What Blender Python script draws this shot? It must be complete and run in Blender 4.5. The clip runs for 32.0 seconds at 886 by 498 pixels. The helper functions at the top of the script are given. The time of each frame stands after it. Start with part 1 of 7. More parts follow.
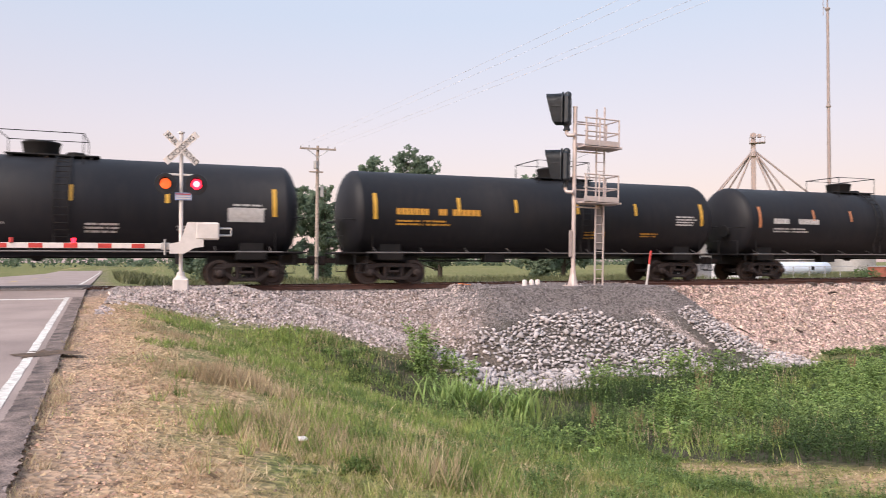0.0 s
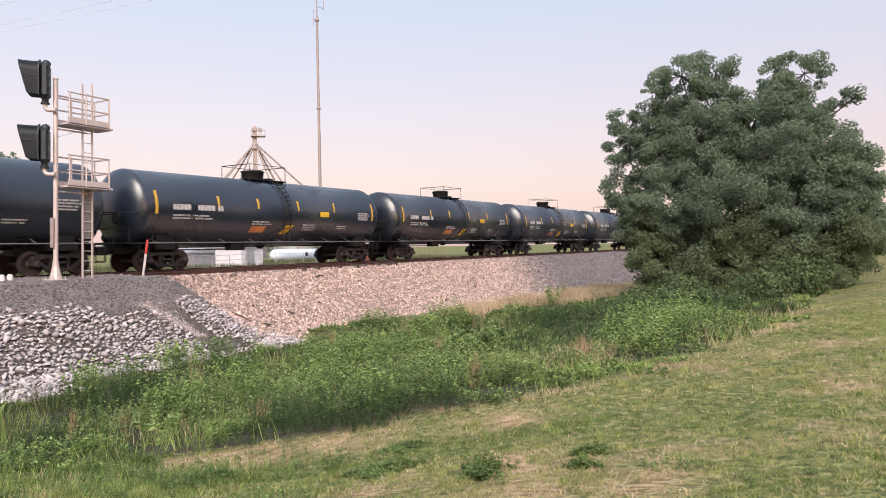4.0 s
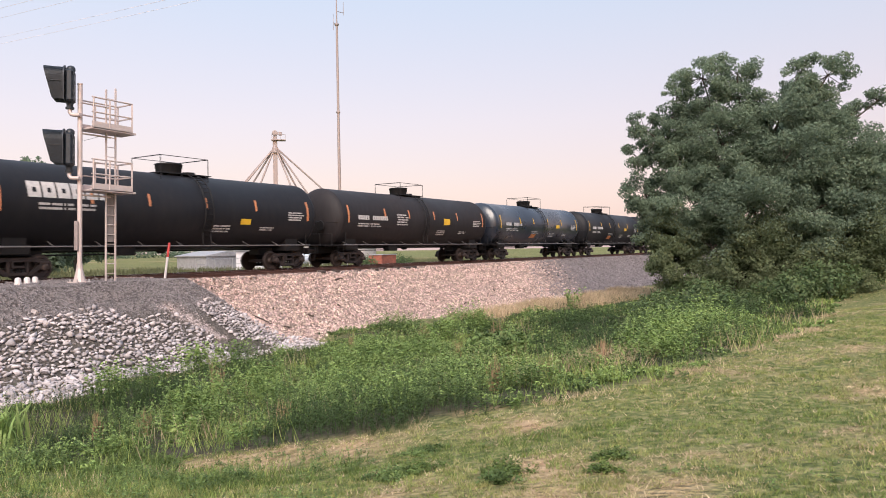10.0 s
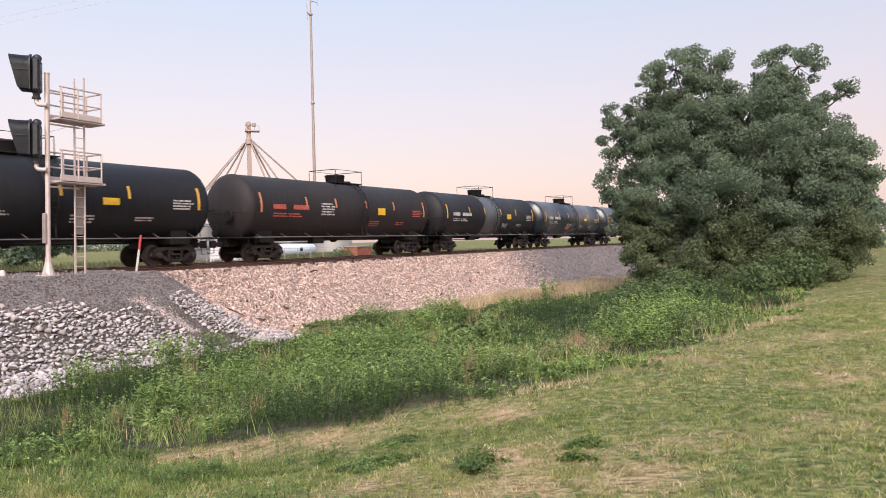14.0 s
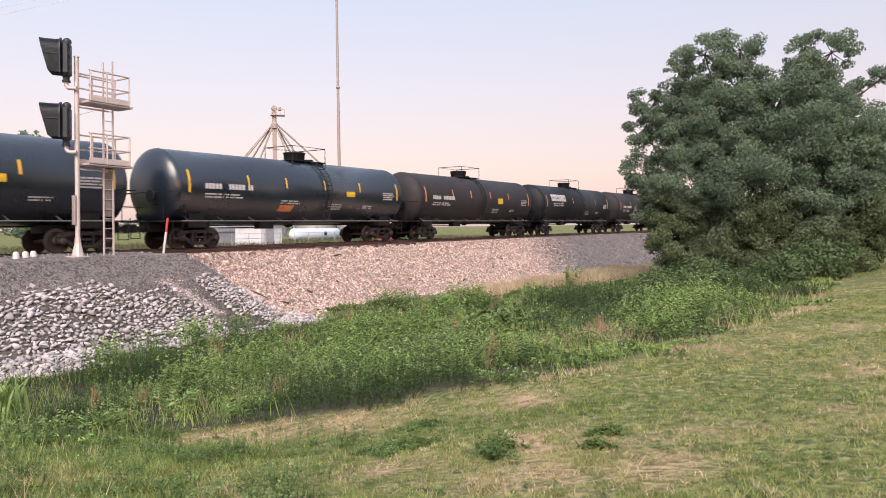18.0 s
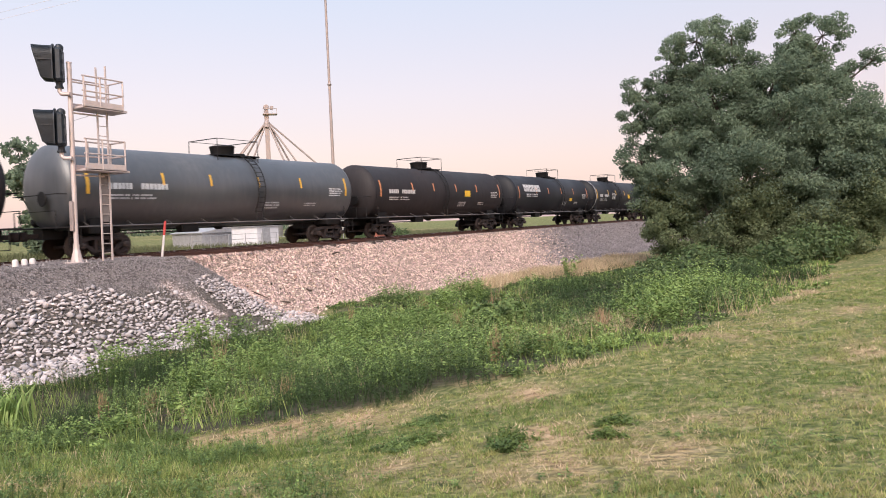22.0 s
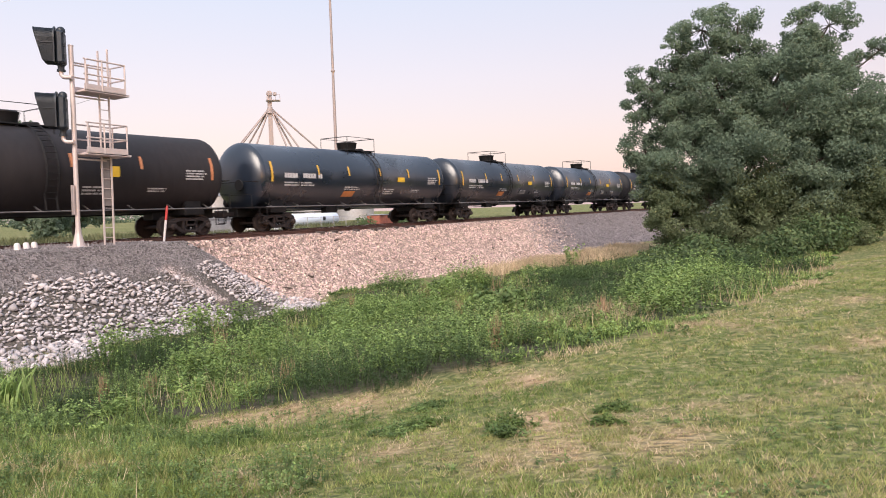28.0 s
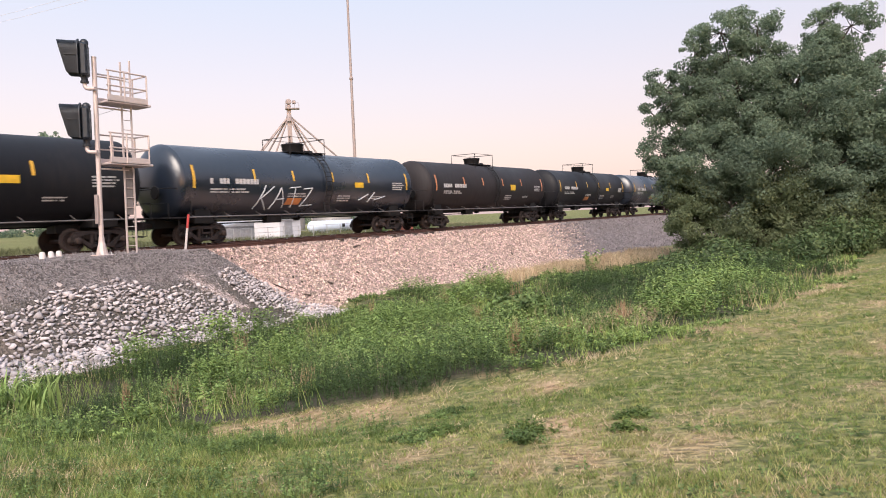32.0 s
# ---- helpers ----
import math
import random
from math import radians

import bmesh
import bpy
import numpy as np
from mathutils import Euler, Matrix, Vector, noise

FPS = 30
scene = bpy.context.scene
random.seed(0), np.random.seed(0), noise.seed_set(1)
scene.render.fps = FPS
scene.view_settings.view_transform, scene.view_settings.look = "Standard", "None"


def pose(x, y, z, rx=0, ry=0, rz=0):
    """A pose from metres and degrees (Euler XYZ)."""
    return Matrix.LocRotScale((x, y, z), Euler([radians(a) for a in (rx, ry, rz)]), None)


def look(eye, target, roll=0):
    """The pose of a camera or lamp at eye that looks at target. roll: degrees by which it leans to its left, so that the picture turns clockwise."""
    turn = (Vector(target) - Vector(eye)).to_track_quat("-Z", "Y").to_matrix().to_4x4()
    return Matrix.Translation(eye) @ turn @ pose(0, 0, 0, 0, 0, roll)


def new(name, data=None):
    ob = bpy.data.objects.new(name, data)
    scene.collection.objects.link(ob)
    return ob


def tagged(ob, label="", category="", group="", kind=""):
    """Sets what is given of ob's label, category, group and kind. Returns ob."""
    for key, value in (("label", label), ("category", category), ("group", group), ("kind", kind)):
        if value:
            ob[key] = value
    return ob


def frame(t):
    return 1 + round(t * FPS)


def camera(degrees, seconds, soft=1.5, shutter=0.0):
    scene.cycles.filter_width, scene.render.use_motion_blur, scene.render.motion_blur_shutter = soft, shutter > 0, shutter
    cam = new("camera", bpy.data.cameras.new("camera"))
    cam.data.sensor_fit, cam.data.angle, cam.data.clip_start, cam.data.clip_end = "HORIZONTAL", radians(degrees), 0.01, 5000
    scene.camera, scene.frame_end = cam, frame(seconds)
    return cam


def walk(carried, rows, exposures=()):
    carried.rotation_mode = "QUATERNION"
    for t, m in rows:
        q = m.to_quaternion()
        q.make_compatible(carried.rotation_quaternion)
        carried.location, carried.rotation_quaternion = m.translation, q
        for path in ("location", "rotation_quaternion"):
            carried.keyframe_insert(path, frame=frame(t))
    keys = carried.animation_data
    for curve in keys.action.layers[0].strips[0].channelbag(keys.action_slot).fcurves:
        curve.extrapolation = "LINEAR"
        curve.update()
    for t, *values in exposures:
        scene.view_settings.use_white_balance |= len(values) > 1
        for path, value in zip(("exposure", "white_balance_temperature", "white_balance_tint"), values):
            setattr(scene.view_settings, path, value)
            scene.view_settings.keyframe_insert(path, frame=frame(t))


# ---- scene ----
import itertools

# ---------- camera ----------
cam = camera(62.9, 32.0, soft=0.95, shutter=0.12)
# seconds, x, y, z in metres, yaw, pitch, roll in degrees
ROWS = [
    (0, -0.410, 0.017, 0.820, -21.56, 1.02, 0.04),
    (0.5, -0.250, 0.019, 0.823, -31.59, 0.90, 0.50),
    (1, -0.191, -0.008, 0.822, -39.92, 0.45, 0.94),
    (1.5, -0.160, 0.011, 0.821, -44.27, 0.28, 1.12),
    (2, -0.091, 0.004, 0.814, -47.56, 0.09, 1.22),
    (2.5, -0.029, 0.007, 0.805, -52.38, -0.42, 1.18),
    (3, -0.007, 0.016, 0.798, -57.09, -0.76, 1.14),
    (3.5, -0.022, -0.013, 0.821, -59.45, -0.40, 1.05),
    (5.5, -0.010, 0.008, 0.820, -57.12, 0.65, 1.35),
    (6, -0.000, 0.000, 0.816, -57.05, 0.68, 1.47),
    (6.5, -0.006, 0.000, 0.829, -57.31, 0.71, 1.41),
    (7, -0.009, 0.008, 0.817, -57.53, 0.75, 1.22),
    (7.5, -0.018, 0.013, 0.823, -57.62, 0.73, 1.08),
    (8, -0.019, -0.011, 0.820, -57.53, 0.68, 1.10),
    (8.5, -0.016, 0.002, 0.825, -57.49, 0.58, 1.03),
    (9, -0.021, 0.003, 0.825, -57.49, 0.45, 1.03),
    (9.5, -0.023, 0.002, 0.823, -57.55, 0.24, 1.04),
    (10, -0.015, -0.002, 0.820, -57.63, 0.04, 1.00),
    (10.5, -0.011, 0.002, 0.818, -57.76, -0.09, 1.02),
    (11, -0.019, -0.002, 0.822, -57.94, -0.15, 1.13),
    (11.5, -0.010, -0.007, 0.817, -58.16, -0.16, 1.30),
    (12, -0.002, -0.001, 0.819, -58.52, -0.15, 1.43),
    (12.5, 0.009, 0.002, 0.813, -58.87, -0.20, 1.56),
    (13, -0.013, -0.008, 0.819, -59.21, -0.31, 1.54),
    (13.5, 0.005, -0.000, 0.813, -59.45, -0.49, 1.47),
    (15.5, 0.031, -0.045, 0.799, -58.94, -1.17, 0.12),
    (16, 0.080, -0.036, 0.794, -58.22, -1.39, -0.09),
    (16.5, 0.059, -0.041, 0.800, -57.65, -1.64, -0.01),
    (17, 0.024, -0.040, 0.812, -57.41, -1.85, 0.28),
    (17.5, 0.058, -0.013, 0.816, -57.46, -1.81, 0.57),
    (18, 0.030, -0.008, 0.809, -57.65, -1.79, 0.68),
    (18.5, 0.012, -0.001, 0.813, -57.64, -1.77, 0.59),
    (19, 0.011, 0.005, 0.805, -57.52, -1.77, 0.42),
    (19.5, 0.012, 0.010, 0.806, -57.31, -1.78, 0.31),
    (20, 0.004, 0.037, 0.802, -57.19, -1.81, 0.36),
    (20.5, -0.000, 0.029, 0.809, -57.17, -1.88, 0.73),
    (21, -0.016, 0.017, 0.812, -57.37, -1.97, 1.44),
    (21.5, -0.060, 0.021, 0.824, -57.69, -2.08, 2.15),
    (22, -0.069, 0.023, 0.842, -58.01, -2.27, 2.39),
    (22.5, -0.054, -0.006, 0.826, -58.07, -2.44, 2.21),
    (23, -0.018, -0.017, 0.816, -57.82, -2.79, 1.53),
    (23.5, -0.006, -0.025, 0.819, -57.40, -2.97, 0.86),
    (24, -0.015, 0.007, 0.803, -57.06, -3.01, 0.42),
    (24.5, -0.044, -0.019, 0.802, -56.74, -2.97, 0.37),
    (26.5, -0.021, 0.001, 0.813, -56.63, -3.21, 1.73),
    (27, -0.003, 0.008, 0.794, -57.03, -3.36, 1.73),
    (27.5, -0.004, -0.003, 0.798, -57.40, -3.38, 1.78),
    (28, -0.021, 0.030, 0.805, -57.79, -3.19, 1.90),
    (28.5, -0.041, -0.013, 0.823, -57.80, -2.96, 2.28),
    (29, -0.003, 0.014, 0.805, -57.61, -2.68, 2.64),
    (29.5, -0.015, -0.002, 0.808, -57.34, -2.54, 2.90),
    (30, -0.017, 0.011, 0.815, -57.13, -2.48, 2.91),
    (30.5, -0.030, 0.007, 0.817, -56.93, -2.47, 2.81),
    (31, -0.026, 0.019, 0.805, -56.73, -2.45, 2.67),
    (31.5, -0.030, 0.020, 0.809, -56.49, -2.55, 2.48),
    (32, -0.029, 0.014, 0.811, -56.31, -2.67, 2.38),
]
walk(cam, [(t, pose(x, y, z, 90 + pitch, roll, yaw)) for t, x, y, z, yaw, pitch, roll in ROWS], [(0, -0.05), (3, -0.02), (8, 0.0), (17, 0.01), (27, 0.05), (32, 0.07)])

# ---------- sky, sun, exposure ----------
world = bpy.data.worlds.new("dusk_sky")
scene.world = world
world.use_nodes = True
wn, wl = world.node_tree.nodes, world.node_tree.links
wn.clear()
w_out = wn.new("ShaderNodeOutputWorld")
w_bg = wn.new("ShaderNodeBackground")
w_sky = wn.new("ShaderNodeTexSky")
w_sky.sky_type, w_sky.sun_disc = "NISHITA", False
w_sky.sun_elevation, w_sky.sun_rotation = radians(5), radians(215)
w_co = wn.new("ShaderNodeTexCoord")
w_sep = wn.new("ShaderNodeSeparateXYZ")
w_ramp = wn.new("ShaderNodeValToRGB")
w_mix = wn.new("ShaderNodeMixRGB")
w_mul = wn.new("ShaderNodeMixRGB")
w_mul.blend_type, w_mul.inputs[0].default_value, w_mul.inputs[2].default_value = "MULTIPLY", 1.0, (0.088, 0.077, 0.083, 1)
w_mix.blend_type, w_mix.inputs[0].default_value = "ADD", 1.0
SKY = [(0.0, (0.68, 0.525, 0.58)), (0.08, (0.74, 0.575, 0.62)), (0.17, (0.71, 0.615, 0.695)), (0.32, (0.585, 0.63, 0.765)), (0.6, (0.62, 0.72, 0.92)), (1.0, (0.70, 0.82, 1.02))]
while len(w_ramp.color_ramp.elements) < len(SKY):
    w_ramp.color_ramp.elements.new(0.5)
for e, (p, c) in zip(w_ramp.color_ramp.elements, SKY):
    e.position, e.color = p, (*c, 1)
wl.new(w_co.outputs["Generated"], w_sep.inputs[0])
wl.new(w_sep.outputs[2], w_ramp.inputs[0])
wl.new(w_sky.outputs[0], w_mul.inputs[1])
wl.new(w_ramp.outputs[0], w_mix.inputs[1])
wl.new(w_mul.outputs[0], w_mix.inputs[2])
wl.new(w_mix.outputs[0], w_bg.inputs[0])
wl.new(w_bg.outputs[0], w_out.inputs[0])
w_bg.inputs[1].default_value = 0.95
sun = new("sun", bpy.data.lights.new("sun", "SUN"))
sun.data.energy, sun.data.angle, sun.data.color = 5.0, radians(40), (1.0, 0.86, 0.76)
sun.matrix_world = look((-105, -55, 100), (0, 0, 0))


# ---------- materials ----------
def mat(name, color, rough=0.6, metal=0.0, noise_scale=3.0, vary=0.25, fine=40.0, bump=0.0, tint=None, island=False, random_tint=0.0, emit=0.0, coat=0.0, spec=0.5):
    """A paint or mineral: base colour varied at two scales, with grain in roughness and relief."""
    m = bpy.data.materials.new(name)
    m.use_nodes = True
    n, l = m.node_tree.nodes, m.node_tree.links
    b = n["Principled BSDF"]
    co = n.new("ShaderNodeTexCoord")
    n1, n2 = n.new("ShaderNodeTexNoise"), n.new("ShaderNodeTexNoise")
    n1.inputs["Scale"].default_value, n1.inputs["Detail"].default_value = noise_scale, 5
    n2.inputs["Scale"].default_value, n2.inputs["Detail"].default_value = fine, 3
    l.new(co.outputs["Object"], n1.inputs["Vector"])
    l.new(co.outputs["Object"], n2.inputs["Vector"])
    ramp = n.new("ShaderNodeValToRGB")
    c = Vector(color)
    c2 = Vector(tint) if tint else c * (1 + vary)
    ramp.color_ramp.elements[0].position, ramp.color_ramp.elements[0].color = 0.3, (*(c * (1 - vary)), 1)
    ramp.color_ramp.elements[1].position, ramp.color_ramp.elements[1].color = 0.7, (*c2, 1)
    l.new(n1.outputs[0], ramp.inputs[0])
    mx = n.new("ShaderNodeMixRGB")
    mx.blend_type, mx.inputs[0].default_value = "OVERLAY", min(1.0, vary * 1.5)
    l.new(ramp.outputs[0], mx.inputs[1])
    l.new(n2.outputs[0], mx.inputs[2])
    last = mx.outputs[0]
    if island or random_tint:
        hsv = n.new("ShaderNodeHueSaturation")
        src = n.new("ShaderNodeNewGeometry") if island else n.new("ShaderNodeObjectInfo")
        r = src.outputs["Random Per Island"] if island else src.outputs["Random"]
        mr = n.new("ShaderNodeMapRange")
        k = random_tint or 0.3
        mr.inputs[3].default_value, mr.inputs[4].default_value = 1 - k, 1 + k
        l.new(r, mr.inputs[0])
        l.new(mr.outputs[0], hsv.inputs["Value"])
        mr2 = n.new("ShaderNodeMapRange")
        mr2.inputs[3].default_value, mr2.inputs[4].default_value = 0.5 - k * 0.06, 0.5 + k * 0.05
        wh = n.new("ShaderNodeTexWhiteNoise")
        wh.noise_dimensions = "1D"
        l.new(r, wh.inputs["W"])
        l.new(wh.outputs["Value"], mr2.inputs[0])
        l.new(mr2.outputs[0], hsv.inputs["Hue"])
        l.new(last, hsv.inputs["Color"])
        last = hsv.outputs[0]
    l.new(last, b.inputs["Base Color"])
    rr = n.new("ShaderNodeMapRange")
    rr.inputs[3].default_value, rr.inputs[4].default_value = max(0.03, rough - 0.12), min(1, rough + 0.12)
    l.new(n1.outputs[0], rr.inputs[0])
    l.new(rr.outputs[0], b.inputs["Roughness"])
    b.inputs["Metallic"].default_value = metal
    b.inputs["Specular IOR Level"].default_value = spec
    b.inputs["Coat Weight"].default_value = coat
    if bump:
        bp = n.new("ShaderNodeBump")
        bp.inputs["Strength"].default_value, bp.inputs["Distance"].default_value = bump, 0.02
        l.new(n2.outputs[0], bp.inputs["Height"])
        l.new(bp.outputs[0], b.inputs["Normal"])
    if emit:
        b.inputs["Emission Color"].default_value = (*color, 1)
        b.inputs["Emission Strength"].default_value = emit
    return m


def leaf_mat(name, color, tint, k=0.35, patch_scale=0.6, rough=0.6, through_light=0.3, vary=0.3):
    m = mat(name, color, rough=rough, spec=0.3, noise_scale=patch_scale, vary=vary, fine=6.0, tint=tint, island=True, random_tint=k)
    n, l = m.node_tree.nodes, m.node_tree.links
    b = n["Principled BSDF"]
    tr = n.new("ShaderNodeBsdfTranslucent")
    mix = n.new("ShaderNodeMixShader")
    mix.inputs[0].default_value = through_light
    l.new(b.inputs["Base Color"].links[0].from_socket, tr.inputs[0])
    l.new(b.outputs[0], mix.inputs[1])
    l.new(tr.outputs[0], mix.inputs[2])
    l.new(mix.outputs[0], n["Material Output"].inputs[0])
    return m


M = {
    "asphalt": mat("asphalt", (0.29, 0.225, 0.21), 0.85, noise_scale=0.6, vary=0.2, fine=60, bump=0.3, tint=(0.36, 0.285, 0.265)),
    "line_white": mat("road_paint", (0.68, 0.64, 0.61), 0.75, noise_scale=9, vary=0.38, fine=60, tint=(0.80, 0.76, 0.73), bump=0.3),
    "rail": mat("rail_rust", (0.10, 0.05, 0.04), 0.7, metal=0.3, noise_scale=2, vary=0.3, fine=30, bump=0.2),
    "railhead": mat("rail_polished", (0.55, 0.53, 0.52), 0.3, metal=0.9, vary=0.1),
    "tie": mat("tie_wood", (0.07, 0.055, 0.05), 0.9, noise_scale=4, vary=0.35, fine=30, bump=0.5, random_tint=0.3),
    "alu": mat("signal_aluminium", (0.56, 0.47, 0.45), 0.5, metal=0.25, noise_scale=5, vary=0.08),
    "black": mat("signal_black", (0.006, 0.008, 0.014), 0.45, vary=0.3, noise_scale=3),
    "head": mat("signal_head_paint", (0.016, 0.021, 0.030), 0.5, vary=0.3, noise_scale=3, fine=12),
    "white": mat("white_paint", (0.66, 0.61, 0.60), 0.5, vary=0.08, noise_scale=4),
    "red": mat("red_paint", (0.50, 0.045, 0.04), 0.5, vary=0.15),
    "red_glow": mat("lamp_red_lit", (1.0, 0.012, 0.03), 0.3, vary=0.0, emit=6.0),
    "bulb": mat("lamp_bulb_lit", (1.0, 0.35, 0.40), 0.3, vary=0.0, emit=4.0),
    "red_dim": mat("lamp_red_fading", (1.0, 0.13, 0.03), 0.3, vary=0.0, emit=1.2),
    "wood": mat("pole_wood", (0.34, 0.28, 0.25), 0.9, noise_scale=6, vary=0.3, bump=0.4),
    "wire": mat("wire_grey", (0.70, 0.66, 0.70), 0.6, vary=0.1),
    "galv": mat("galvanised", (0.42, 0.41, 0.42), 0.5, metal=0.5, vary=0.15),
    "steel_far": mat("weathered_steel", (0.33, 0.27, 0.26), 0.6, metal=0.2, vary=0.15),
}


# ---------- mesh helpers ----------
def mesh_of(name, bm, material, smooth=False):
    me = bpy.data.meshes.new(name)
    bm.normal_update()
    bm.to_mesh(me)
    bm.free()
    for m in material if isinstance(material, (list, tuple)) else [material]:
        me.materials.append(m)
    if smooth:
        me.shade_smooth()
        try:
            me.set_sharp_from_angle(angle=radians(40))
        except Exception:
            pass
    return me


def part(name, bm, material, parent=None, label="", m=None, smooth=False):
    ob = new(name, bm if isinstance(bm, bpy.types.Mesh) else mesh_of(name, bm, material, smooth))
    ob.parent = parent
    if m is not None:
        ob.matrix_basis = m
    if label:
        ob["label"] = label
    return ob


def thing(name, label, category, m=None, group="", kind=""):
    ob = new(name)
    ob.empty_display_size = 0.2
    if m is not None:
        ob.matrix_basis = m
    return tagged(ob, label, category, group, kind)


def box(bm, x0, x1, y0, y1, z0, z1, bevel=0.0):
    g = bmesh.ops.create_cube(bm, size=1, matrix=Matrix.Translation(((x0 + x1) / 2, (y0 + y1) / 2, (z0 + z1) / 2)) @ Matrix.Diagonal((abs(x1 - x0), abs(y1 - y0), abs(z1 - z0), 1)))
    if bevel:
        es = list({e for v in g["verts"] for e in v.link_edges})
        bmesh.ops.bevel(bm, geom=es, offset=bevel, segments=1, affect="EDGES", profile=0.7)
    return bm


def rod(bm, a, b, r, seg=8, r2=None):
    a, b = Vector(a), Vector(b)
    d = b - a
    q = Vector((0, 0, 1)).rotation_difference(d).to_matrix().to_4x4()
    bmesh.ops.create_cone(bm, cap_ends=True, segments=seg, radius1=r, radius2=r if r2 is None else r2, depth=d.length, matrix=Matrix.Translation((a + b) / 2) @ q)
    return bm


def prism(bm, outline, y0, y1):
    """Extrudes an outline of (x, z) along y."""
    a = [bm.verts.new((x, y0, z)) for x, z in outline]
    b = [bm.verts.new((x, y1, z)) for x, z in outline]
    bm.faces.new(a)
    bm.faces.new(list(reversed(b)))
    for i in range(len(a)):
        j = (i + 1) % len(a)
        bm.faces.new((a[i], b[i], b[j], a[j]))
    return bm


def lathe(bm, profile, seg=32, axis="x"):
    """Turns (along, radius) pairs about the axis."""
    rings = []
    for a, r in profile:
        ring = []
        for k in range(seg):
            t = 2 * math.pi * k / seg
            c, s = r * math.cos(t), r * math.sin(t)
            ring.append(bm.verts.new((a, c, s) if axis == "x" else (c, a, s) if axis == "y" else (c, s, a)))
        rings.append(ring)
    for p, q in zip(rings, rings[1:]):
        for k in range(seg):
            j = (k + 1) % seg
            bm.faces.new((p[k], p[j], q[j], q[k]))
    bm.faces.new(list(reversed(rings[0])))
    bm.faces.new(rings[-1])
    bmesh.ops.recalc_face_normals(bm, faces=bm.faces)
    return bm


def soup(name, verts, faces, materials, smooth=False):
    """One mesh from numpy arrays: verts (n, 3), faces (m, 3 or 4)."""
    me = bpy.data.meshes.new(name)
    n, k = faces.shape
    me.vertices.add(len(verts))
    me.vertices.foreach_set("co", np.ascontiguousarray(verts, dtype=np.float32).ravel())
    me.loops.add(n * k)
    me.loops.foreach_set("vertex_index", np.ascontiguousarray(faces, dtype=np.int32).ravel())
    me.polygons.add(n)
    me.polygons.foreach_set("loop_start", np.arange(0, n * k, k, dtype=np.int32))
    me.update(calc_edges=True)
    me.validate()
    for m in materials:
        me.materials.append(m)
    if smooth:
        me.shade_smooth()
    return me


# ---------- lie of the land ----------
TRACK = 26.58
PY = [-300, -50, 0, 3, 6, 9, 13, 17, 19.5, 24.2, 24.7, 28.5, 29, 32, 40, 4000]
PZ = [-1.2, -0.95, -0.8, -1.1, -1.55, -2.0, -2.4, -2.45, -2.2, -0.38, -0.24, -0.24, -0.38, -1.3, -1.2, -1.2]
RY = [-300, -30, 0, 10, 20, 24, 29, 40, 120, 4000]
RZ = [-1.4, -1.0, -0.62, -0.42, -0.12, -0.03, -0.03, -0.15, -0.9, -1.1]


def road_x(y):
    """The road's right-hand edge line."""
    return -1.23 - 0.06 * y


def sstep(a, b, v):
    t = np.clip((v - a) / (b - a), 0, 1)
    return t * t * (3 - 2 * t)


def pad(x, y, x0, x1, y0, y1, top, run):
    dx = np.maximum(np.maximum(x0 - x, x - x1), 0)
    dy = np.maximum(np.maximum(y0 - y, y - y1), 0)
    return top - np.hypot(dx, dy) / run


def wob(x, y, s, k=0.0):
    return np.sin(x * s + k) * np.cos(y * s * 1.13 + 1.7 * k) + 0.5 * np.sin(x * s * 2.3 + y * s * 1.7 + k)


def land(x, y):
    """Height of the ground at x, y (arrays)."""
    x, y = np.asarray(x, float), np.asarray(y, float)
    ditch = np.interp(y, PY, PZ)
    ditch = ditch + 0.06 * wob(x, y, 0.5) * ((y > -2) & (y < 23)) * 1.0
    # the field falls away along the line
    ditch = ditch - 0.6 * sstep(9, 30, x) * sstep(-30, 2, y) * (1 - sstep(7, 13, y))
    road = np.interp(y, RY, RZ)
    off = x - road_x(y)
    k = sstep(0.7, 8.0, off)
    z = (road - 0.06 * sstep(0, 0.5, off)) * (1 - k) + ditch * k
    z = np.where(off < 0.3, road - 0.05, z)
    far = road_x(y) - 7.2 - x
    z = np.where(far > 0, road - 0.05 - 1.0 * sstep(0.5, 7, far), z)
    z = np.maximum(z, pad(x, y, 9.8, 16.8, 21.5, 25.2, -0.06, 1.55) + 0.04 * wob(x, y, 1.7))
    z = np.maximum(z, pad(x, y, -1.6, 2.2, 22.0, 25.2, 0.0, 3.2))
    return z


def sweep(bm, pts, radius, n=6):
    """One round bar bent along a line of points."""
    pts = [Vector(p) for p in pts]
    rings = []
    for i, p in enumerate(pts):
        d = ((pts[i] - pts[i - 1]).normalized() if i else Vector()) + ((pts[i + 1] - pts[i]).normalized() if i + 1 < len(pts) else Vector())
        d.normalize()
        u = d.orthogonal().normalized() if not rings else (u - d * u.dot(d)).normalized()
        w = d.cross(u)
        rings.append([bm.verts.new(p + (u * math.cos(6.2832 * k / n) + w * math.sin(6.2832 * k / n)) * radius) for k in range(n)])
    for a, b in zip(rings, rings[1:]):
        for k in range(n):
            bm.faces.new((a[k], a[(k + 1) % n], b[(k + 1) % n], b[k]))
    bm.faces.new(rings[0][::-1])
    bm.faces.new(rings[-1])
    return bm



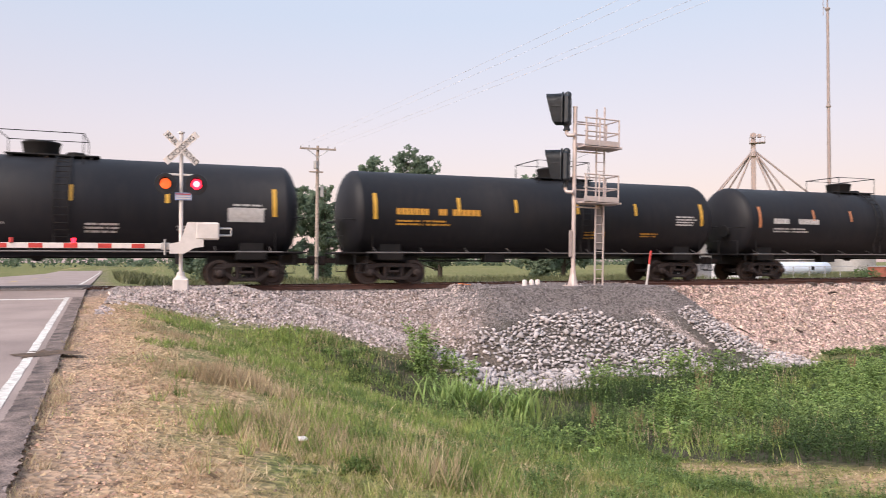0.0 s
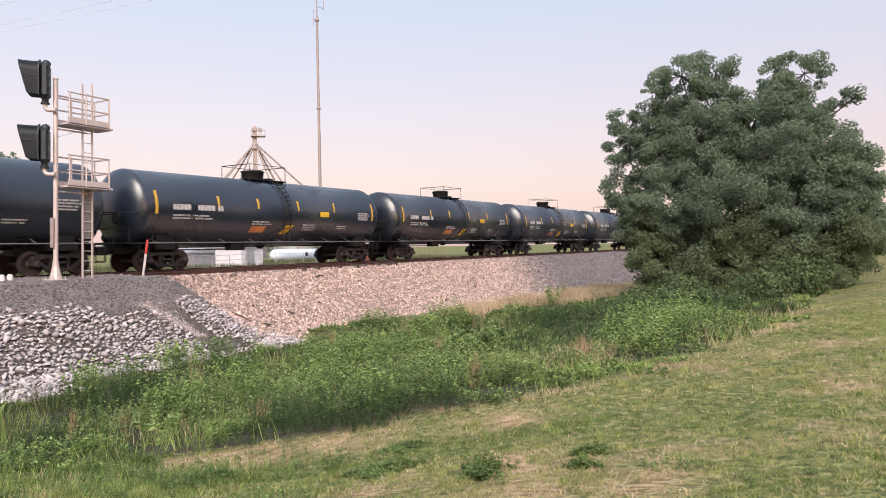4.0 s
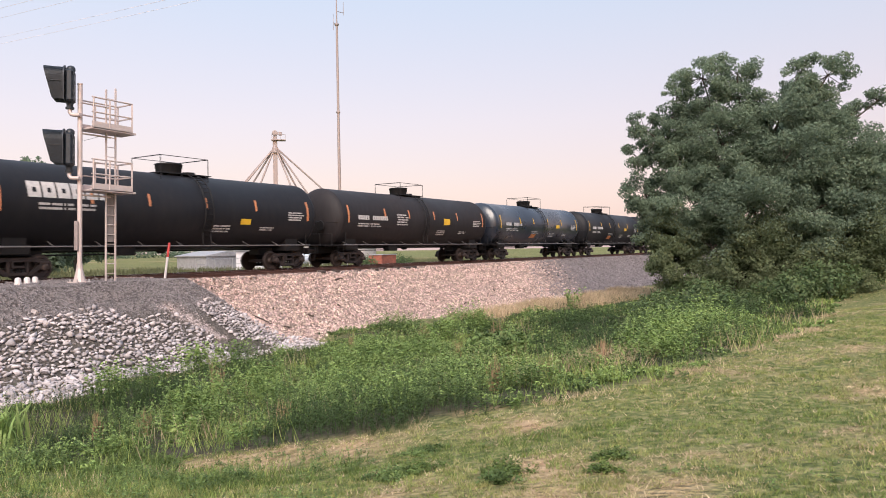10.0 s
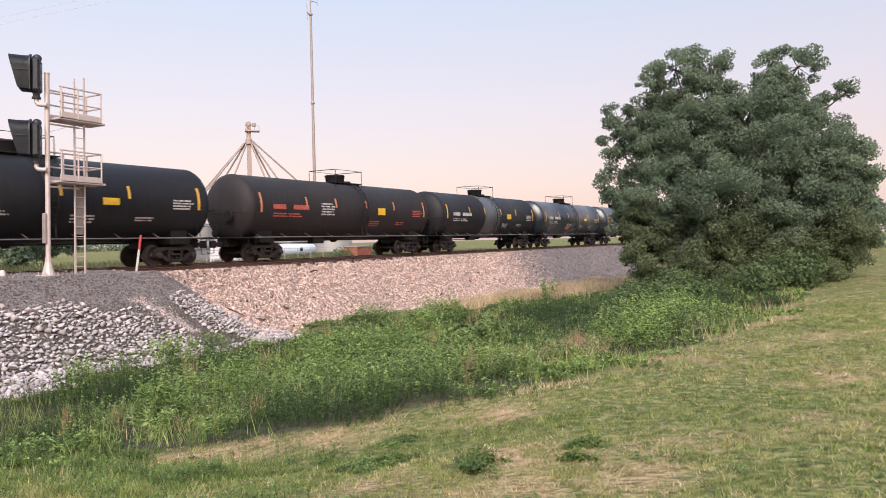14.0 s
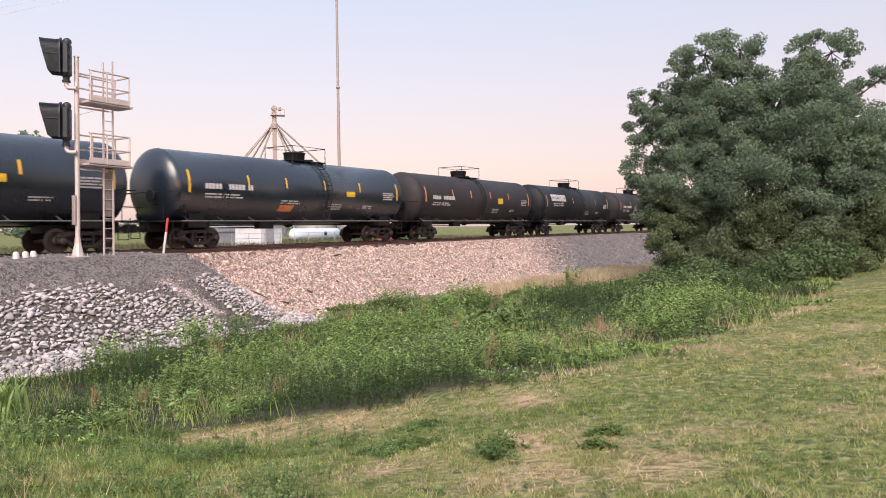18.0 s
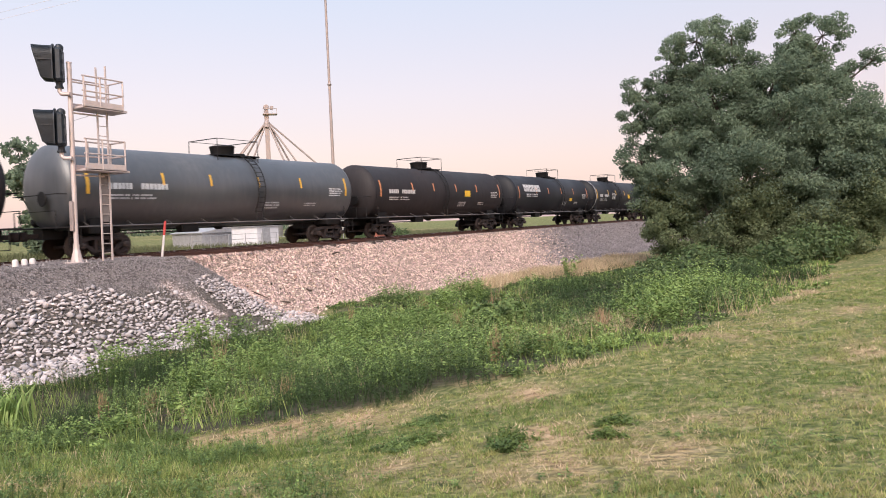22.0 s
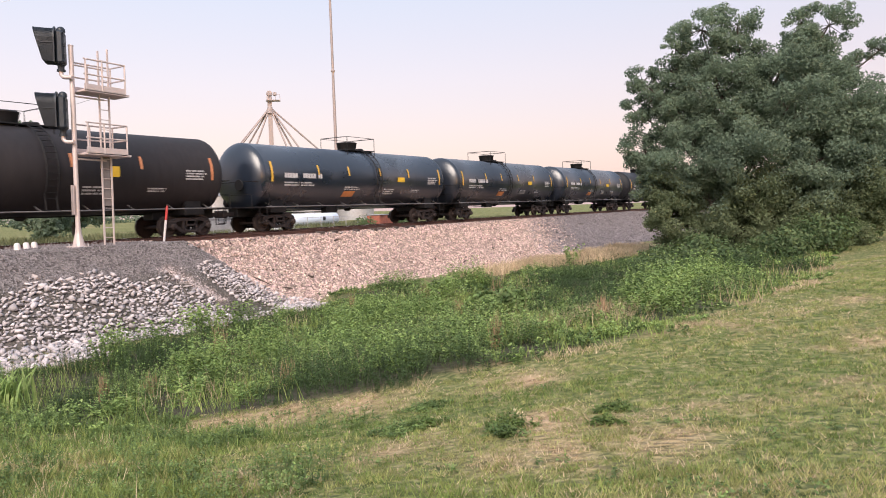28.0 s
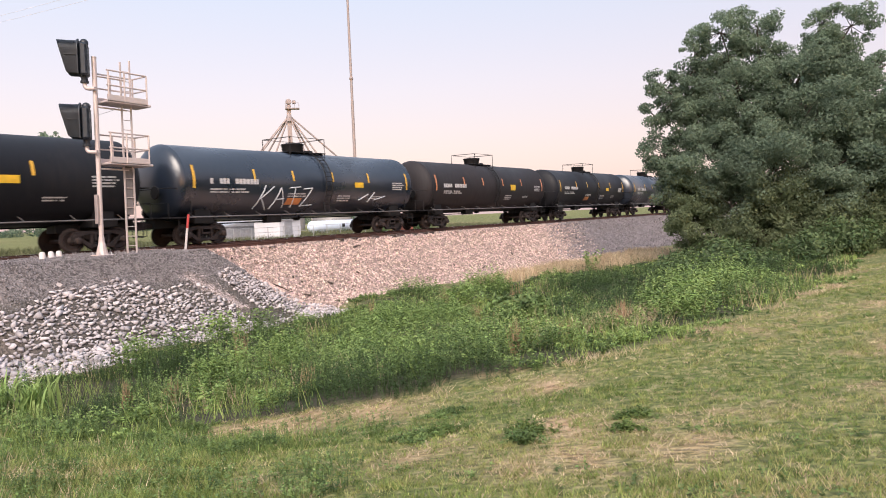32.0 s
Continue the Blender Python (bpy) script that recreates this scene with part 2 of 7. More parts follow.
# ---------- ground, road, track ----------
def ground_mat():
    m = bpy.data.materials.new("ground_cover")
    m.use_nodes = True
    n, l = m.node_tree.nodes, m.node_tree.links
    b = n["Principled BSDF"]
    b.inputs["Roughness"].default_value = 0.95
    b.inputs["Specular IOR Level"].default_value = 0.15
    co = n.new("ShaderNodeTexCoord")
    at = n.new("ShaderNodeAttribute")
    at.attribute_name = "cover"
    sep = n.new("ShaderNodeSeparateColor")
    l.new(at.outputs["Color"], sep.inputs[0])

    def tex(scale, detail=5):
        t = n.new("ShaderNodeTexNoise")
        t.inputs["Scale"].default_value, t.inputs["Detail"].default_value = scale, detail
        l.new(co.outputs["Object"], t.inputs["Vector"])
        return t.outputs[0]

    def ramp(src, stops):
        r = n.new("ShaderNodeValToRGB")
        while len(r.color_ramp.elements) < len(stops):
            r.color_ramp.elements.new(0.5)
        for e, (p, c) in zip(r.color_ramp.elements, stops):
            e.position, e.color = p, (*c, 1)
        l.new(src, r.inputs[0])
        return r.outputs[0]

    def blend(f, a, c):
        x = n.new("ShaderNodeMixRGB")
        l.new(f, x.inputs[0])
        l.new(a, x.inputs[1])
        l.new(c, x.inputs[2])
        return x.outputs[0]

    grass = ramp(tex(9, 12), [(0.32, (0.065, 0.082, 0.030)), (0.46, (0.13, 0.15, 0.055)), (0.57, (0.205, 0.205, 0.085)), (0.70, (0.33, 0.285, 0.155))])
    dry = ramp(tex(7, 12), [(0.32, (0.17, 0.105, 0.065)), (0.48, (0.43, 0.285, 0.175)), (0.66, (0.60, 0.42, 0.275))])
    # dark soil tone that also paints in shade under weeds and between stones
    shaded_soil = ramp(tex(6, 6), [(0.3, (0.034, 0.032, 0.026)), (0.7, (0.085, 0.077, 0.060))])
    vor = n.new("ShaderNodeTexVoronoi")
    vor.inputs["Scale"].default_value = 16
    l.new(co.outputs["Object"], vor.inputs["Vector"])
    # both kept darker than the loose stones, painting shade into their gaps
    gravel = ramp(vor.outputs["Color"], [(0.2, (0.075, 0.065, 0.063)), (0.8, (0.23, 0.20, 0.195))])
    warm = ramp(vor.outputs["Color"], [(0.2, (0.15, 0.11, 0.09)), (0.8, (0.42, 0.315, 0.27))])
    c = blend(sep.outputs[1], grass, dry)
    g2 = blend(sep.outputs[2], gravel, warm)
    c = blend(sep.outputs[0], c, g2)
    c = blend(at.outputs["Alpha"], c, shaded_soil)
    l.new(c, b.inputs["Base Color"])
    bp = n.new("ShaderNodeBump")
    bp.inputs["Strength"].default_value, bp.inputs["Distance"].default_value = 0.8, 0.05
    l.new(vor.outputs["Distance"], bp.inputs["Height"])
    l.new(bp.outputs[0], b.inputs["Normal"])
    return m


def lattice(marks):
    """Coordinates from (start, end, step) runs."""
    out = []
    for a, b, s in marks:
        out.extend(np.arange(a, b - 1e-6, s))
    out.append(marks[-1][1])
    return np.array(out)


GX = lattice([(-4000, -400, 900), (-400, -60, 34), (-60, -14, 4), (-14, 44, 0.32), (44, 90, 1.0), (90, 400, 15), (400, 4000, 900)])
GY = lattice([(-1500, -60, 240), (-60, -6, 6), (-6, 32, 0.32), (32, 60, 2), (60, 400, 20), (400, 4400, 500)])
gx, gy = np.meshgrid(GX, GY)
gz = land(gx, gy)
nx, ny = len(GX), len(GY)
idx = np.arange(nx * ny).reshape(ny, nx)
gf = np.stack([idx[:-1, :-1], idx[:-1, 1:], idx[1:, 1:], idx[1:, :-1]], -1).reshape(-1, 4)
ground_me = soup("ground", np.stack([gx, gy, gz], -1).reshape(-1, 3), gf, [ground_mat()], smooth=True)


def toe(x):
    """Where the ballast ends and the weeds begin, as y along the line."""
    x = np.asarray(x, float)
    return np.interp(x, [6, 8, 16, 18, 26, 34, 45], [19.0, 17.2, 17.2, 17.9, 18.4, 17.6, 17.0]) + 0.25 * np.sin(x * 0.9) + 0.2 * np.sin(x * 2.1 + 1)


def bank_edge(x):
    """Foot of the gravel beside the crossing."""
    return np.interp(x, [-3, 0, 2, 4, 6, 8], [22.0, 19.9, 19.2, 18.9, 18.3, 17.4])


def gravel_at(x, y):
    g = sstep(0, 0.5, y - toe(x)) * (1 - sstep(31.0, 32.5, y))
    g = np.where(x < 8.5, sstep(-0.3, 0.6, y - bank_edge(x) + 0.3 * wob(x, y, 1.5)) * (y < 32), g)
    off = x - road_x(y)
    shoulder = (1 - sstep(0.2, 0.6, np.abs(off - 0.45) + 0.25 * wob(x, y, 2.0))) * 0.5
    return np.maximum(g, shoulder)


SPOTS = [(5.8, 7.0, 0.55, 0.65), (6.15, 6.25, 0.6, 0.7), (6.5, 5.4, 0.55, 0.65), (0.3, 8.4, 0.3, 1.0), (4.5, 2.2, 0.5, 0.35), (4.9, 1.4, 0.45, 0.3), (5.6, 2.7, 0.6, 0.3), (20.0, 2.1, 1.0, 0.35), (13.9, 0.7, 0.8, 0.28), (9.9, 0.3, 0.6, 0.28), (4.4, 3.3, 0.5, 0.3), (7.4, 3.6, 0.6, 0.35), (1.2, 9.6, 0.5, 1.3), (2.1, 7.4, 0.6, 0.9)]


def dry_at(x, y):
    d = 0.62 * sstep(0.6, 1.7, 0.7 * wob(x, y, 1.1, 2.0) + 0.7 * wob(x, y, 3.1, 1.0) + 0.6 * wob(x, y, 7.3, 5.0))
    for sx, sy, rx, ry in SPOTS:
        d = np.maximum(d, np.exp(-(((x - sx) / rx) ** 2 + ((y - sy) / ry) ** 2) ** 1.2) * np.clip(0.72 + 0.3 * wob(x, y, 6.3, 1.0) + 0.3 * wob(x, y, 14.0, 3.0), 0, 1))
    off = x - road_x(y)
    return np.maximum(d, (1 - sstep(1.0, 2.3, off + 0.45 * wob(x, y, 1.3) + 0.35 * wob(x, y, 3.3))) * (y < 24) * (off > -1))


cover = np.zeros((ny, nx, 4), np.float32)
cover[..., 0] = gravel_at(gx, gy)
cover[..., 1] = dry_at(gx, gy)
path = np.exp(-((gx - 15.15 - (20.3 - gy) * 0.40 + 0.10 * np.sin(gy * 2.3)) / 0.20) ** 2) * sstep(18.2, 18.7, gy) * (1 - sstep(20.0, 20.6, gy))
cover[..., 2] = np.maximum(sstep(16.6, 18.2, gx - 0.35 * (22 - gy)) * (1 - sstep(40, 49, gx - 1.6 * (gy - 18))) + 0.65 * (1 - sstep(8.0, 9.5, gx)), path)
# mask of the painted shade: below the weeds and in the riprap bed
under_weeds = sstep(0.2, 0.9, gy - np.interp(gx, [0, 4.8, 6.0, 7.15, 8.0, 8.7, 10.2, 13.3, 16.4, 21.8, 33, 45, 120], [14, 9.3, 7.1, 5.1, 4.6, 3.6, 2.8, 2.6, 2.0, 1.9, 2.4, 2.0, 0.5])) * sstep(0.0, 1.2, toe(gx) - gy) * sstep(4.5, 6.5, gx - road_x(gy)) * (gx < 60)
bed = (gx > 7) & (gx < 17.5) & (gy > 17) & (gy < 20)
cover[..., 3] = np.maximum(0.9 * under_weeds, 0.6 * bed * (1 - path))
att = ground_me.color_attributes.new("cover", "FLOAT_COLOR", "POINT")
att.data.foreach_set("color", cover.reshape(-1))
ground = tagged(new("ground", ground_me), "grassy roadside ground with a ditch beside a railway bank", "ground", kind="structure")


def strip(name, x_of, y0, y1, half, z_of, step, material, lift=0.0, thick=0.0):
    """A ribbon along y with its middle at x_of(y)."""
    ys = np.arange(y0, y1 + step * 0.5, step)
    xs = x_of(ys)
    top = np.concatenate([np.stack([xs - half, ys, z_of(ys) + lift], -1), np.stack([xs + half, ys, z_of(ys) + lift], -1)])
    n = len(ys)
    f = np.array([(i, n + i, n + i + 1, i + 1) for i in range(n - 1)])
    return soup(name, top, f, [material])


def road_z(y):
    return np.interp(y, RY, RZ)


road_me = strip("road", lambda y: road_x(y) - 3.45, -60, 160, 3.75, road_z, 0.5, M["asphalt"], 0.004)
road = tagged(new("road", road_me), "worn pinkish-grey asphalt road running over the railway crossing", "road", kind="structure")
for nm, a, b in (("edge_line", -60, 21.0), ("edge_line", 31.0, 160)):
    part(nm, strip(nm, lambda y: road_x(y) - 0.06 + 0.006 * np.sin(y * 5.1), a, b, 0.052, road_z, 0.5, M["line_white"], 0.009), None, road, "faded white painted edge line")
stop = soup("stop_line", np.array([[road_x(20.6) - 3.3, 20.3, road_z(20.3) + 0.009], [road_x(20.6), 20.3, road_z(20.3) + 0.009], [road_x(20.6), 20.7, road_z(20.7) + 0.009], [road_x(20.6) - 3.3, 20.7, road_z(20.7) + 0.009]]), np.array([[0, 1, 2, 3]]), [M["line_white"]])
part("stop_line", stop, None, road, "white painted stop line")
for y0 in (0, 9, 40, 52, 64):
    part("centre_line", strip("centre_line", lambda y: road_x(y) - 3.4, y0, y0 + 4, 0.06, road_z, 0.5, mat("yellow_paint", (0.55, 0.36, 0.05), 0.7), 0.009), None, road, "yellow centre line")

# crumbling dark margin outside the edge line, and a tar smear across the line
ys = np.arange(-6, 21, 0.05)
rg = np.random.default_rng(8)
rim = road_x(ys) + 0.30 + 0.02 * wob(ys, ys * 0.3, 2.1) + 0.012 * rg.normal(size=len(ys))
mv = np.concatenate([np.stack([road_x(ys) + 0.07 + 0.006 * rg.normal(size=len(ys)), ys, road_z(ys) + 0.008], -1), np.stack([rim, ys, road_z(ys) + 0.008], -1)])
part("road_margin", soup("road_margin", mv, np.array([(i, len(ys) + i, len(ys) + i + 1, i + 1) for i in range(len(ys) - 1)]), [mat("old_asphalt", (0.11, 0.085, 0.082), 0.95, noise_scale=5, vary=0.5, fine=45, bump=0.9, tint=(0.27, 0.205, 0.185))]), None, road, "dark crumbling asphalt margin")
ang = np.linspace(0, 2 * np.pi, 22, endpoint=False)
rr_ = 1 + 0.3 * rg.normal(size=22)
sm = np.stack([-1.78 + 0.34 * rr_ * np.cos(ang), 10.9 + 0.28 * rr_ * np.sin(ang)], -1)
part("dirt_smear", soup("dirt_smear", np.column_stack([sm, road_z(sm[:, 1]) + 0.013]), np.array([list(range(22))]), [mat("road_dirt", (0.10, 0.065, 0.045), 0.95, noise_scale=6, vary=0.4, fine=40, bump=0.5)]), None, road, "dark dirt smeared across the edge line")

# rails: foot, web and head as one profile
RAIL = [(-0.07, -0.18), (0.07, -0.18), (0.07, -0.165), (0.015, -0.145), (0.015, -0.05), (0.037, -0.04), (0.037, -0.008), (0.028, 0.0), (-0.028, 0.0), (-0.037, -0.008), (-0.037, -0.04), (-0.015, -0.05), (-0.015, -0.145), (-0.07, -0.165)]
track = thing("railway_track", "rusty brown steel rails on dark wooden ties", "railway track", kind="structure")
for s in (-1, 1):
    bm = bmesh.new()
    prism(bm, RAIL, -130, 420)
    bmesh.ops.rotate(bm, verts=bm.verts, cent=(0, 0, 0), matrix=Euler((0, 0, -math.pi / 2)).to_matrix())
    bmesh.ops.recalc_face_normals(bm, faces=bm.faces)
    for f in bm.faces:
        f.material_index = 1 if f.calc_center_median().z > -0.003 else 0
    part("rail", bm, [M["rail"], M["railhead"]], track, "rusty rail with a bright worn head", m=pose(0, TRACK + s * 0.755, 0))
tie_bm = box(bmesh.new(), -0.11, 0.11, -1.3, 1.3, -0.36, -0.185, 0.012)
tie_me = mesh_of("tie", tie_bm, M["tie"])
for i in range(150):
    x = -14 + i * 0.52
    if -11.5 < x < -2.4:
        continue
    part("tie", tie_me, None, track, m=pose(x + random.uniform(-0.03, 0.03), TRACK + random.uniform(-0.04, 0.04), random.uniform(-0.01, 0.01), 0, 0, random.uniform(-1.5, 1.5)))
# crossing planks flush with the rails
cross = tagged(new("crossing_surface", mesh_of("crossing_surface", box(box(box(bmesh.new(), -11.3, -2.5, TRACK - 0.64, TRACK + 0.64, -0.2, 0.004, 0.02), -11.3, -2.5, TRACK - 2.1, TRACK - 0.80, -0.2, 0.002, 0.02), -11.3, -2.5, TRACK + 0.80, TRACK + 2.1, -0.2, 0.002, 0.02), mat("crossing_panel", (0.12, 0.10, 0.095), 0.85, noise_scale=1.5, bump=0.3))), "dark rubber and asphalt crossing surface between the rails", "crossing surface", kind="structure")


# ---------- block signal ----------
def signal_head(parent, x, y, z, turn):
    """A hooded colour-light head; its hood looks towards -x, deep at the top and cut back below."""
    bm = bmesh.new()
    box(bm, -0.10, 0.16, -0.30, 0.30, -0.60, 0.46, 0.07)
    head = part("signal_head", bm, M["head"], parent, "blue-black signal head with a deep hood", m=pose(x, y, z, 0, 0, turn))
    plate = [(-0.36, -0.56), (0.36, -0.56)] + [(0.40 * math.cos(math.pi * k / 14), 0.20 + 0.40 * math.sin(math.pi * k / 14)) for k in range(15)]
    bm = bmesh.new()
    prism(bm, plate, -0.02, 0.02)
    bmesh.ops.recalc_face_normals(bm, faces=bm.faces)
    part("backing_plate", bm, M["head"], head, m=pose(-0.12, 0, 0, 0, 0, 90))
    bm = lathe(bmesh.new(), [(-0.02, 0.27), (0.02, 0.29)], 20, "x")
    bmesh.ops.translate(bm, verts=bm.verts, vec=(-0.16, 0, 0.12))
    part("lens", bm, M["black"], head)
    bm = bmesh.new()
    ring = [(0.33, -0.54)] + [(0.37 * math.cos(math.pi * k / 16), 0.18 + 0.37 * math.sin(math.pi * k / 16)) for k in range(17)] + [(-0.33, -0.54)]
    back = [bm.verts.new((-0.14, u, w)) for u, w in ring]
    mid_ = [bm.verts.new((-0.40 + 0.02 * w, u * 0.99, w * 0.99)) for u, w in ring]
    front = [bm.verts.new((-0.62 - 0.24 * (w - 0.10), u * 0.96, w * 0.96 + 0.03)) for u, w in ring]
    for p, q in ((back, mid_), (mid_, front)):
        for i in range(len(p)):
            j = (i + 1) % len(p)
            bm.faces.new((p[i], p[j], q[j], q[i]))
    bmesh.ops.solidify(bm, geom=bm.faces[:], thickness=0.014)
    bmesh.ops.recalc_face_normals(bm, faces=bm.faces)
    part("hood", bm, M["head"], head, "deep sheet-metal hood", smooth=True)
    bm = bmesh.new()
    part("hood_seam", box(bm, -0.50, -0.14, -0.385, -0.362, 0.02, 0.045), M["head"], head)
    bm = lathe(bmesh.new(), [(0, 0.13), (0.08, 0.13), (0.14, 0.09), (0.17, 0.03)], 14, "z")
    bmesh.ops.translate(bm, verts=bm.verts, vec=(0.05, 0, 0.44))
    part("cap", bm, M["head"], head, smooth=True)
    for zz in (-0.35, 0.0, 0.32):
        part("hinge", rod(bmesh.new(), (0.17, -0.26, zz - 0.06), (0.17, -0.26, zz + 0.06), 0.025, 8), M["head"], head)
    bm = bmesh.new()
    rod(bm, (0.02, 0, -0.58), (0.02, 0, -0.78), 0.10, 12)
    rod(bm, (0.02, 0, -0.74), (0.02, 0, -0.80), 0.13, 12)
    part("collar", bm, M["head"], head)
    bm = sweep(bmesh.new(), [(0.02, 0, -0.80), (0.02, 0, -0.90), (0.07, -0.02, -0.97), (0.16, -0.06, -0.99), (0.34, -0.14, -0.99)], 0.065, 10)
    part("bracket", bm, M["alu"], head, "grey aluminium elbow bracket", smooth=True)
    return head


def cage(parent, z, x0, x1, y):
    """A maintainer's platform with guard rails, round the ladder."""
    bm = bmesh.new()
    box(bm, x0, x1 + 0.12, y - 0.42, y + 0.42, z - 0.05, z + 0.02, 0.008)
    box(bm, x0, x1, y - 0.42, y - 0.40, z - 0.02, z + 0.20)
    box(bm, x0, x1, y + 0.40, y + 0.42, z - 0.02, z + 0.20)
    box(bm, x1 - 0.02, x1, y - 0.42, y + 0.42, z - 0.02, z + 0.20)
    plat = part("platform", bm, M["alu"], parent, "pale aluminium maintenance platform with toe boards")
    for px, py in ((x0 + 0.06, y - 0.40), (x0 + 0.62, y - 0.41), (x1 - 0.02, y - 0.40), (x1 - 0.02, y + 0.40), (x0 + 0.06, y + 0.40), (x0 + 0.62, y + 0.41)):
        part("guard_post", rod(bmesh.new(), (px, py, z), (px, py, z + 0.98), 0.028, 6), M["alu"], plat)
    for h in (0.50, 0.98):
        bm = bmesh.new()
        pts = [(x0, y - 0.40), (x1 - 0.02, y - 0.40), (x1 - 0.02, y + 0.40), (x0, y + 0.40)]
        for p, q in zip(pts, pts[1:]):
            rod(bm, (*p, z + h), (*q, z + h), 0.028, 6)
        part("guard_rail", bm, M["alu"], plat)


SX, SY = 13.42, 22.4
sig = thing("block_signal", "pale aluminium railway signal mast with two black heads, ladder and platforms", "railway signal", m=pose(SX, SY, -0.06, 0, 1.2, 0))
bm = bmesh.new()
rod(bm, (0, 0, 0.1), (0, 0, 6.42), 0.075, 16)
rod(bm, (0, 0, 6.42), (0, 0, 6.46), 0.085, 16)
part("mast", bm, M["alu"], sig, "pale aluminium tube mast", smooth=True)
bm = bmesh.new()
box(bm, -0.26, 0.26, -0.26, 0.26, 0.0, 0.05, 0.01)
lathe(bm, [(0.05, 0.19), (0.45, 0.10), (0.62, 0.09)], 10, "z")
part("mast_base", bm, M["alu"], sig, "flared cast base on a plate")
for bx, by in itertools.product((-0.2, 0.2), (-0.2, 0.2)):
    part("anchor_bolt", rod(bmesh.new(), (bx, by, 0.04), (bx, by, 0.13), 0.018, 6), M["galv"], sig)
signal_head(sig, -0.27, 0.16, 6.40, -38)
signal_head(sig, -0.29, 0.16, 4.36, -38)
LX = 1.08
for dx in (-0.17, 0.17):
    bm = bmesh.new()
    box(bm, LX + dx - 0.03, LX + dx + 0.03, -0.02, 0.02, 0.05, 6.45 if dx < 0 else 6.55, 0.005)
    part("ladder_rail", bm, M["alu"], sig)
rung = mesh_of("rung", rod(bmesh.new(), (LX - 0.17, 0, 0), (LX + 0.17, 0, 0), 0.014, 6), M["alu"])
for i in range(19):
    part("rung", rung, None, sig, m=pose(0, 0, 0.3 + i * 0.325))
bm = box(bmesh.new(), LX - 0.14, LX + 0.14, 0.030, 0.038, 1.35, 3.0, 0.002)
part("ladder_guard", bm, mat("guard_panel", (0.20, 0.175, 0.17), 0.7, vary=0.2), sig, "dull grey climbing-guard panel on the ladder")
cage(sig, 5.04, 0.16, 1.62, 0.0)
cage(sig, 3.03, 0.16, 1.62, 0.0)
for z in (2.85, 4.85, 5.85):
    part("stay", rod(bmesh.new(), (0.0, 0, z), (LX, 0, z), 0.03, 6), M["alu"], sig)
part("junction_box", box(bmesh.new(), -0.15, -0.085, -0.08, 0.08, 1.05, 2.0, 0.01), M["steel_far"], sig, "narrow grey metal junction box")
bm = bmesh.new()
rod(bm, (0.1, 0.1, 4.6), (LX - 0.1, 0.2, 4.95), 0.006, 5)
part("wire", bm, M["galv"], sig)


# ---------- gate with flashing lamps ----------
def plank_word(parent, text, size, m):
    cu = bpy.data.curves.new("word", "FONT")
    cu.body, cu.size, cu.align_x, cu.align_y, cu.extrude = text, size, "CENTER", "CENTER", 0.002
    tmp = bpy.data.objects.new("word", cu)
    scene.collection.objects.link(tmp)
    bpy.context.view_layer.update()
    me = bpy.data.meshes.new_from_object(tmp.evaluated_get(bpy.context.evaluated_depsgraph_get()))
    bpy.data.objects.remove(tmp)
    me.materials.clear()
    me.materials.append(M["black"])
    return part("word", me, None, parent, "black lettering " + text, m=m)


GXP, GYP = 0.235, 22.2
gate = thing("crossing_signal", "white crossing signal with crossbuck, red flashing lamps and lowered gate arm", "crossing signal", m=pose(GXP, GYP, 0.04, 0, 0, -3))
bm = bmesh.new()
rod(bm, (0, 0, 0.2), (0, 0, 4.5), 0.055, 14)
rod(bm, (0, 0, 4.5), (0, 0, 4.54), 0.09, 14)
part("mast", bm, M["white"], gate, "white tube mast", smooth=True)
bm = bmesh.new()
box(bm, -0.21, 0.21, -0.2, 0.2, -0.1, 0.30, 0.03)
lathe(bm, [(0.30, 0.19), (0.38, 0.12), (0.5, 0.10)], 12, "z")
part("mast_base", bm, M["white"], gate, "white cast mast base")
for a, first, last in ((-45, "RAIL", "ROAD"), (45, "CROSSING", "")):
    blade = part("crossbuck_blade", box(bmesh.new(), -0.61, 0.61, -0.006, 0.006, -0.10, 0.10), M["white"], gate, "white crossbuck blade", m=pose(0, -0.10 - (0.014 if a > 0 else 0.0), 4.06) @ pose(0, 0, 0, 0, -a, 0))
    if last:
        plank_word(blade, first, 0.20, pose(-0.36, -0.009, 0, 90, 0, 0))
        plank_word(blade, last, 0.20, pose(0.36, -0.009, 0, 90, 0, 0))
    else:
        plank_word(blade, first, 0.20, pose(0.0, -0.009, 0, 90, 0, 0))
part("lamp_arm", box(bmesh.new(), -0.42, 0.42, -0.03, 0.03, 3.27, 3.33, 0.01), M["white"], gate)
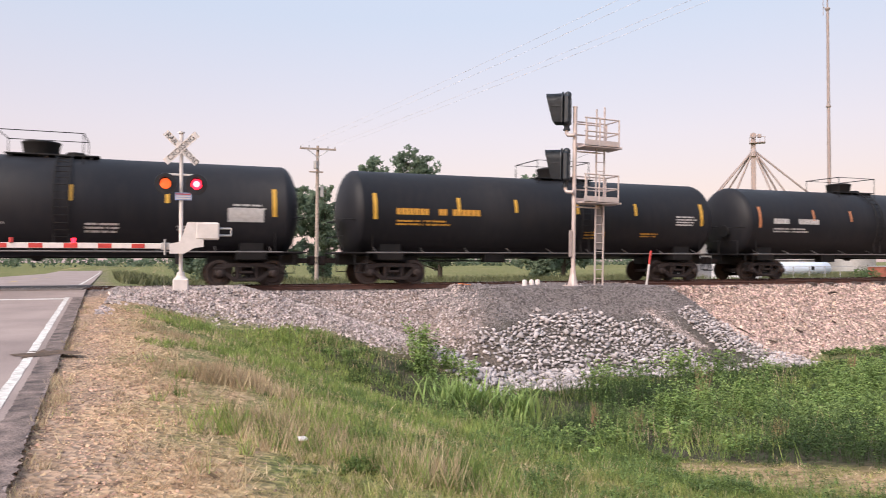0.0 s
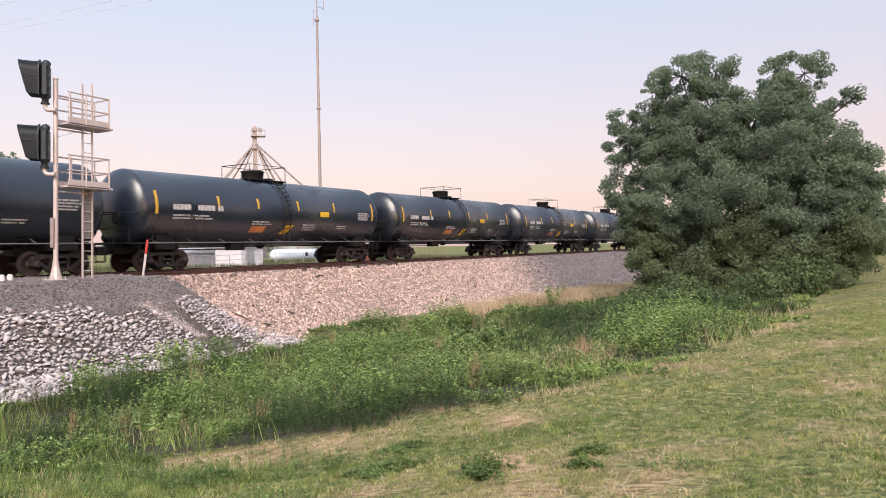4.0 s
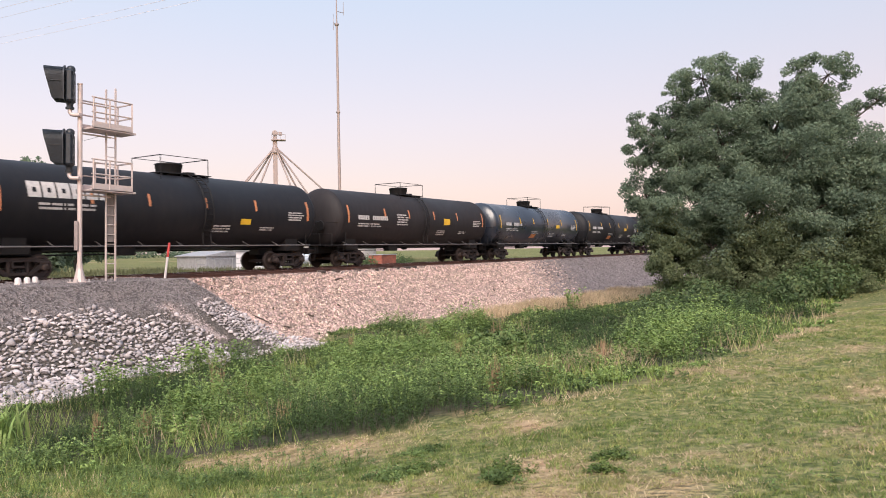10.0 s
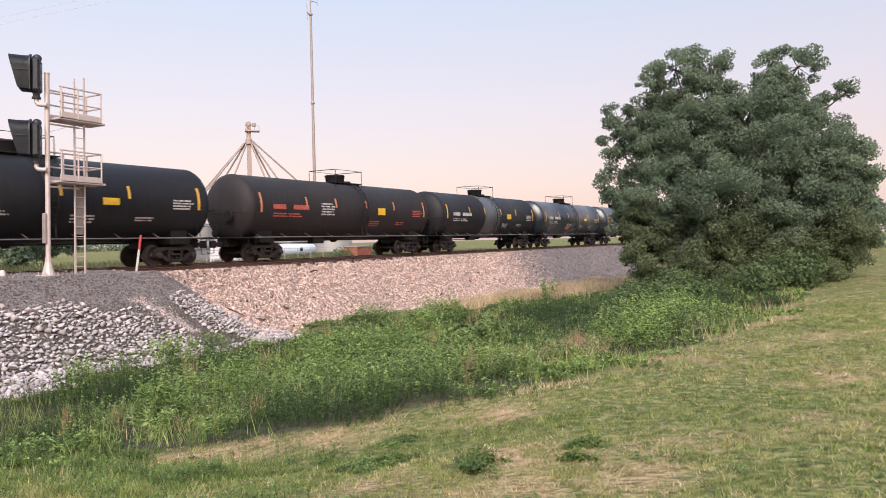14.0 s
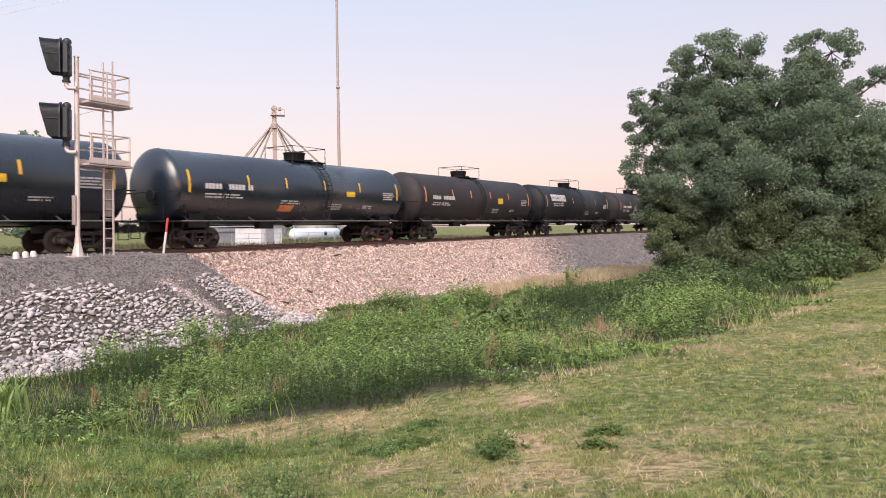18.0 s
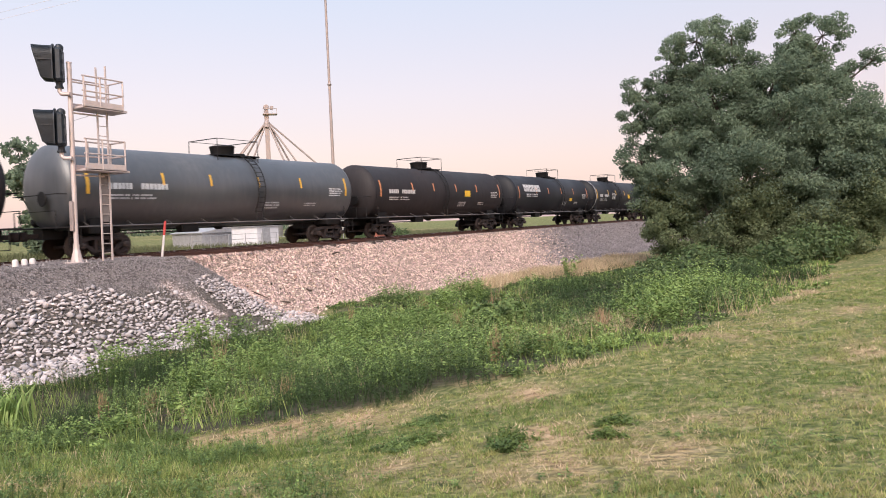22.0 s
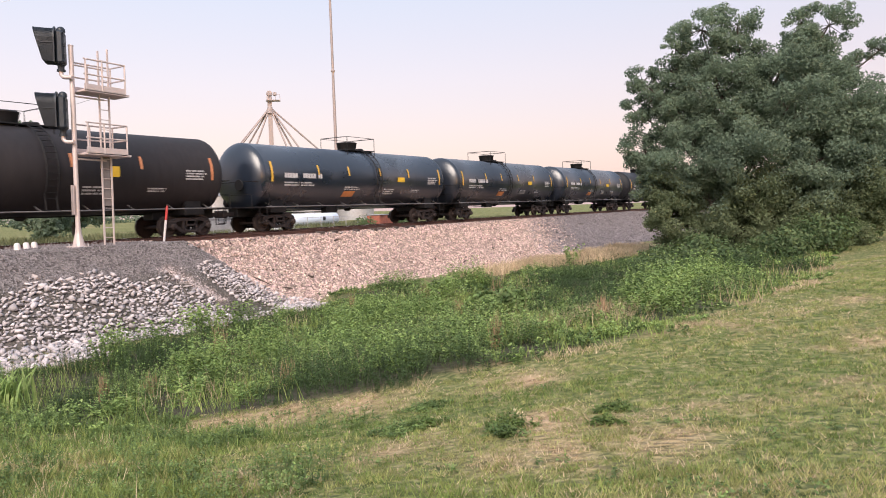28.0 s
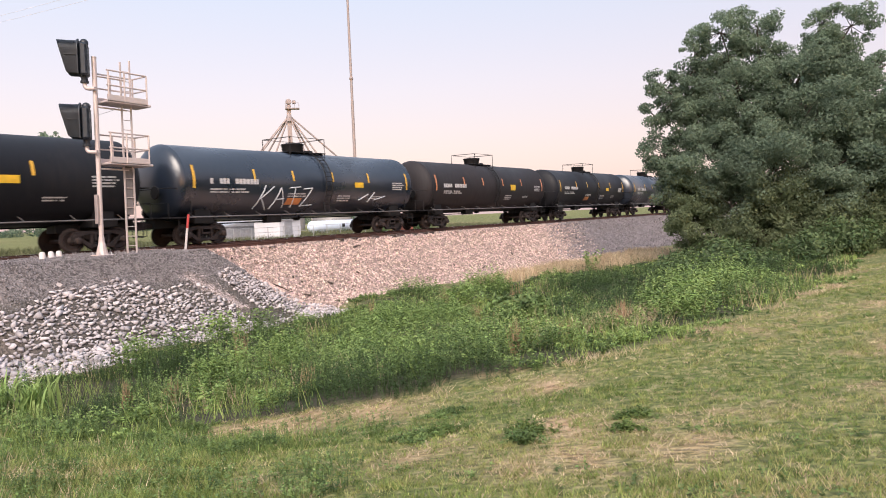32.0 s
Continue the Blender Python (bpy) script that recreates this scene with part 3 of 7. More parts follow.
for sx, glow in ((-0.43, "red_dim"), (0.43, "red_glow")):
    bm = bmesh.new()
    lathe(bm, [(-0.05, 0.30), (-0.04, 0.305), (-0.025, 0.305), (-0.02, 0.30)], 28, "y")
    disc = part("lamp_background", bm, M["black"], gate, "round black lamp background disc", m=pose(sx * 0.97, -0.10, 3.02), smooth=True)
    bm = bmesh.new()
    lathe(bm, [(-0.13, 0.02), (-0.115, 0.12), (-0.06, 0.152)], 24, "y")
    lens = part("lens", bm, M[glow], disc, "lit red lamp lens", smooth=True)
    if glow == "red_glow":
        part("bulb", lathe(bmesh.new(), [(-0.145, 0.01), (-0.14, 0.06), (-0.12, 0.085)], 18, "y"), M["bulb"], disc, "glowing bulb behind the lens", smooth=True)
    bm = bmesh.new()
    for k in range(9):
        t0, t1 = math.pi * (k / 9), math.pi * ((k + 1) / 9)
        p = [bm.verts.new((0.17 * math.cos(t), y, 0.17 * math.sin(t))) for t, y in ((t0, -0.05), (t1, -0.05), (t1, -0.32), (t0, -0.32))]
        bm.faces.new(p)
    bmesh.ops.solidify(bm, geom=bm.faces[:], thickness=0.006)
    part("visor", bm, M["black"], disc)
    part("lamp_case", box(bmesh.new(), -0.12, 0.12, -0.01, 0.16, -0.14, 0.14, 0.04), M["black"], disc)
sign = part("small_sign", box(bmesh.new(), -0.17, 0.29, -0.085, -0.08, 2.56, 2.78), mat("sign_blue", (0.28, 0.33, 0.52), 0.5), gate, "small blue and white notice plate")
for i in range(3):
    part("notice_bar", box(bmesh.new(), -0.14, 0.26, -0.090, -0.087, 2.60 + i * 0.06, 2.63 + i * 0.06), M["red" if i == 2 else "white"], sign)
bm = bmesh.new()
prism(bm, [(-0.30, 1.02), (0.10, 1.02), (0.36, 1.18), (0.62, 1.22), (0.62, 1.92), (0.18, 1.92), (0.10, 1.70), (0.0, 1.36), (-0.30, 1.30)], -0.36, -0.10)
bmesh.ops.recalc_face_normals(bm, faces=bm.faces)
part("gate_mechanism", bm, M["white"], gate, "white cast gate mechanism housing")
part("motor_cover", box(bmesh.new(), 0.40, 1.05, -0.38, -0.06, 1.42, 1.92, 0.04), M["white"], gate, "white motor cover")
bm = bmesh.new()
for z in (1.55, 1.75):
    rod(bm, (1.0, -0.22, z), (1.38, -0.22, z), 0.03, 8)
rod(bm, (1.38, -0.22, 1.53), (1.38, -0.22, 1.77), 0.03, 8)
part("counterweight_arm", bm, M["galv"], gate)
bm = bmesh.new()
box(bm, -0.52, -0.28, -0.34, -0.16, 1.12, 1.33, 0.02)
rod(bm, (-0.42, -0.36, 0.98), (-0.42, -0.36, 1.42), 0.03, 8)
part("arm_clamp", bm, M["galv"], gate, "steel arm clamp")
arm = part("gate_arm", box(bmesh.new(), -8.6, -0.45, -0.27, -0.24, 1.16, 1.31, 0.008), M["white"], gate, "white gate arm with red stripes")
for i in range(10):
    x1 = -0.95 - i * 0.85
    if x1 > -8.2:
        part("red_stripe", box(bmesh.new(), x1 - 0.34, x1, -0.275, -0.235, 1.172, 1.298), M["red"], arm)
for i, x in enumerate((-2.75, -4.25, -6.6)):
    bm = bmesh.new()
    rod(bm, (x, -0.255, 1.31), (x, -0.255, 1.44), 0.06, 10)
    part("arm_lamp", bm, M["red_glow" if i != 1 else "red"], arm, "small red gate-arm lamp")
part("relay_box", box(bmesh.new(), -0.16, 0.03, 0.12, 0.3, 0.72, 1.05, 0.02), M["black"], gate)

# ---------- line-side marker, battery vents ----------
bm = bmesh.new()
lathe(bm, [(0, 0.045), (0.95, 0.045)], 10, "z")
marker = thing("marker_post", "slim leaning white marker post with a red top", "marker post", m=pose(17.45, 23.55, -0.22, 0, 9.5, 0))
part("post", bm, M["white"], marker, smooth=True)
bm = bmesh.new()
lathe(bm, [(0.95, 0.047), (1.46, 0.047), (1.50, 0.03)], 10, "z")
part("red_top", bm, M["red"], marker, "red plastic top", smooth=True)
for i, dx in enumerate((0, 0.33, 0.63)):
    v = thing("vent_cap", "small white rounded vent cap beside the track", "vent cap", m=pose(11.75 + dx, 22.9 + 0.1 * i, -0.06), group="vent caps by the track")
    bm = bmesh.new()
    lathe(bm, [(0, 0.095), (0.18, 0.09), (0.23, 0.07), (0.25, 0.02)], 14, "z")
    part("cap", bm, M["white"], v, smooth=True)
    part("pipe", rod(bmesh.new(), (0, 0, -0.15), (0, 0, 0.02), 0.05, 8), M["galv"], v)


# ---------- utility pole and wires ----------
pole = thing("utility_pole", "weathered wooden utility pole with a crossarm", "utility pole", m=pose(13.2, 66, -1.2, 0, 0.4, -5))
part("post", rod(bmesh.new(), (0, 0, 0), (0, 0, 12.7), 0.2, 12, 0.13), M["wood"], pole, smooth=True)
part("crossarm", box(bmesh.new(), -1.65, 1.65, -0.25, -0.12, 12.3, 12.46, 0.01), M["wood"], pole)
part("crossarm", box(bmesh.new(), -0.8, 0.5, -0.25, -0.12, 10.2, 10.32, 0.01), M["wood"], pole)
for sx in (-1, 1):
    part("brace", rod(bmesh.new(), (sx * 0.95, -0.2, 12.3), (0, -0.17, 11.6), 0.035, 6), M["galv"], pole)
for x in (-1.55, -0.8, 0.9, 1.55):
    part("insulator", lathe(bmesh.new(), [(0, 0.04), (0.08, 0.07), (0.2, 0.04)], 8, "z"), M["galv"], pole, m=pose(x, -0.18, 12.46))
part("transformer", lathe(bmesh.new(), [(0, 0.18), (0.05, 0.21), (0.7, 0.21), (0.75, 0.14)], 12, "z"), M["galv"], pole, m=pose(-0.2, -0.4, 10.5))
part("sign_plate", box(bmesh.new(), 0.25, 0.55, -0.14, -0.12, 8.0, 9.0), M["galv"], pole)
for x in (-1.55, -0.8, 0.9, 1.55):
    w = thing("overhead_wire", "thin overhead power wire crossing above the track", "wire", group="overhead wires")
    bm = sweep(bmesh.new(), [(13.2 + x + 3.9 / 42 * 110 * k / 32, 66 - 110 * k / 32, 11.45 - 6.0 * k / 32 * (1 - k / 32) * 0.55) for k in range(33)], 0.007, 5)
    part("wire", bm, M["wire"], w)


# ---------- grain elevator leg ----------
EX, EY = 119.5, 121.0
leg = thing("grain_elevator", "tall grey grain elevator leg with sloping spouts", "grain elevator", m=pose(EX, EY, -1.2, 0, 0, -45))
part("leg", box(bmesh.new(), -0.3, 0.7, -0.3, 0.3, 0, 28.6, 0.02), M["steel_far"], leg)
part("head_house", lathe(bmesh.new(), [(-0.45, 0.5), (-0.35, 0.65), (0.35, 0.65), (0.45, 0.5)], 16, "y"), M["steel_far"], leg, m=pose(0.2, 0, 29.3))
bm = bmesh.new()
box(bm, -0.6, 2.6, -1.0, 1.0, 27.6, 27.8, 0.02)
part("platform", bm, M["steel_far"], leg)
bm = bmesh.new()
for x in (-0.5, 0.5, 1.5, 2.5):
    rod(bm, (x, -0.95, 27.8), (x, -0.95, 28.9), 0.05, 5)
rod(bm, (-0.5, -0.95, 28.9), (2.5, -0.95, 28.9), 0.05, 5)
part("railing", bm, M["steel_far"], leg)
part("motor", box(bmesh.new(), 1.0, 1.8, -0.4, 0.4, 28.8, 29.6, 0.1), M["steel_far"], leg)
part("distributor", lathe(bmesh.new(), [(24.8, 0.8), (25.8, 0.7), (26.6, 0.35)], 12, "z"), M["steel_far"], leg, m=pose(0.2, 0, 0))
for k, (dx, dy, zz) in enumerate(((-14.5, 2, 9.0), (-13.2, -2, 9.0), (-10.5, 3, 9.0), (-6.5, -3, 9.0), (6.5, -4, 9.0), (9.0, 3, 9.0), (11.5, -2, 9.0), (18.0, 1, 10.0))):
    part("spout", rod(bmesh.new(), (0.2, 0, 26.2), (dx, dy, zz), 0.2, 8), M["steel_far"], leg)
for k, (bx, h) in enumerate(((-13, 10), (-2, 10), (9, 10), (19, 10))):
    bn = thing("grain_bin", "corrugated grey steel grain bin below the elevator leg", "grain bin", m=pose(EX + bx * 0.71 + 4, EY - bx * 0.71 + 4, -1.2), group="grain bins")
    part("wall", lathe(bmesh.new(), [(0.0, 4.6)] + [(0.2 + 0.35 * i, 4.6 + 0.05 * (i % 2)) for i in range(19)], 32, "z"), M["galv"], bn, smooth=True)
    part("roof", lathe(bmesh.new(), [(6.5, 4.75), (8.6, 0.8), (8.8, 0.7)], 32, "z"), M["galv"], bn)

# ---------- radio mast ----------
tower = thing("radio_mast", "slender grey radio mast with small antennas", "radio mast", m=pose(138.0, 117.5, -1.2))
part("lower_section", rod(bmesh.new(), (0, 0, 0), (0, 0, 31), 0.42, 12, 0.36), M["steel_far"], tower, smooth=True)
part("middle_section", rod(bmesh.new(), (0, 0, 31), (0, 0, 58), 0.33, 12, 0.28), M["steel_far"], tower, smooth=True)
part("top_section", rod(bmesh.new(), (0, 0, 58), (0, 0, 74), 0.16, 8, 0.08), M["steel_far"], tower, smooth=True)
for z, a in ((36.5, 0.6), (58.2, 0.9)):
    part("collar", lathe(bmesh.new(), [(z - 0.3, 0.42), (z, 0.55), (z + 0.3, 0.42)], 12, "z"), M["steel_far"], tower)
bm = bmesh.new()
rod(bm, (0, 0, 57.5), (-1.3, 0, 58.5), 0.07, 6)
rod(bm, (-1.3, 0, 56.6), (-1.3, 0, 60.6), 0.06, 6)
part("side_antenna", bm, M["steel_far"], tower)
bm = bmesh.new()
rod(bm, (0, 0, 61.5), (2.6, 0, 61.8), 0.07, 6)
rod(bm, (2.6, 0, 61.2), (2.6, 0, 64.5), 0.06, 6)
part("side_antenna", bm, M["steel_far"], tower)


# ---------- yard beyond the track ----------
def shed(name, label, x, y, w, d, h, wall, roof_c, rise, turn=0):
    s = thing(name, label, "shed", m=pose(x, y, -1.2, 0, 0, turn))
    part("wall", box(bmesh.new(), -w / 2, w / 2, -d / 2, d / 2, 0, h, 0.02), wall, s)
    bm = bmesh.new()
    prism(bm, [(-w / 2 - 0.2, h + 0.004), (w / 2 + 0.2, h + 0.004), (w / 2 + 0.2, h + 0.1), (0, h + rise), (-w / 2 - 0.2, h + 0.1)], -d / 2 - 0.2, d / 2 + 0.2)
    bmesh.ops.recalc_face_normals(bm, faces=bm.faces)
    part("roof", bm, roof_c, s)
    part("door", box(bmesh.new(), -0.9, 0.3, -d / 2 - 0.04, -d / 2 - 0.004, 0, min(2.0, h - 0.2), 0.01), M["galv"], s)
    return s


PALE = mat("pale_metal_siding", (0.62, 0.60, 0.62), 0.6, vary=0.08, noise_scale=1)
shed("storage_shed", "low pale metal storage shed across the track", 57.2, 60.5, 3.2, 4, 2.2, PALE, M["galv"], 0.7)
shed("storage_shed", "long low grey metal shed across the track", 56.2, 67, 6.0, 5, 1.7, M["galv"], M["galv"], 0.6)
tank = thing("storage_tank", "long white horizontal storage tank on saddles", "storage tank", m=pose(78, 71, -1.2, 0, 0, 4))
bm = bmesh.new()
lathe(bm, [(-5.4, 0.05), (-5.25, 0.5), (-4.8, 0.85), (4.8, 0.85), (5.25, 0.5), (5.4, 0.05)], 24, "x")
part("shell", bm, mat("tank_white_blue", (0.60, 0.66, 0.76), 0.5, vary=0.1, noise_scale=0.5), tank, "bluish white tank shell", m=pose(0, 0, 1.1), smooth=True)
for x in (-3.4, 3.4):
    part("saddle", box(bmesh.new(), x - 0.25, x + 0.25, -0.7, 0.7, 0, 0.5, 0.02), M["galv"], tank)
part("mark", box(bmesh.new(), 0.9, 1.5, -0.87, -0.855, 0.95, 1.45), M["black"], tank, "dark plate on the shell")
part("filler", box(bmesh.new(), -0.3, 0.3, -0.2, 0.2, 1.9, 2.25, 0.04), M["galv"], tank)
yard = tagged(new("yard", mesh_of("yard", box(bmesh.new(), 48, 125, 45, 68, -1.5, -1.17, 0.0), mat("pale_concrete", (0.40, 0.385, 0.37), 0.9, noise_scale=0.4, vary=0.15))), "pale gravel yard across the track", "yard", kind="structure")
car_red = thing("crate", "rust-red steel box standing across the track", "crate", m=pose(62.0, 47, -1.17, 0, 0, 8))
part("body", box(bmesh.new(), -1.6, 1.6, -0.8, 0.8, 0, 1.5, 0.03), mat("rust_red", (0.28, 0.09, 0.06), 0.8, vary=0.3), car_red)
part("lid", box(bmesh.new(), -1.66, 1.66, -0.86, 0.86, 1.504, 1.60, 0.02), M["galv"], car_red)
fence = thing("mesh_fence", "low grey fence across the track", "fence")
for i in range(12):
    part("fence_post", rod(bmesh.new(), (45 + i * 2.2, 56, -1.25), (45 + i * 2.2, 56, 0.35), 0.04, 6), M["galv"], fence)
for z in (-0.2, 0.3):
    part("fence_rail", rod(bmesh.new(), (45, 56, z), (69.2, 56, z), 0.025, 6), M["galv"], fence)

flag = thing("marker_flag", "small bright orange flag lying beside the rail", "flag", m=pose(9.9, 24.0, float(land(9.9, 24.0)) + 0.03, 4, 6, 15))
part("cloth", box(bmesh.new(), -0.22, 0.22, -0.12, 0.12, 0, 0.02, 0.004), mat("flag_orange", (0.75, 0.20, 0.05), 0.7), flag)
part("stick", rod(bmesh.new(), (-0.22, 0, 0.01), (0.5, 0.05, 0.01), 0.008, 5), M["galv"], flag)


# ---------- the train ----------
def tank_paint(name, color, rough, dirt, spec=0.5, coat=0.0):
    """Weathered tank paint: streaks down the flank, dust towards no side in particular."""
    m = bpy.data.materials.new(name)
    m.use_nodes = True
    n, l = m.node_tree.nodes, m.node_tree.links
    b = n["Principled BSDF"]
    co = n.new("ShaderNodeTexCoord")
    mp = n.new("ShaderNodeMapping")
    mp.inputs["Scale"].default_value = (3.0, 3.0, 0.35)
    l.new(co.outputs["Object"], mp.inputs["Vector"])
    st = n.new("ShaderNodeTexNoise")
    st.inputs["Scale"].default_value, st.inputs["Detail"].default_value = 1.6, 6
    l.new(mp.outputs[0], st.inputs["Vector"])
    bl = n.new("ShaderNodeTexNoise")
    bl.inputs["Scale"].default_value, bl.inputs["Detail"].default_value = 0.7, 4
    l.new(co.outputs["Object"], bl.inputs["Vector"])
    mu = n.new("ShaderNodeMath")
    mu.operation = "MULTIPLY"
    l.new(st.outputs[0], mu.inputs[0])
    l.new(bl.outputs[0], mu.inputs[1])
    rp = n.new("ShaderNodeValToRGB")
    rp.color_ramp.elements[0].position, rp.color_ramp.elements[0].color = 0.18, (*color, 1)
    rp.color_ramp.elements[1].position, rp.color_ramp.elements[1].color = 0.45, (*dirt, 1)
    l.new(mu.outputs[0], rp.inputs[0])
    hs = n.new("ShaderNodeHueSaturation")
    oi = n.new("ShaderNodeObjectInfo")
    mr = n.new("ShaderNodeMapRange")
    mr.inputs[3].default_value, mr.inputs[4].default_value = 0.8, 1.25
    l.new(oi.outputs["Random"], mr.inputs[0])
    l.new(mr.outputs[0], hs.inputs["Value"])
    l.new(rp.outputs[0], hs.inputs["Color"])
    l.new(hs.outputs[0], b.inputs["Base Color"])
    rr = n.new("ShaderNodeMapRange")
    rr.inputs[3].default_value, rr.inputs[4].default_value = rough - 0.08, rough + 0.15
    l.new(bl.outputs[0], rr.inputs[0])
    l.new(rr.outputs[0], b.inputs["Roughness"])
    b.inputs["Specular IOR Level"].default_value = spec
    b.inputs["Coat Weight"].default_value = coat
    return m


PAINT = {
    "gloss": tank_paint("tank_blue_black", (0.008, 0.013, 0.024), 0.26, (0.014, 0.019, 0.031), 1.0),
    "black": tank_paint("tank_flat_black", (0.012, 0.0125, 0.0165), 0.5, (0.019, 0.0185, 0.0215), 0.24),
    "brown": tank_paint("tank_brown_black", (0.023, 0.020, 0.0225), 0.58, (0.035, 0.030, 0.033), 0.27),
    "grey": tank_paint("tank_grey", (0.055, 0.060, 0.070), 0.36, (0.085, 0.088, 0.098), 0.9),
}
CARM = {
    "under": mat("underframe_black", (0.008, 0.008, 0.010), 0.65, vary=0.35, noise_scale=2, tint=(0.017, 0.015, 0.016), spec=0.3),
    "truck": mat("truck_rust", (0.021, 0.017, 0.018), 0.8, vary=0.35, noise_scale=3, tint=(0.042, 0.031, 0.030), spec=0.3),
    "wheel": mat("wheel_steel", (0.06, 0.045, 0.042), 0.6, metal=0.5, vary=0.25),
    "yellow": mat("reflector_yellow", (0.62, 0.36, 0.05), 0.45, vary=0.1),
    "salmon": mat("reflector_faded", (0.50, 0.20, 0.09), 0.5, vary=0.1),
    "white": mat("stencil_white", (0.50, 0.48, 0.48), 0.6, vary=0.15, noise_scale=8),
    "orange": mat("placard_orange", (0.55, 0.20, 0.06), 0.5, vary=0.15),
    "placard": mat("placard_yellow", (0.70, 0.43, 0.03), 0.5, vary=0.12),
    "gold": mat("stencil_gold", (0.55, 0.28, 0.04), 0.6, vary=0.15),
    "spray": mat("spray_paint", (0.50, 0.52, 0.55), 0.7, vary=0.2),
    "handrail": mat("handrail_grey", (0.16, 0.15, 0.15), 0.5, metal=0.3, vary=0.2),
    "red": mat("stencil_red", (0.45, 0.10, 0.08), 0.6, vary=0.15),
}
RAD, AXIS = 1.62, 2.62
HALF = 8.3
CACHE = {}


def cached(key, make):
    if key not in CACHE:
        CACHE[key] = make()
    return CACHE[key]


def tank_mesh(paint):
    bm = bmesh.new()
    prof = []
    for k in range(9):
        a = math.pi / 2 * k / 8
        prof.append((-HALF + 0.55 * (1 - math.sin(a) ** 1.15), max(0.02, RAD * math.cos(a) ** 0.9)))
    prof = list(reversed(prof))
    prof = [(x, r) for x, r in sorted(prof, key=lambda p: (p[0], p[1]))]
    body = [(-HALF + 0.56, RAD + 0.006), (-HALF + 0.62, RAD + 0.006), (-HALF + 0.63, RAD), (-2.6, RAD), (-2.59, RAD + 0.006), (2.59, RAD + 0.006), (2.6, RAD), (HALF - 0.63, RAD), (HALF - 0.62, RAD + 0.006), (HALF - 0.56, RAD + 0.006)]
    full = prof + body + [(-x, r) for x, r in reversed(prof)]
    lathe(bm, full, 48, "x")
    bmesh.ops.translate(bm, verts=bm.verts, vec=(0, 0, AXIS))
    return mesh_of("tank", bm, PAINT[paint], True)


def patch(x0, x1, z0, z1, side, lift=0.012, skew=0.0):
    """A painted panel that hugs the tank's flank between two heights."""
    bm = bmesh.new()
    rows = []
    for k in range(4):
        z = z0 + (z1 - z0) * k / 3
        d = (RAD + lift) ** 2 - (z - AXIS) ** 2
        y = side * math.sqrt(max(0.01, d))
        s = skew * k / 3
        rows.append([bm.verts.new((x0 + s, y, z)), bm.verts.new((x1 + s, y, z))])
    for p, q in zip(rows, rows[1:]):
        bm.faces.new((p[0], p[1], q[1], q[0]) if side < 0 else (p[1], p[0], q[0], q[1]))
    return bm


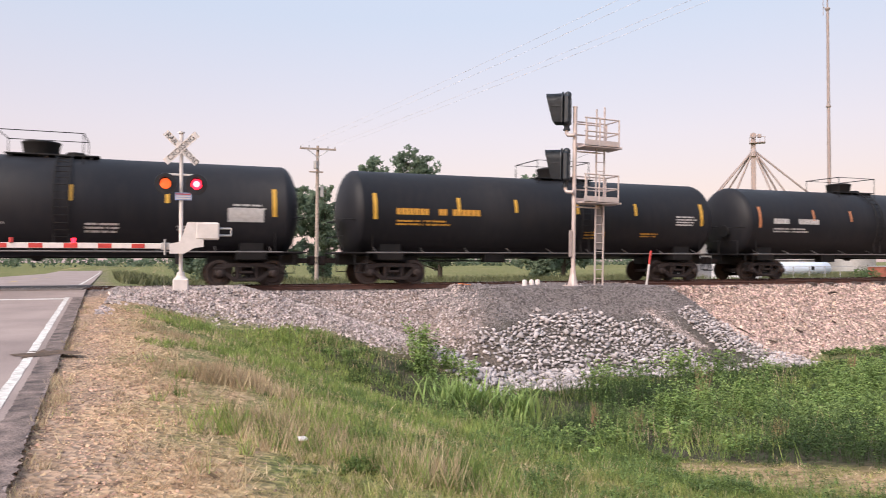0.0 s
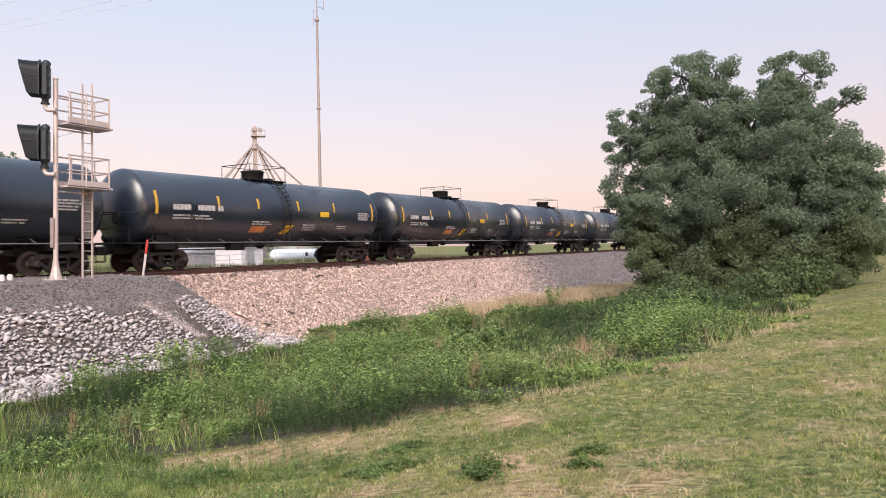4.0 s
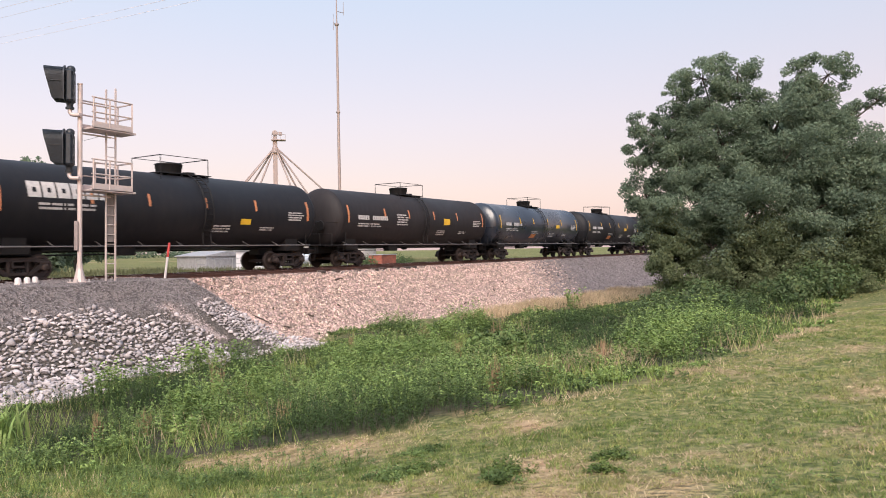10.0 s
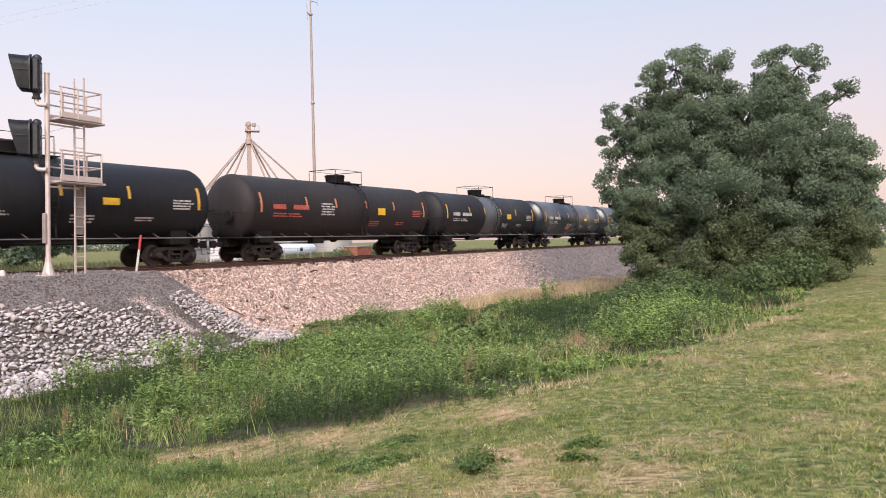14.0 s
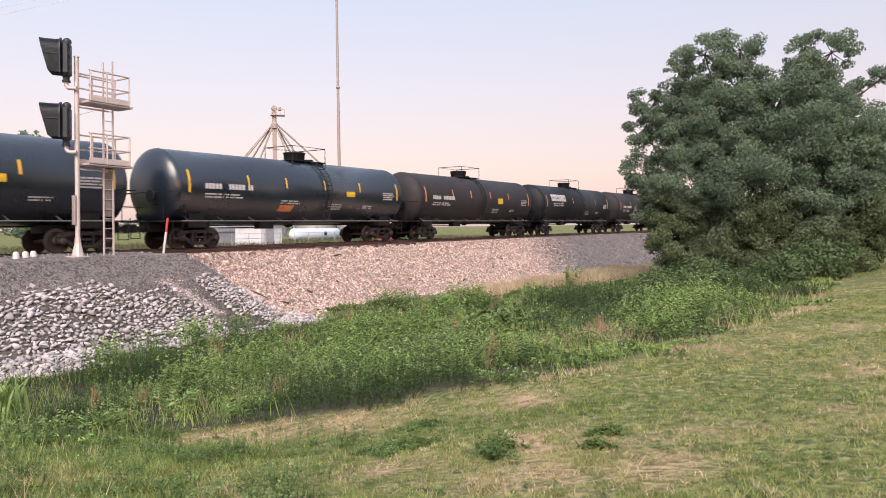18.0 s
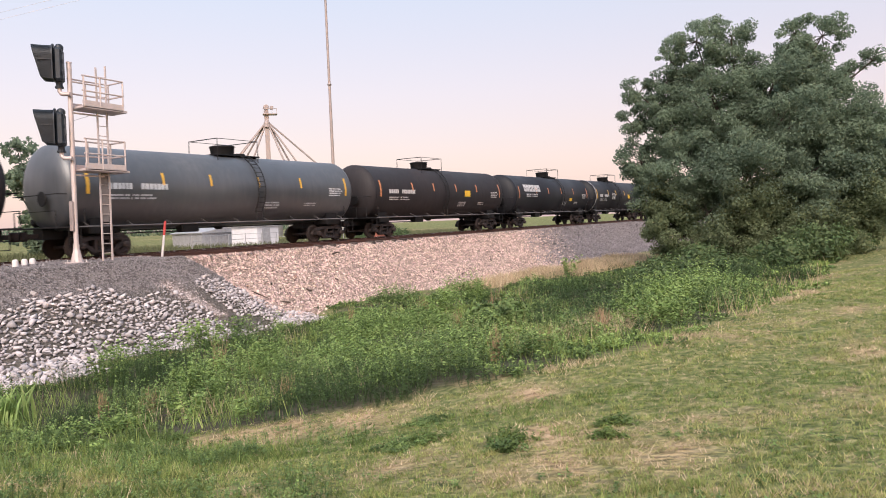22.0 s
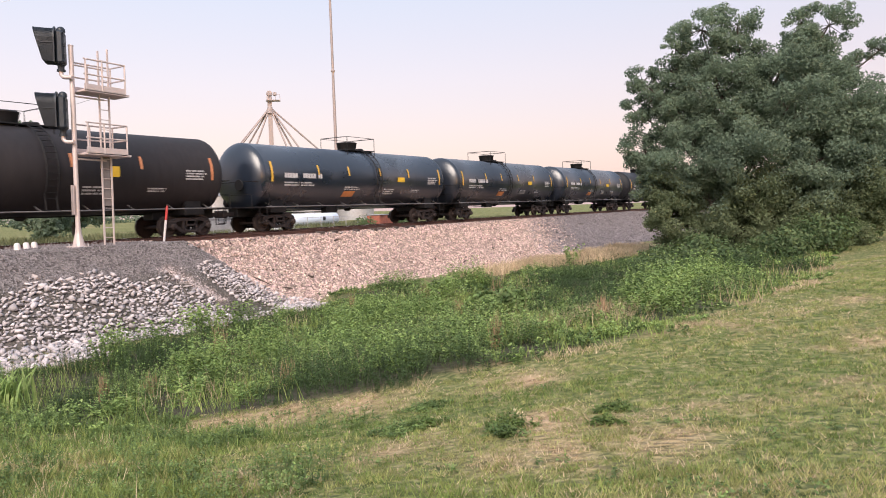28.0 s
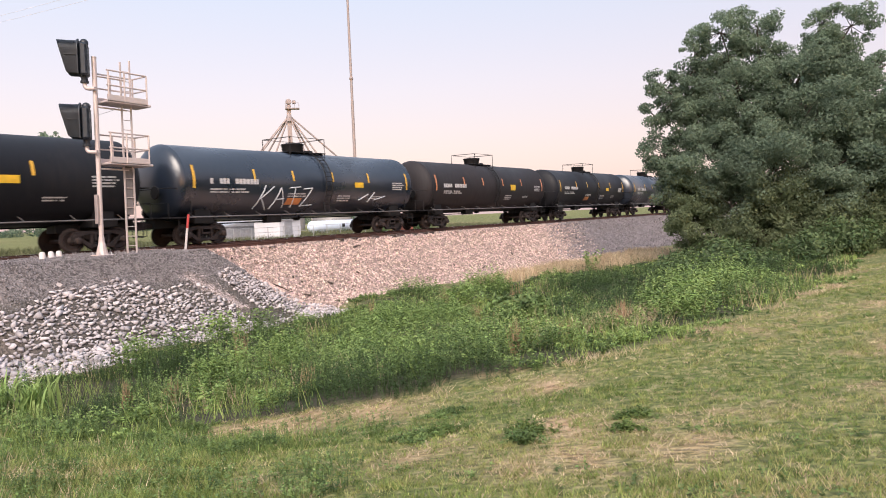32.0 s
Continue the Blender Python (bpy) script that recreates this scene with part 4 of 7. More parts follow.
def truck_parts(car, x):
    """One bogie: bolster, two side frames with springs, two wheelsets."""
    bol = part("truck", cached("bolster", lambda: mesh_of("truck", box(box(bmesh.new(), -0.22, 0.22, -1.15, 1.15, 0.42, 0.70, 0.03), -0.5, 0.5, -0.35, 0.35, 0.68, 0.80, 0.02), CARM["truck"])), None, car, "rusty brown two-axle bogie", m=pose(x, 0, 0))

    def frame_mesh():
        bm = bmesh.new()
        for out in ([(-1.08, 0.58), (-0.95, 0.73), (-0.55, 0.78), (0.55, 0.78), (0.95, 0.73), (1.08, 0.58), (0.88, 0.58), (0.5, 0.65), (-0.5, 0.65), (-0.88, 0.58)], [(-0.80, 0.44), (-0.45, 0.15), (0.45, 0.15), (0.80, 0.44), (0.70, 0.53), (0.36, 0.27), (-0.36, 0.27), (-0.70, 0.53)]):
            prism(bm, out, -0.08, 0.08)
        for x in (-0.32, 0.32):
            box(bm, x - 0.05, x + 0.05, -0.075, 0.075, 0.22, 0.70, 0.01)
        for x in (-0.89, 0.89):
            box(bm, x - 0.16, x + 0.16, -0.10, 0.10, 0.36, 0.66, 0.03)
        box(bm, -0.20, 0.20, -0.13, 0.13, 0.50, 0.66, 0.02)
        box(bm, -0.30, 0.30, -0.14, 0.14, 0.16, 0.24, 0.02)
        bmesh.ops.recalc_face_normals(bm, faces=bm.faces)
        return mesh_of("side_frame", bm, CARM["truck"])

    def spring_mesh():
        bm = bmesh.new()
        for sx in (-0.18, 0.0, 0.18):
            lathe_at = [(0.24 + 0.03 * i, 0.075 if i % 2 else 0.055) for i in range(8)]
            g = len(bm.verts)
            lathe(bm, lathe_at, 8, "z")
            bm.verts.ensure_lookup_table()
            bmesh.ops.translate(bm, verts=bm.verts[g:], vec=(sx, 0.10, 0))
        return mesh_of("spring_nest", bm, CARM["under"])

    def wheelset_mesh():
        bm = bmesh.new()
        rod(bm, (0, -1.15, 0), (0, 1.15, 0), 0.075, 10)
        for s in (-1, 1):
            prof = [(s * 0.69, 0.10), (s * 0.69, 0.47), (s * 0.715, 0.475), (s * 0.72, 0.44), (s * 0.83, 0.43), (s * 0.83, 0.36), (s * 0.78, 0.33), (s * 0.76, 0.18), (s * 0.86, 0.12), (s * 0.86, 0.08)]
            lathe(bm, prof, 22, "y")
            lathe(bm, [(s * 1.06, 0.12), (s * 1.22, 0.12), (s * 1.24, 0.09)], 12, "y")
            for k in range(3):
                a = 2 * math.pi * k / 3
                rod(bm, (0.06 * math.cos(a), s * 1.235, 0.06 * math.sin(a)), (0.06 * math.cos(a), s * 1.265, 0.06 * math.sin(a)), 0.02, 6)
        return mesh_of("wheelset", bm, CARM["wheel"], True)

    for s in (-1, 1):
        part("side_frame", cached("side_frame", frame_mesh), None, bol, m=pose(0, s * 1.02, 0))
        part("spring_nest", cached("spring_nest", spring_mesh), None, bol, m=pose(0, s * 1.02 - 0.1, 0))
    for ax in (-0.89, 0.89):
        ws = part("wheelset", cached("wheelset", wheelset_mesh), None, bol, m=pose(ax, 0, 0.43))
        WHEELS.append((ws, ax))
    return bol


WHEELS = []


def end_gear(car, s):
    """Sill, coupler, end platform with railing, ladder and brake gear at one end."""
    def sill():
        bm = box(bmesh.new(), 5.2, 8.35, -0.32, 0.32, 0.72, 1.12, 0.02)
        box(bm, 6.1, 7.1, -1.25, 1.25, 0.88, 1.22, 0.03)
        prism(bm, [(6.2, 1.2), (7.0, 1.2), (7.0, 1.70), (6.2, 1.60)], -1.15, 1.15)
        return mesh_of("draft_sill", bm, CARM["under"])

    def coupler():
        bm = box(bmesh.new(), 8.3, 8.80, -0.08, 0.08, 0.78, 0.96, 0.02)
        box(bm, 8.74, 9.02, -0.16, 0.14, 0.70, 1.04, 0.05)
        return mesh_of("coupler", bm, CARM["truck"])

    def deck():
        bm = box(bmesh.new(), 7.25, 8.45, -1.45, 1.45, 1.12, 1.18, 0.01)
        return mesh_of("end_platform", bm, CARM["under"])

    def rails():
        bm = sweep(bmesh.new(), [(7.35, -1.4, 1.15), (7.35, -1.4, 2.35), (8.40, -1.4, 2.35), (8.40, 1.4, 2.35), (7.35, 1.4, 2.35), (7.35, 1.4, 1.15)], 0.02)
        return mesh_of("end_railing", bm, CARM["under"])

    def grab():
        bm = sweep(bmesh.new(), [(8.42, -1.38, 1.15), (8.42, -1.38, 1.75), (8.42, 1.38, 1.75), (8.42, 1.38, 1.15)], 0.02)
        return mesh_of("grab_iron", bm, CARM["under"])

    def steps():
        bm = bmesh.new()
        for y in (-1.42,):
            for x in (7.55, 8.0):
                rod(bm, (x, y, 0.42), (x, y, 1.15), 0.018, 6)
            for z in (0.44, 0.75):
                rod(bm, (7.55, y, z), (8.0, y, z), 0.018, 6)
        return mesh_of("step_ladder", bm, CARM["under"])

    turn = pose(0, 0, 0, 0, 0, 0 if s > 0 else 180)
    for nm, fn in (("draft_sill", sill), ("coupler", coupler), ("end_platform", deck), ("end_railing", rails), ("grab_iron", grab), ("step_ladder", steps)):
        part(nm, cached(nm, fn), None, car, m=turn)
    part("step_ladder", cached("step_ladder", steps), None, car, m=turn @ pose(0, 2.84, 0))
    if s < 0:
        def brake():
            bm = lathe(bmesh.new(), [(8.42, 0.26), (8.45, 0.28), (8.47, 0.26)], 16, "x")
            bmesh.ops.translate(bm, verts=bm.verts, vec=(0, 0.6, 2.2))
            return mesh_of("brake_wheel", bm, CARM["under"])
        part("brake_wheel", cached("brake_wheel", brake), None, car, m=turn)

        def tankres():
            bm = lathe(bmesh.new(), [(6.9, 0.1), (7.0, 0.22), (7.9, 0.22), (8.0, 0.1)], 12, "x")
            bmesh.ops.translate(bm, verts=bm.verts, vec=(0, -0.95, 1.42))
            return mesh_of("air_reservoir", bm, CARM["under"])
        part("air_reservoir", cached("air_reservoir", tankres), None, car, m=turn)


def middle_gear(car, dome):
    def housing():
        bm = lathe(bmesh.new(), [(4.18, 0.50), (4.62, 0.56), (4.64, 0.58), (4.68, 0.58), (4.71, 0.50)], 20, "z")
        return mesh_of("valve_housing", bm, CARM["under"], True)

    def deck():
        bm = box(bmesh.new(), -0.95, 1.75, -0.62, 0.62, 4.22, 4.27, 0.01)
        for x in (-0.8, 0.2, 1.5):
            box(bm, x - 0.04, x + 0.04, -0.6, 0.6, 4.08, 4.23)
        return mesh_of("top_walkway", bm, CARM["under"])

    def railing():
        y = -0.95
        bm = sweep(bmesh.new(), [(-1.1, y, 3.85), (-1.1, y, 4.92), (1.3, y, 4.92), (1.3, y, 3.85)], 0.02)
        for x in (-1.1, 1.3):
            rod(bm, (x, y, 4.92), (x, 0.0, 4.92), 0.02, 6)
        return mesh_of("top_railing", bm, CARM["under"])

    def ladder_rail():
        arc = [radians(18 + 13 * k) for k in range(9)]
        pts = [(0, -(RAD + 0.10) * math.sin(a), AXIS + (RAD + 0.10) * math.cos(a)) for a in arc]
        return mesh_of("ladder_rail", sweep(bmesh.new(), pts + [(0, -1.5, 1.2)], 0.025), CARM["under"])

    def rung():
        return mesh_of("rung", rod(bmesh.new(), (-0.21, 0, 0), (0.21, 0, 0), 0.018, 5), CARM["under"])

    def rail_side():
        bm = rod(bmesh.new(), (-7.6, -1.44, 1.16), (7.6, -1.44, 1.16), 0.03, 6)
        for k in range(9):
            x = -7.2 + k * 1.8
            rod(bm, (x, -1.44, 1.16), (x, -1.0, 1.36), 0.02, 5)
        return mesh_of("side_handrail", bm, CARM["handrail"])

    def valve():
        bm = lathe(bmesh.new(), [(0.86, 0.12), (0.95, 0.22), (1.25, 0.30)], 12, "z")
        box(bm, -0.6, 0.6, -0.1, 0.1, 0.98, 1.1, 0.02)
        return mesh_of("bottom_outlet", bm, CARM["under"])

    def pipe():
        bm = rod(bmesh.new(), (-6.2, 0.25, 0.98), (6.2, 0.25, 0.98), 0.035, 6)
        rod(bm, (-6.2, -0.45, 0.86), (-1.5, -0.45, 0.86), 0.03, 6)
        box(bm, -2.6, -1.7, -0.75, -0.3, 0.80, 1.15, 0.04)
        return mesh_of("brake_pipe", bm, CARM["under"])

    part("valve_housing", cached("valve_housing", housing), None, car, "round flared valve housing", m=pose(dome, 0, 0))
    part("hatch", cached("hatch", lambda: mesh_of("hatch", lathe(bmesh.new(), [(4.22, 0.30), (4.36, 0.30), (4.40, 0.26)], 16, "z"), CARM["under"])), None, car, m=pose(dome + 1.0, 0, 0))
    part("top_walkway", cached("top_walkway", deck), None, car, m=pose(dome, 0, 0))
    part("top_railing", cached("top_railing", railing), None, car, m=pose(dome, 0, 0))
    part("top_railing", cached("top_railing", railing), None, car, m=pose(dome + 0.2, 0, 0, 0, 0, 180))
    for t in (0, 180):
        stile = part("side_ladder", cached("ladder_rail", ladder_rail), None, car, m=pose(dome + (0.54 if t == 0 else 0.96), 0, 0, 0, 0, t))
        part("ladder_rail", cached("ladder_rail", ladder_rail), None, stile, m=pose(0.42, 0, 0))
        for k in range(14):
            a = radians(22 + 8 * k)
            part("rung", cached("rung", rung), None, stile, m=pose(0.21, -(RAD + 0.10) * math.sin(a), AXIS + (RAD + 0.10) * math.cos(a)))
    for t in (0, 180):
        part("side_handrail", cached("side_handrail", rail_side), None, car, m=pose(0, 0, 0, 0, 0, t))
    part("bottom_outlet", cached("bottom_outlet", valve), None, car)
    part("brake_pipe", cached("brake_pipe", pipe), None, car)


# name of a scheme: paint, reflector colour, lettering colour
SCHEMES = {
    "gloss": ("gloss", "yellow", "white", "glossy blue-black railway tank car with yellow reflector strips"),
    "black": ("black", "yellow", "white", "flat black railway tank car with yellow reflector strips"),
    "gold": ("black", "yellow", "gold", "black railway tank car with gold stencilled lettering"),
    "logo": ("black", "salmon", "white", "black railway tank car with large white block lettering"),
    "brown": ("brown", "salmon", "white", "dusty brown-black railway tank car with faded orange strips"),
    "red": ("brown", "salmon", "red", "dusty black railway tank car with red stencilled lettering"),
    "grey": ("grey", "yellow", "spray", "blue-grey railway tank car with yellow reflector strips"),
    "band": ("black", "yellow", "white", "black railway tank car with a pale grey band round its middle"),
    "faded": ("black", "salmon", "white", "dull black railway tank car with faded orange strips"),
    "ring": ("black", "yellow", "white", "black railway tank car with glossy ends and thin white rings"),
    "graffiti": ("gloss", "yellow", "white", "glossy blue-black railway tank car with pale graffiti strokes"),
}


def bars(car, key, x0, x1, z0, z1, rows, color, split=0):
    """Rows of stencilled lettering: each line a run of plain blocks; split: a gap after that share of the line."""
    rnd = random.Random(key)
    h = (z1 - z0) / rows
    lines = []
    for r in range(rows):
        end = x1 - (x1 - x0) * rnd.uniform(0, 0.25) * (rows > 1)
        high = h * (0.55 if rows > 1 else 0.9)
        wide = max(0.05, high * 0.8)

        def make(r=r, end=end, high=high, wide=wide):
            bm = bmesh.new()
            x = x0
            while x < end:
                gap = split and abs(x - x0 - (end - x0) * split) < wide
                w = wide * rnd.uniform(0.8, 1.15)
                if not gap and rnd.random() < (0.96 if rows == 1 else 0.88):
                    zs = z0 + r * h
                    vs = []
                    for z in (zs, zs + high):
                        y = -math.sqrt(max(0.01, (RAD + 0.014) ** 2 - (z - AXIS) ** 2))
                        vs += [bm.verts.new((x, y, z)), bm.verts.new((x + w * 0.86, y, z))]
                    bm.faces.new((vs[0], vs[1], vs[3], vs[2]))
                x += w
            return bm
        lines.append(make)

    def block():
        whole = bmesh.new()
        for make in lines:
            piece = make()
            me = bpy.data.meshes.new("line")
            piece.to_mesh(me)
            piece.free()
            whole.from_mesh(me)
            bpy.data.meshes.remove(me)
        return mesh_of("stencil", whole, CARM[color])
    part("stencil", cached(("bar", key, color, round(x0, 3)), block), None, car)["kind"] = "stuff"


def panel(car, key, x0, x1, z0, z1, color, skew=0.0, name="placard", label=""):
    part(name, cached(("panel", key, color), lambda: mesh_of(name, patch(x0, x1, z0, z1, -1, 0.014, skew), CARM[color])), None, car, label)


def tank_car(scheme, dome, seed):
    paint, refl, ink, label = SCHEMES[scheme]
    rnd = random.Random(seed)
    car = thing("tank_car", label, "tank car", group="cars of the train")
    part("tank", cached(("tank", paint), lambda: tank_mesh(paint)), None, car, label.split(" railway")[0] + " tank shell")
    if scheme == "band":
        part("grey_band", cached("grey_band", lambda: mesh_of("grey_band", (lambda b: (lathe(b, [(-1.6, RAD + 0.008), (-1.59, RAD + 0.012), (1.0, RAD + 0.012), (1.01, RAD + 0.008)], 48, "x"), bmesh.ops.translate(b, verts=b.verts, vec=(0, 0, AXIS)), b)[2])(bmesh.new()), PAINT["grey"], True)), None, car, "pale grey band")
    if scheme == "ring":
        for e in (-1, 1):
            def ring(e=e):
                bm = lathe(bmesh.new(), [(e * (HALF - 0.72), RAD + 0.008), (e * (HALF - 0.70), RAD + 0.013), (e * (HALF - 0.62), RAD + 0.013), (e * (HALF - 0.60), RAD + 0.008)], 48, "x")
                bmesh.ops.translate(bm, verts=bm.verts, vec=(0, 0, AXIS))
                return mesh_of("white_ring", bm, CARM["white"], True)
            part("white_ring", cached(("ring", e), ring), None, car, "thin white painted ring")
    middle_gear(car, dome)
    for s in (-1, 1):
        end_gear(car, s)
        truck_parts(car, s * 6.45)
    # reflector strips along the flank
    for i, x in enumerate((-4.05, -1.65, 1.1, 3.9)):
        panel(car, ("strip", i), x - 0.06, x + 0.06, 2.72, 3.22, refl, name="reflector_strip")
    for i, x in enumerate((-7.30, 7.30)):
        panel(car, ("endstrip", i), x - 0.07, x + 0.07, 2.35, 3.30, refl, name="reflector_strip")
    # stencils; the heads carry a short line too
    if seed == 1:
        panel(car, "white_panel", 5.78, 6.95, 2.16, 2.62, "white", label="dirty white panel")
    if scheme == "logo":
        for i in range(6):
            x = -6.35 + i * 0.52
            def letter(i=i, x=x):
                bm = bmesh.new()
                for a, b, c, d in ((x, x + 0.17, 2.86, 3.42), (x + 0.17, x + 0.46, 3.21, 3.42), (x + 0.30, x + 0.46, 2.86, 3.21), (x + 0.17, x + 0.30, 2.86, 3.04)):
                    piece = patch(a, b, c, d, -1, 0.014)
                    me = bpy.data.meshes.new("tmp")
                    piece.to_mesh(me)
                    piece.free()
                    bm.from_mesh(me)
                    bpy.data.meshes.remove(me)
                return mesh_of("logo_shape", bm, CARM["white"])
            part("logo_shape", cached(("logo", i), letter), None, car, "white block shape")
        bars(car, "num_l", -6.0, -3.9, 2.45, 2.75, 2, ink)
    else:
        bars(car, "num" + scheme, -6.5, -3.9 if scheme != "gold" else -3.2, 2.54, 2.80, 1, ink, 0.42)
        bars(car, "num2", -6.5, -4.4, 2.16, 2.40, 2, ink, 0.5)
    bars(car, "data", 5.95, 7.05, 2.35, 2.80, 4, ink if ink != "gold" else "white")
    bars(car, "low1", 1.5, 2.6, 1.75, 2.1, 3, ink)
    bars(car, "low2", 4.2, 5.2, 1.85, 2.05, 2, ink)
    if scheme in ("gloss", "graffiti", "black"):
        panel(car, "orange", -2.1, -1.15, 1.62, 1.92, "orange", 0.12, label="orange placard")
        bars(car, "oline", -2.0, -0.7, 1.98, 2.2, 2, ink)
        if (scheme != "black" or rnd.random() < 0.6) and seed > 1:
            panel(car, "yellow", 2.75, 3.45, 2.45, 2.72, "placard", label="yellow placard")
    elif scheme in ("brown", "red", "band", "ring"):
        panel(car, "yellow2", 2.2, 2.95, 2.40, 2.80, "placard", label="yellow placard")
        if rnd.random() < 0.6:
            bars(car, "block", -2.9, -1.7, 2.3, 3.0, 5, "white")
    elif scheme == "logo":
        if rnd.random() < 0.5:
            panel(car, "yellow3", 3.0, 3.6, 2.1, 2.35, "placard", label="yellow placard")
    if scheme == "gloss" and rnd.random() < 0.5:
        panel(car, "skewed", 0.0, 0.5, 1.55, 2.0, "placard", 0.35, label="slanted yellow placard")
    if scheme == "graffiti":
        strokes = (((-3.9, 1.45), (-3.4, 2.5)), ((-3.65, 1.9), (-2.9, 2.45)), ((-3.6, 1.9), (-3.1, 1.4)), ((-2.9, 1.45), (-2.45, 2.4)), ((-2.45, 2.4), (-2.1, 1.5)), ((-2.75, 1.85), (-2.2, 1.9)), ((-1.9, 2.4), (-1.2, 2.45)), ((-1.55, 2.45), (-1.6, 1.5)), ((-1.0, 2.35), (-0.4, 2.4)), ((-0.4, 2.4), (-1.0, 1.55)), ((-1.0, 1.55), (-0.2, 1.6)), ((3.2, 1.8), (3.9, 2.1)), ((4.0, 1.7), (4.4, 2.2)), ((4.5, 1.8), (5.4, 2.0)))
        for i, ((xa, za), (xb, zb)) in enumerate(strokes):
            def stroke(xa=xa, za=za, xb=xb, zb=zb):
                bm = bmesh.new()
                prev = None
                for k in range(5):
                    x, z = xa + (xb - xa) * k / 4, za + (zb - za) * k / 4
                    p = (x, -math.sqrt(max(0.01, (RAD + 0.004) ** 2 - (z - AXIS) ** 2)), z)
                    if prev:
                        rod(bm, prev, p, 0.03, 6)
                    prev = p
                return mesh_of("graffiti_stroke", bm, CARM["spray"])
            part("graffiti_stroke", cached(("stroke", i), stroke), None, car, "pale spray-painted stroke")
    return car


SPEED = 19.25
DOMES = [-22, -3.8, 15.0, 31.6, 50.0, 68.4, 86.4, 103.2, 121.3, 139.7, 157.8, 175.9, 193.6, 212.6, 229.4, 247.1, 264.2, 284.0, 302.6, 319.8, 337.6, 355.3, 374.3, 390.7, 409.6, 428.3, 446.9, 463.3, 482.9, 498.5, 516.9, 535.0, 552.5, 571.2, 587.6, 605.7, 624.1, 642.5, 659.8, 678.4, 696.5, 714.5]
KINDS = "black black gold faded gloss gloss gloss gloss gloss gloss gloss gloss gloss logo brown gloss black black red band gloss gloss gloss brown logo brown grey brown logo ring ring brown brown gloss gloss gloss black graffiti brown black gloss gloss".split()
TRAIN = []
SHIFT = {1: -0.35, 2: -0.3, 5: -0.3, 6: -0.1, 14: 0.2, 15: 0.3, 16: 0.35, 17: 0.2, 28: 0.2, 29: 0.4, 33: 0.3, 34: 0.5, 35: 0.9, 36: 0.7, 37: 0.2}
mid = [0.25 * a + 0.5 * b + 0.25 * c for a, b, c in zip([DOMES[0] - 18] + DOMES[:-1], DOMES, DOMES[1:] + [DOMES[-1] + 18])]
for i, (c, kind) in enumerate(zip(mid, KINDS)):
    c += SHIFT.get(i, 0.0)
    TRAIN.append((tank_car(kind, DOMES[i] - c - 0.1, i), c))


def motions():
    """The train rolls past at an even pace; each wheelset turns with it."""
    for car, c in TRAIN:
        walk(car, [(t, pose(c - SPEED * t, TRACK, 0)) for t in (0, 8, 16, 24, 32)])
    keyed = {}
    for ws, ax in WHEELS:
        if ax not in keyed:
            step = math.degrees(SPEED / FPS / 0.43)
            walk(ws, [(k / FPS, pose(ax, 0, 0.43) @ pose(0, 0, 0, 0, -step * k % 360, 0)) for k in range(32 * FPS + 1)])
            keyed[ax] = ws.animation_data
        else:
            ws.rotation_mode = "QUATERNION"
            ws.animation_data_create()
            ws.animation_data.action = keyed[ax].action
            ws.animation_data.action_slot = keyed[ax].action_slot


# ---------- foliage and stones ----------
def leaf_cloud(name, centers, sizes, material, seed, quad_aspect=0.55, axis=None, facing=None, jitter=0.55, pointed=False):
    """Many small leaves: one bent quad each, at given places with given sizes."""
    r = np.random.default_rng(seed)
    n = len(centers)
    a = r.normal(size=(n, 3))
    if axis is not None:
        a = axis + a * 0.45
    else:
        a[:, 2] *= 0.6
    a /= np.linalg.norm(a, axis=1)[:, None]
    b = np.cross(a, r.normal(size=(n, 3)) if axis is None else np.array([0.0, 0.0, 1.0]) + 0.4 * r.normal(size=(n, 3)))
    b /= np.linalg.norm(b, axis=1)[:, None]
    c = np.cross(a, b)
    if facing is not None:
        c = facing / np.linalg.norm(facing, axis=1)[:, None] + r.normal(size=(n, 3)) * jitter
        c /= np.linalg.norm(c, axis=1)[:, None]
        a = np.cross(c, r.normal(size=(n, 3)))
        a /= np.linalg.norm(a, axis=1)[:, None]
        b = np.cross(c, a)
    s = sizes[:, None]
    if pointed:
        v = np.stack([centers - a * s * 0.7 + b * s * quad_aspect * 1.2, centers - a * s * 0.7 - b * s * quad_aspect * 1.2, centers + a * s], 1).reshape(-1, 3)
        return soup(name, v, np.arange(3 * n).reshape(-1, 3), [material])
    v = np.stack([centers - a * s, centers + b * s * quad_aspect + c * s * 0.15, centers + a * s, centers - b * s * quad_aspect + c * s * 0.15], 1).reshape(-1, 3)
    f = np.arange(4 * n).reshape(-1, 4)
    return soup(name, v, f, [material])


def blades(name, px, py, pz, height, width, lean, material, seed):
    """Upright grass blades: one tapering triangle each."""
    r = np.random.default_rng(seed)
    n = len(px)
    a = r.uniform(0, 2 * np.pi, n)
    dx, dy = np.cos(a), np.sin(a)
    la = r.uniform(0, 2 * np.pi, n)
    lx, ly = np.cos(la) * lean * height, np.sin(la) * lean * height
    base = np.stack([px, py, pz], -1)
    w = np.stack([dx * width, dy * width, np.zeros(n)], -1)
    tip = base + np.stack([lx, ly, height], -1)
    v = np.stack([base - w, base + w, tip], 1).reshape(-1, 3)
    return soup(name, v, np.arange(3 * n).reshape(-1, 3), [material])


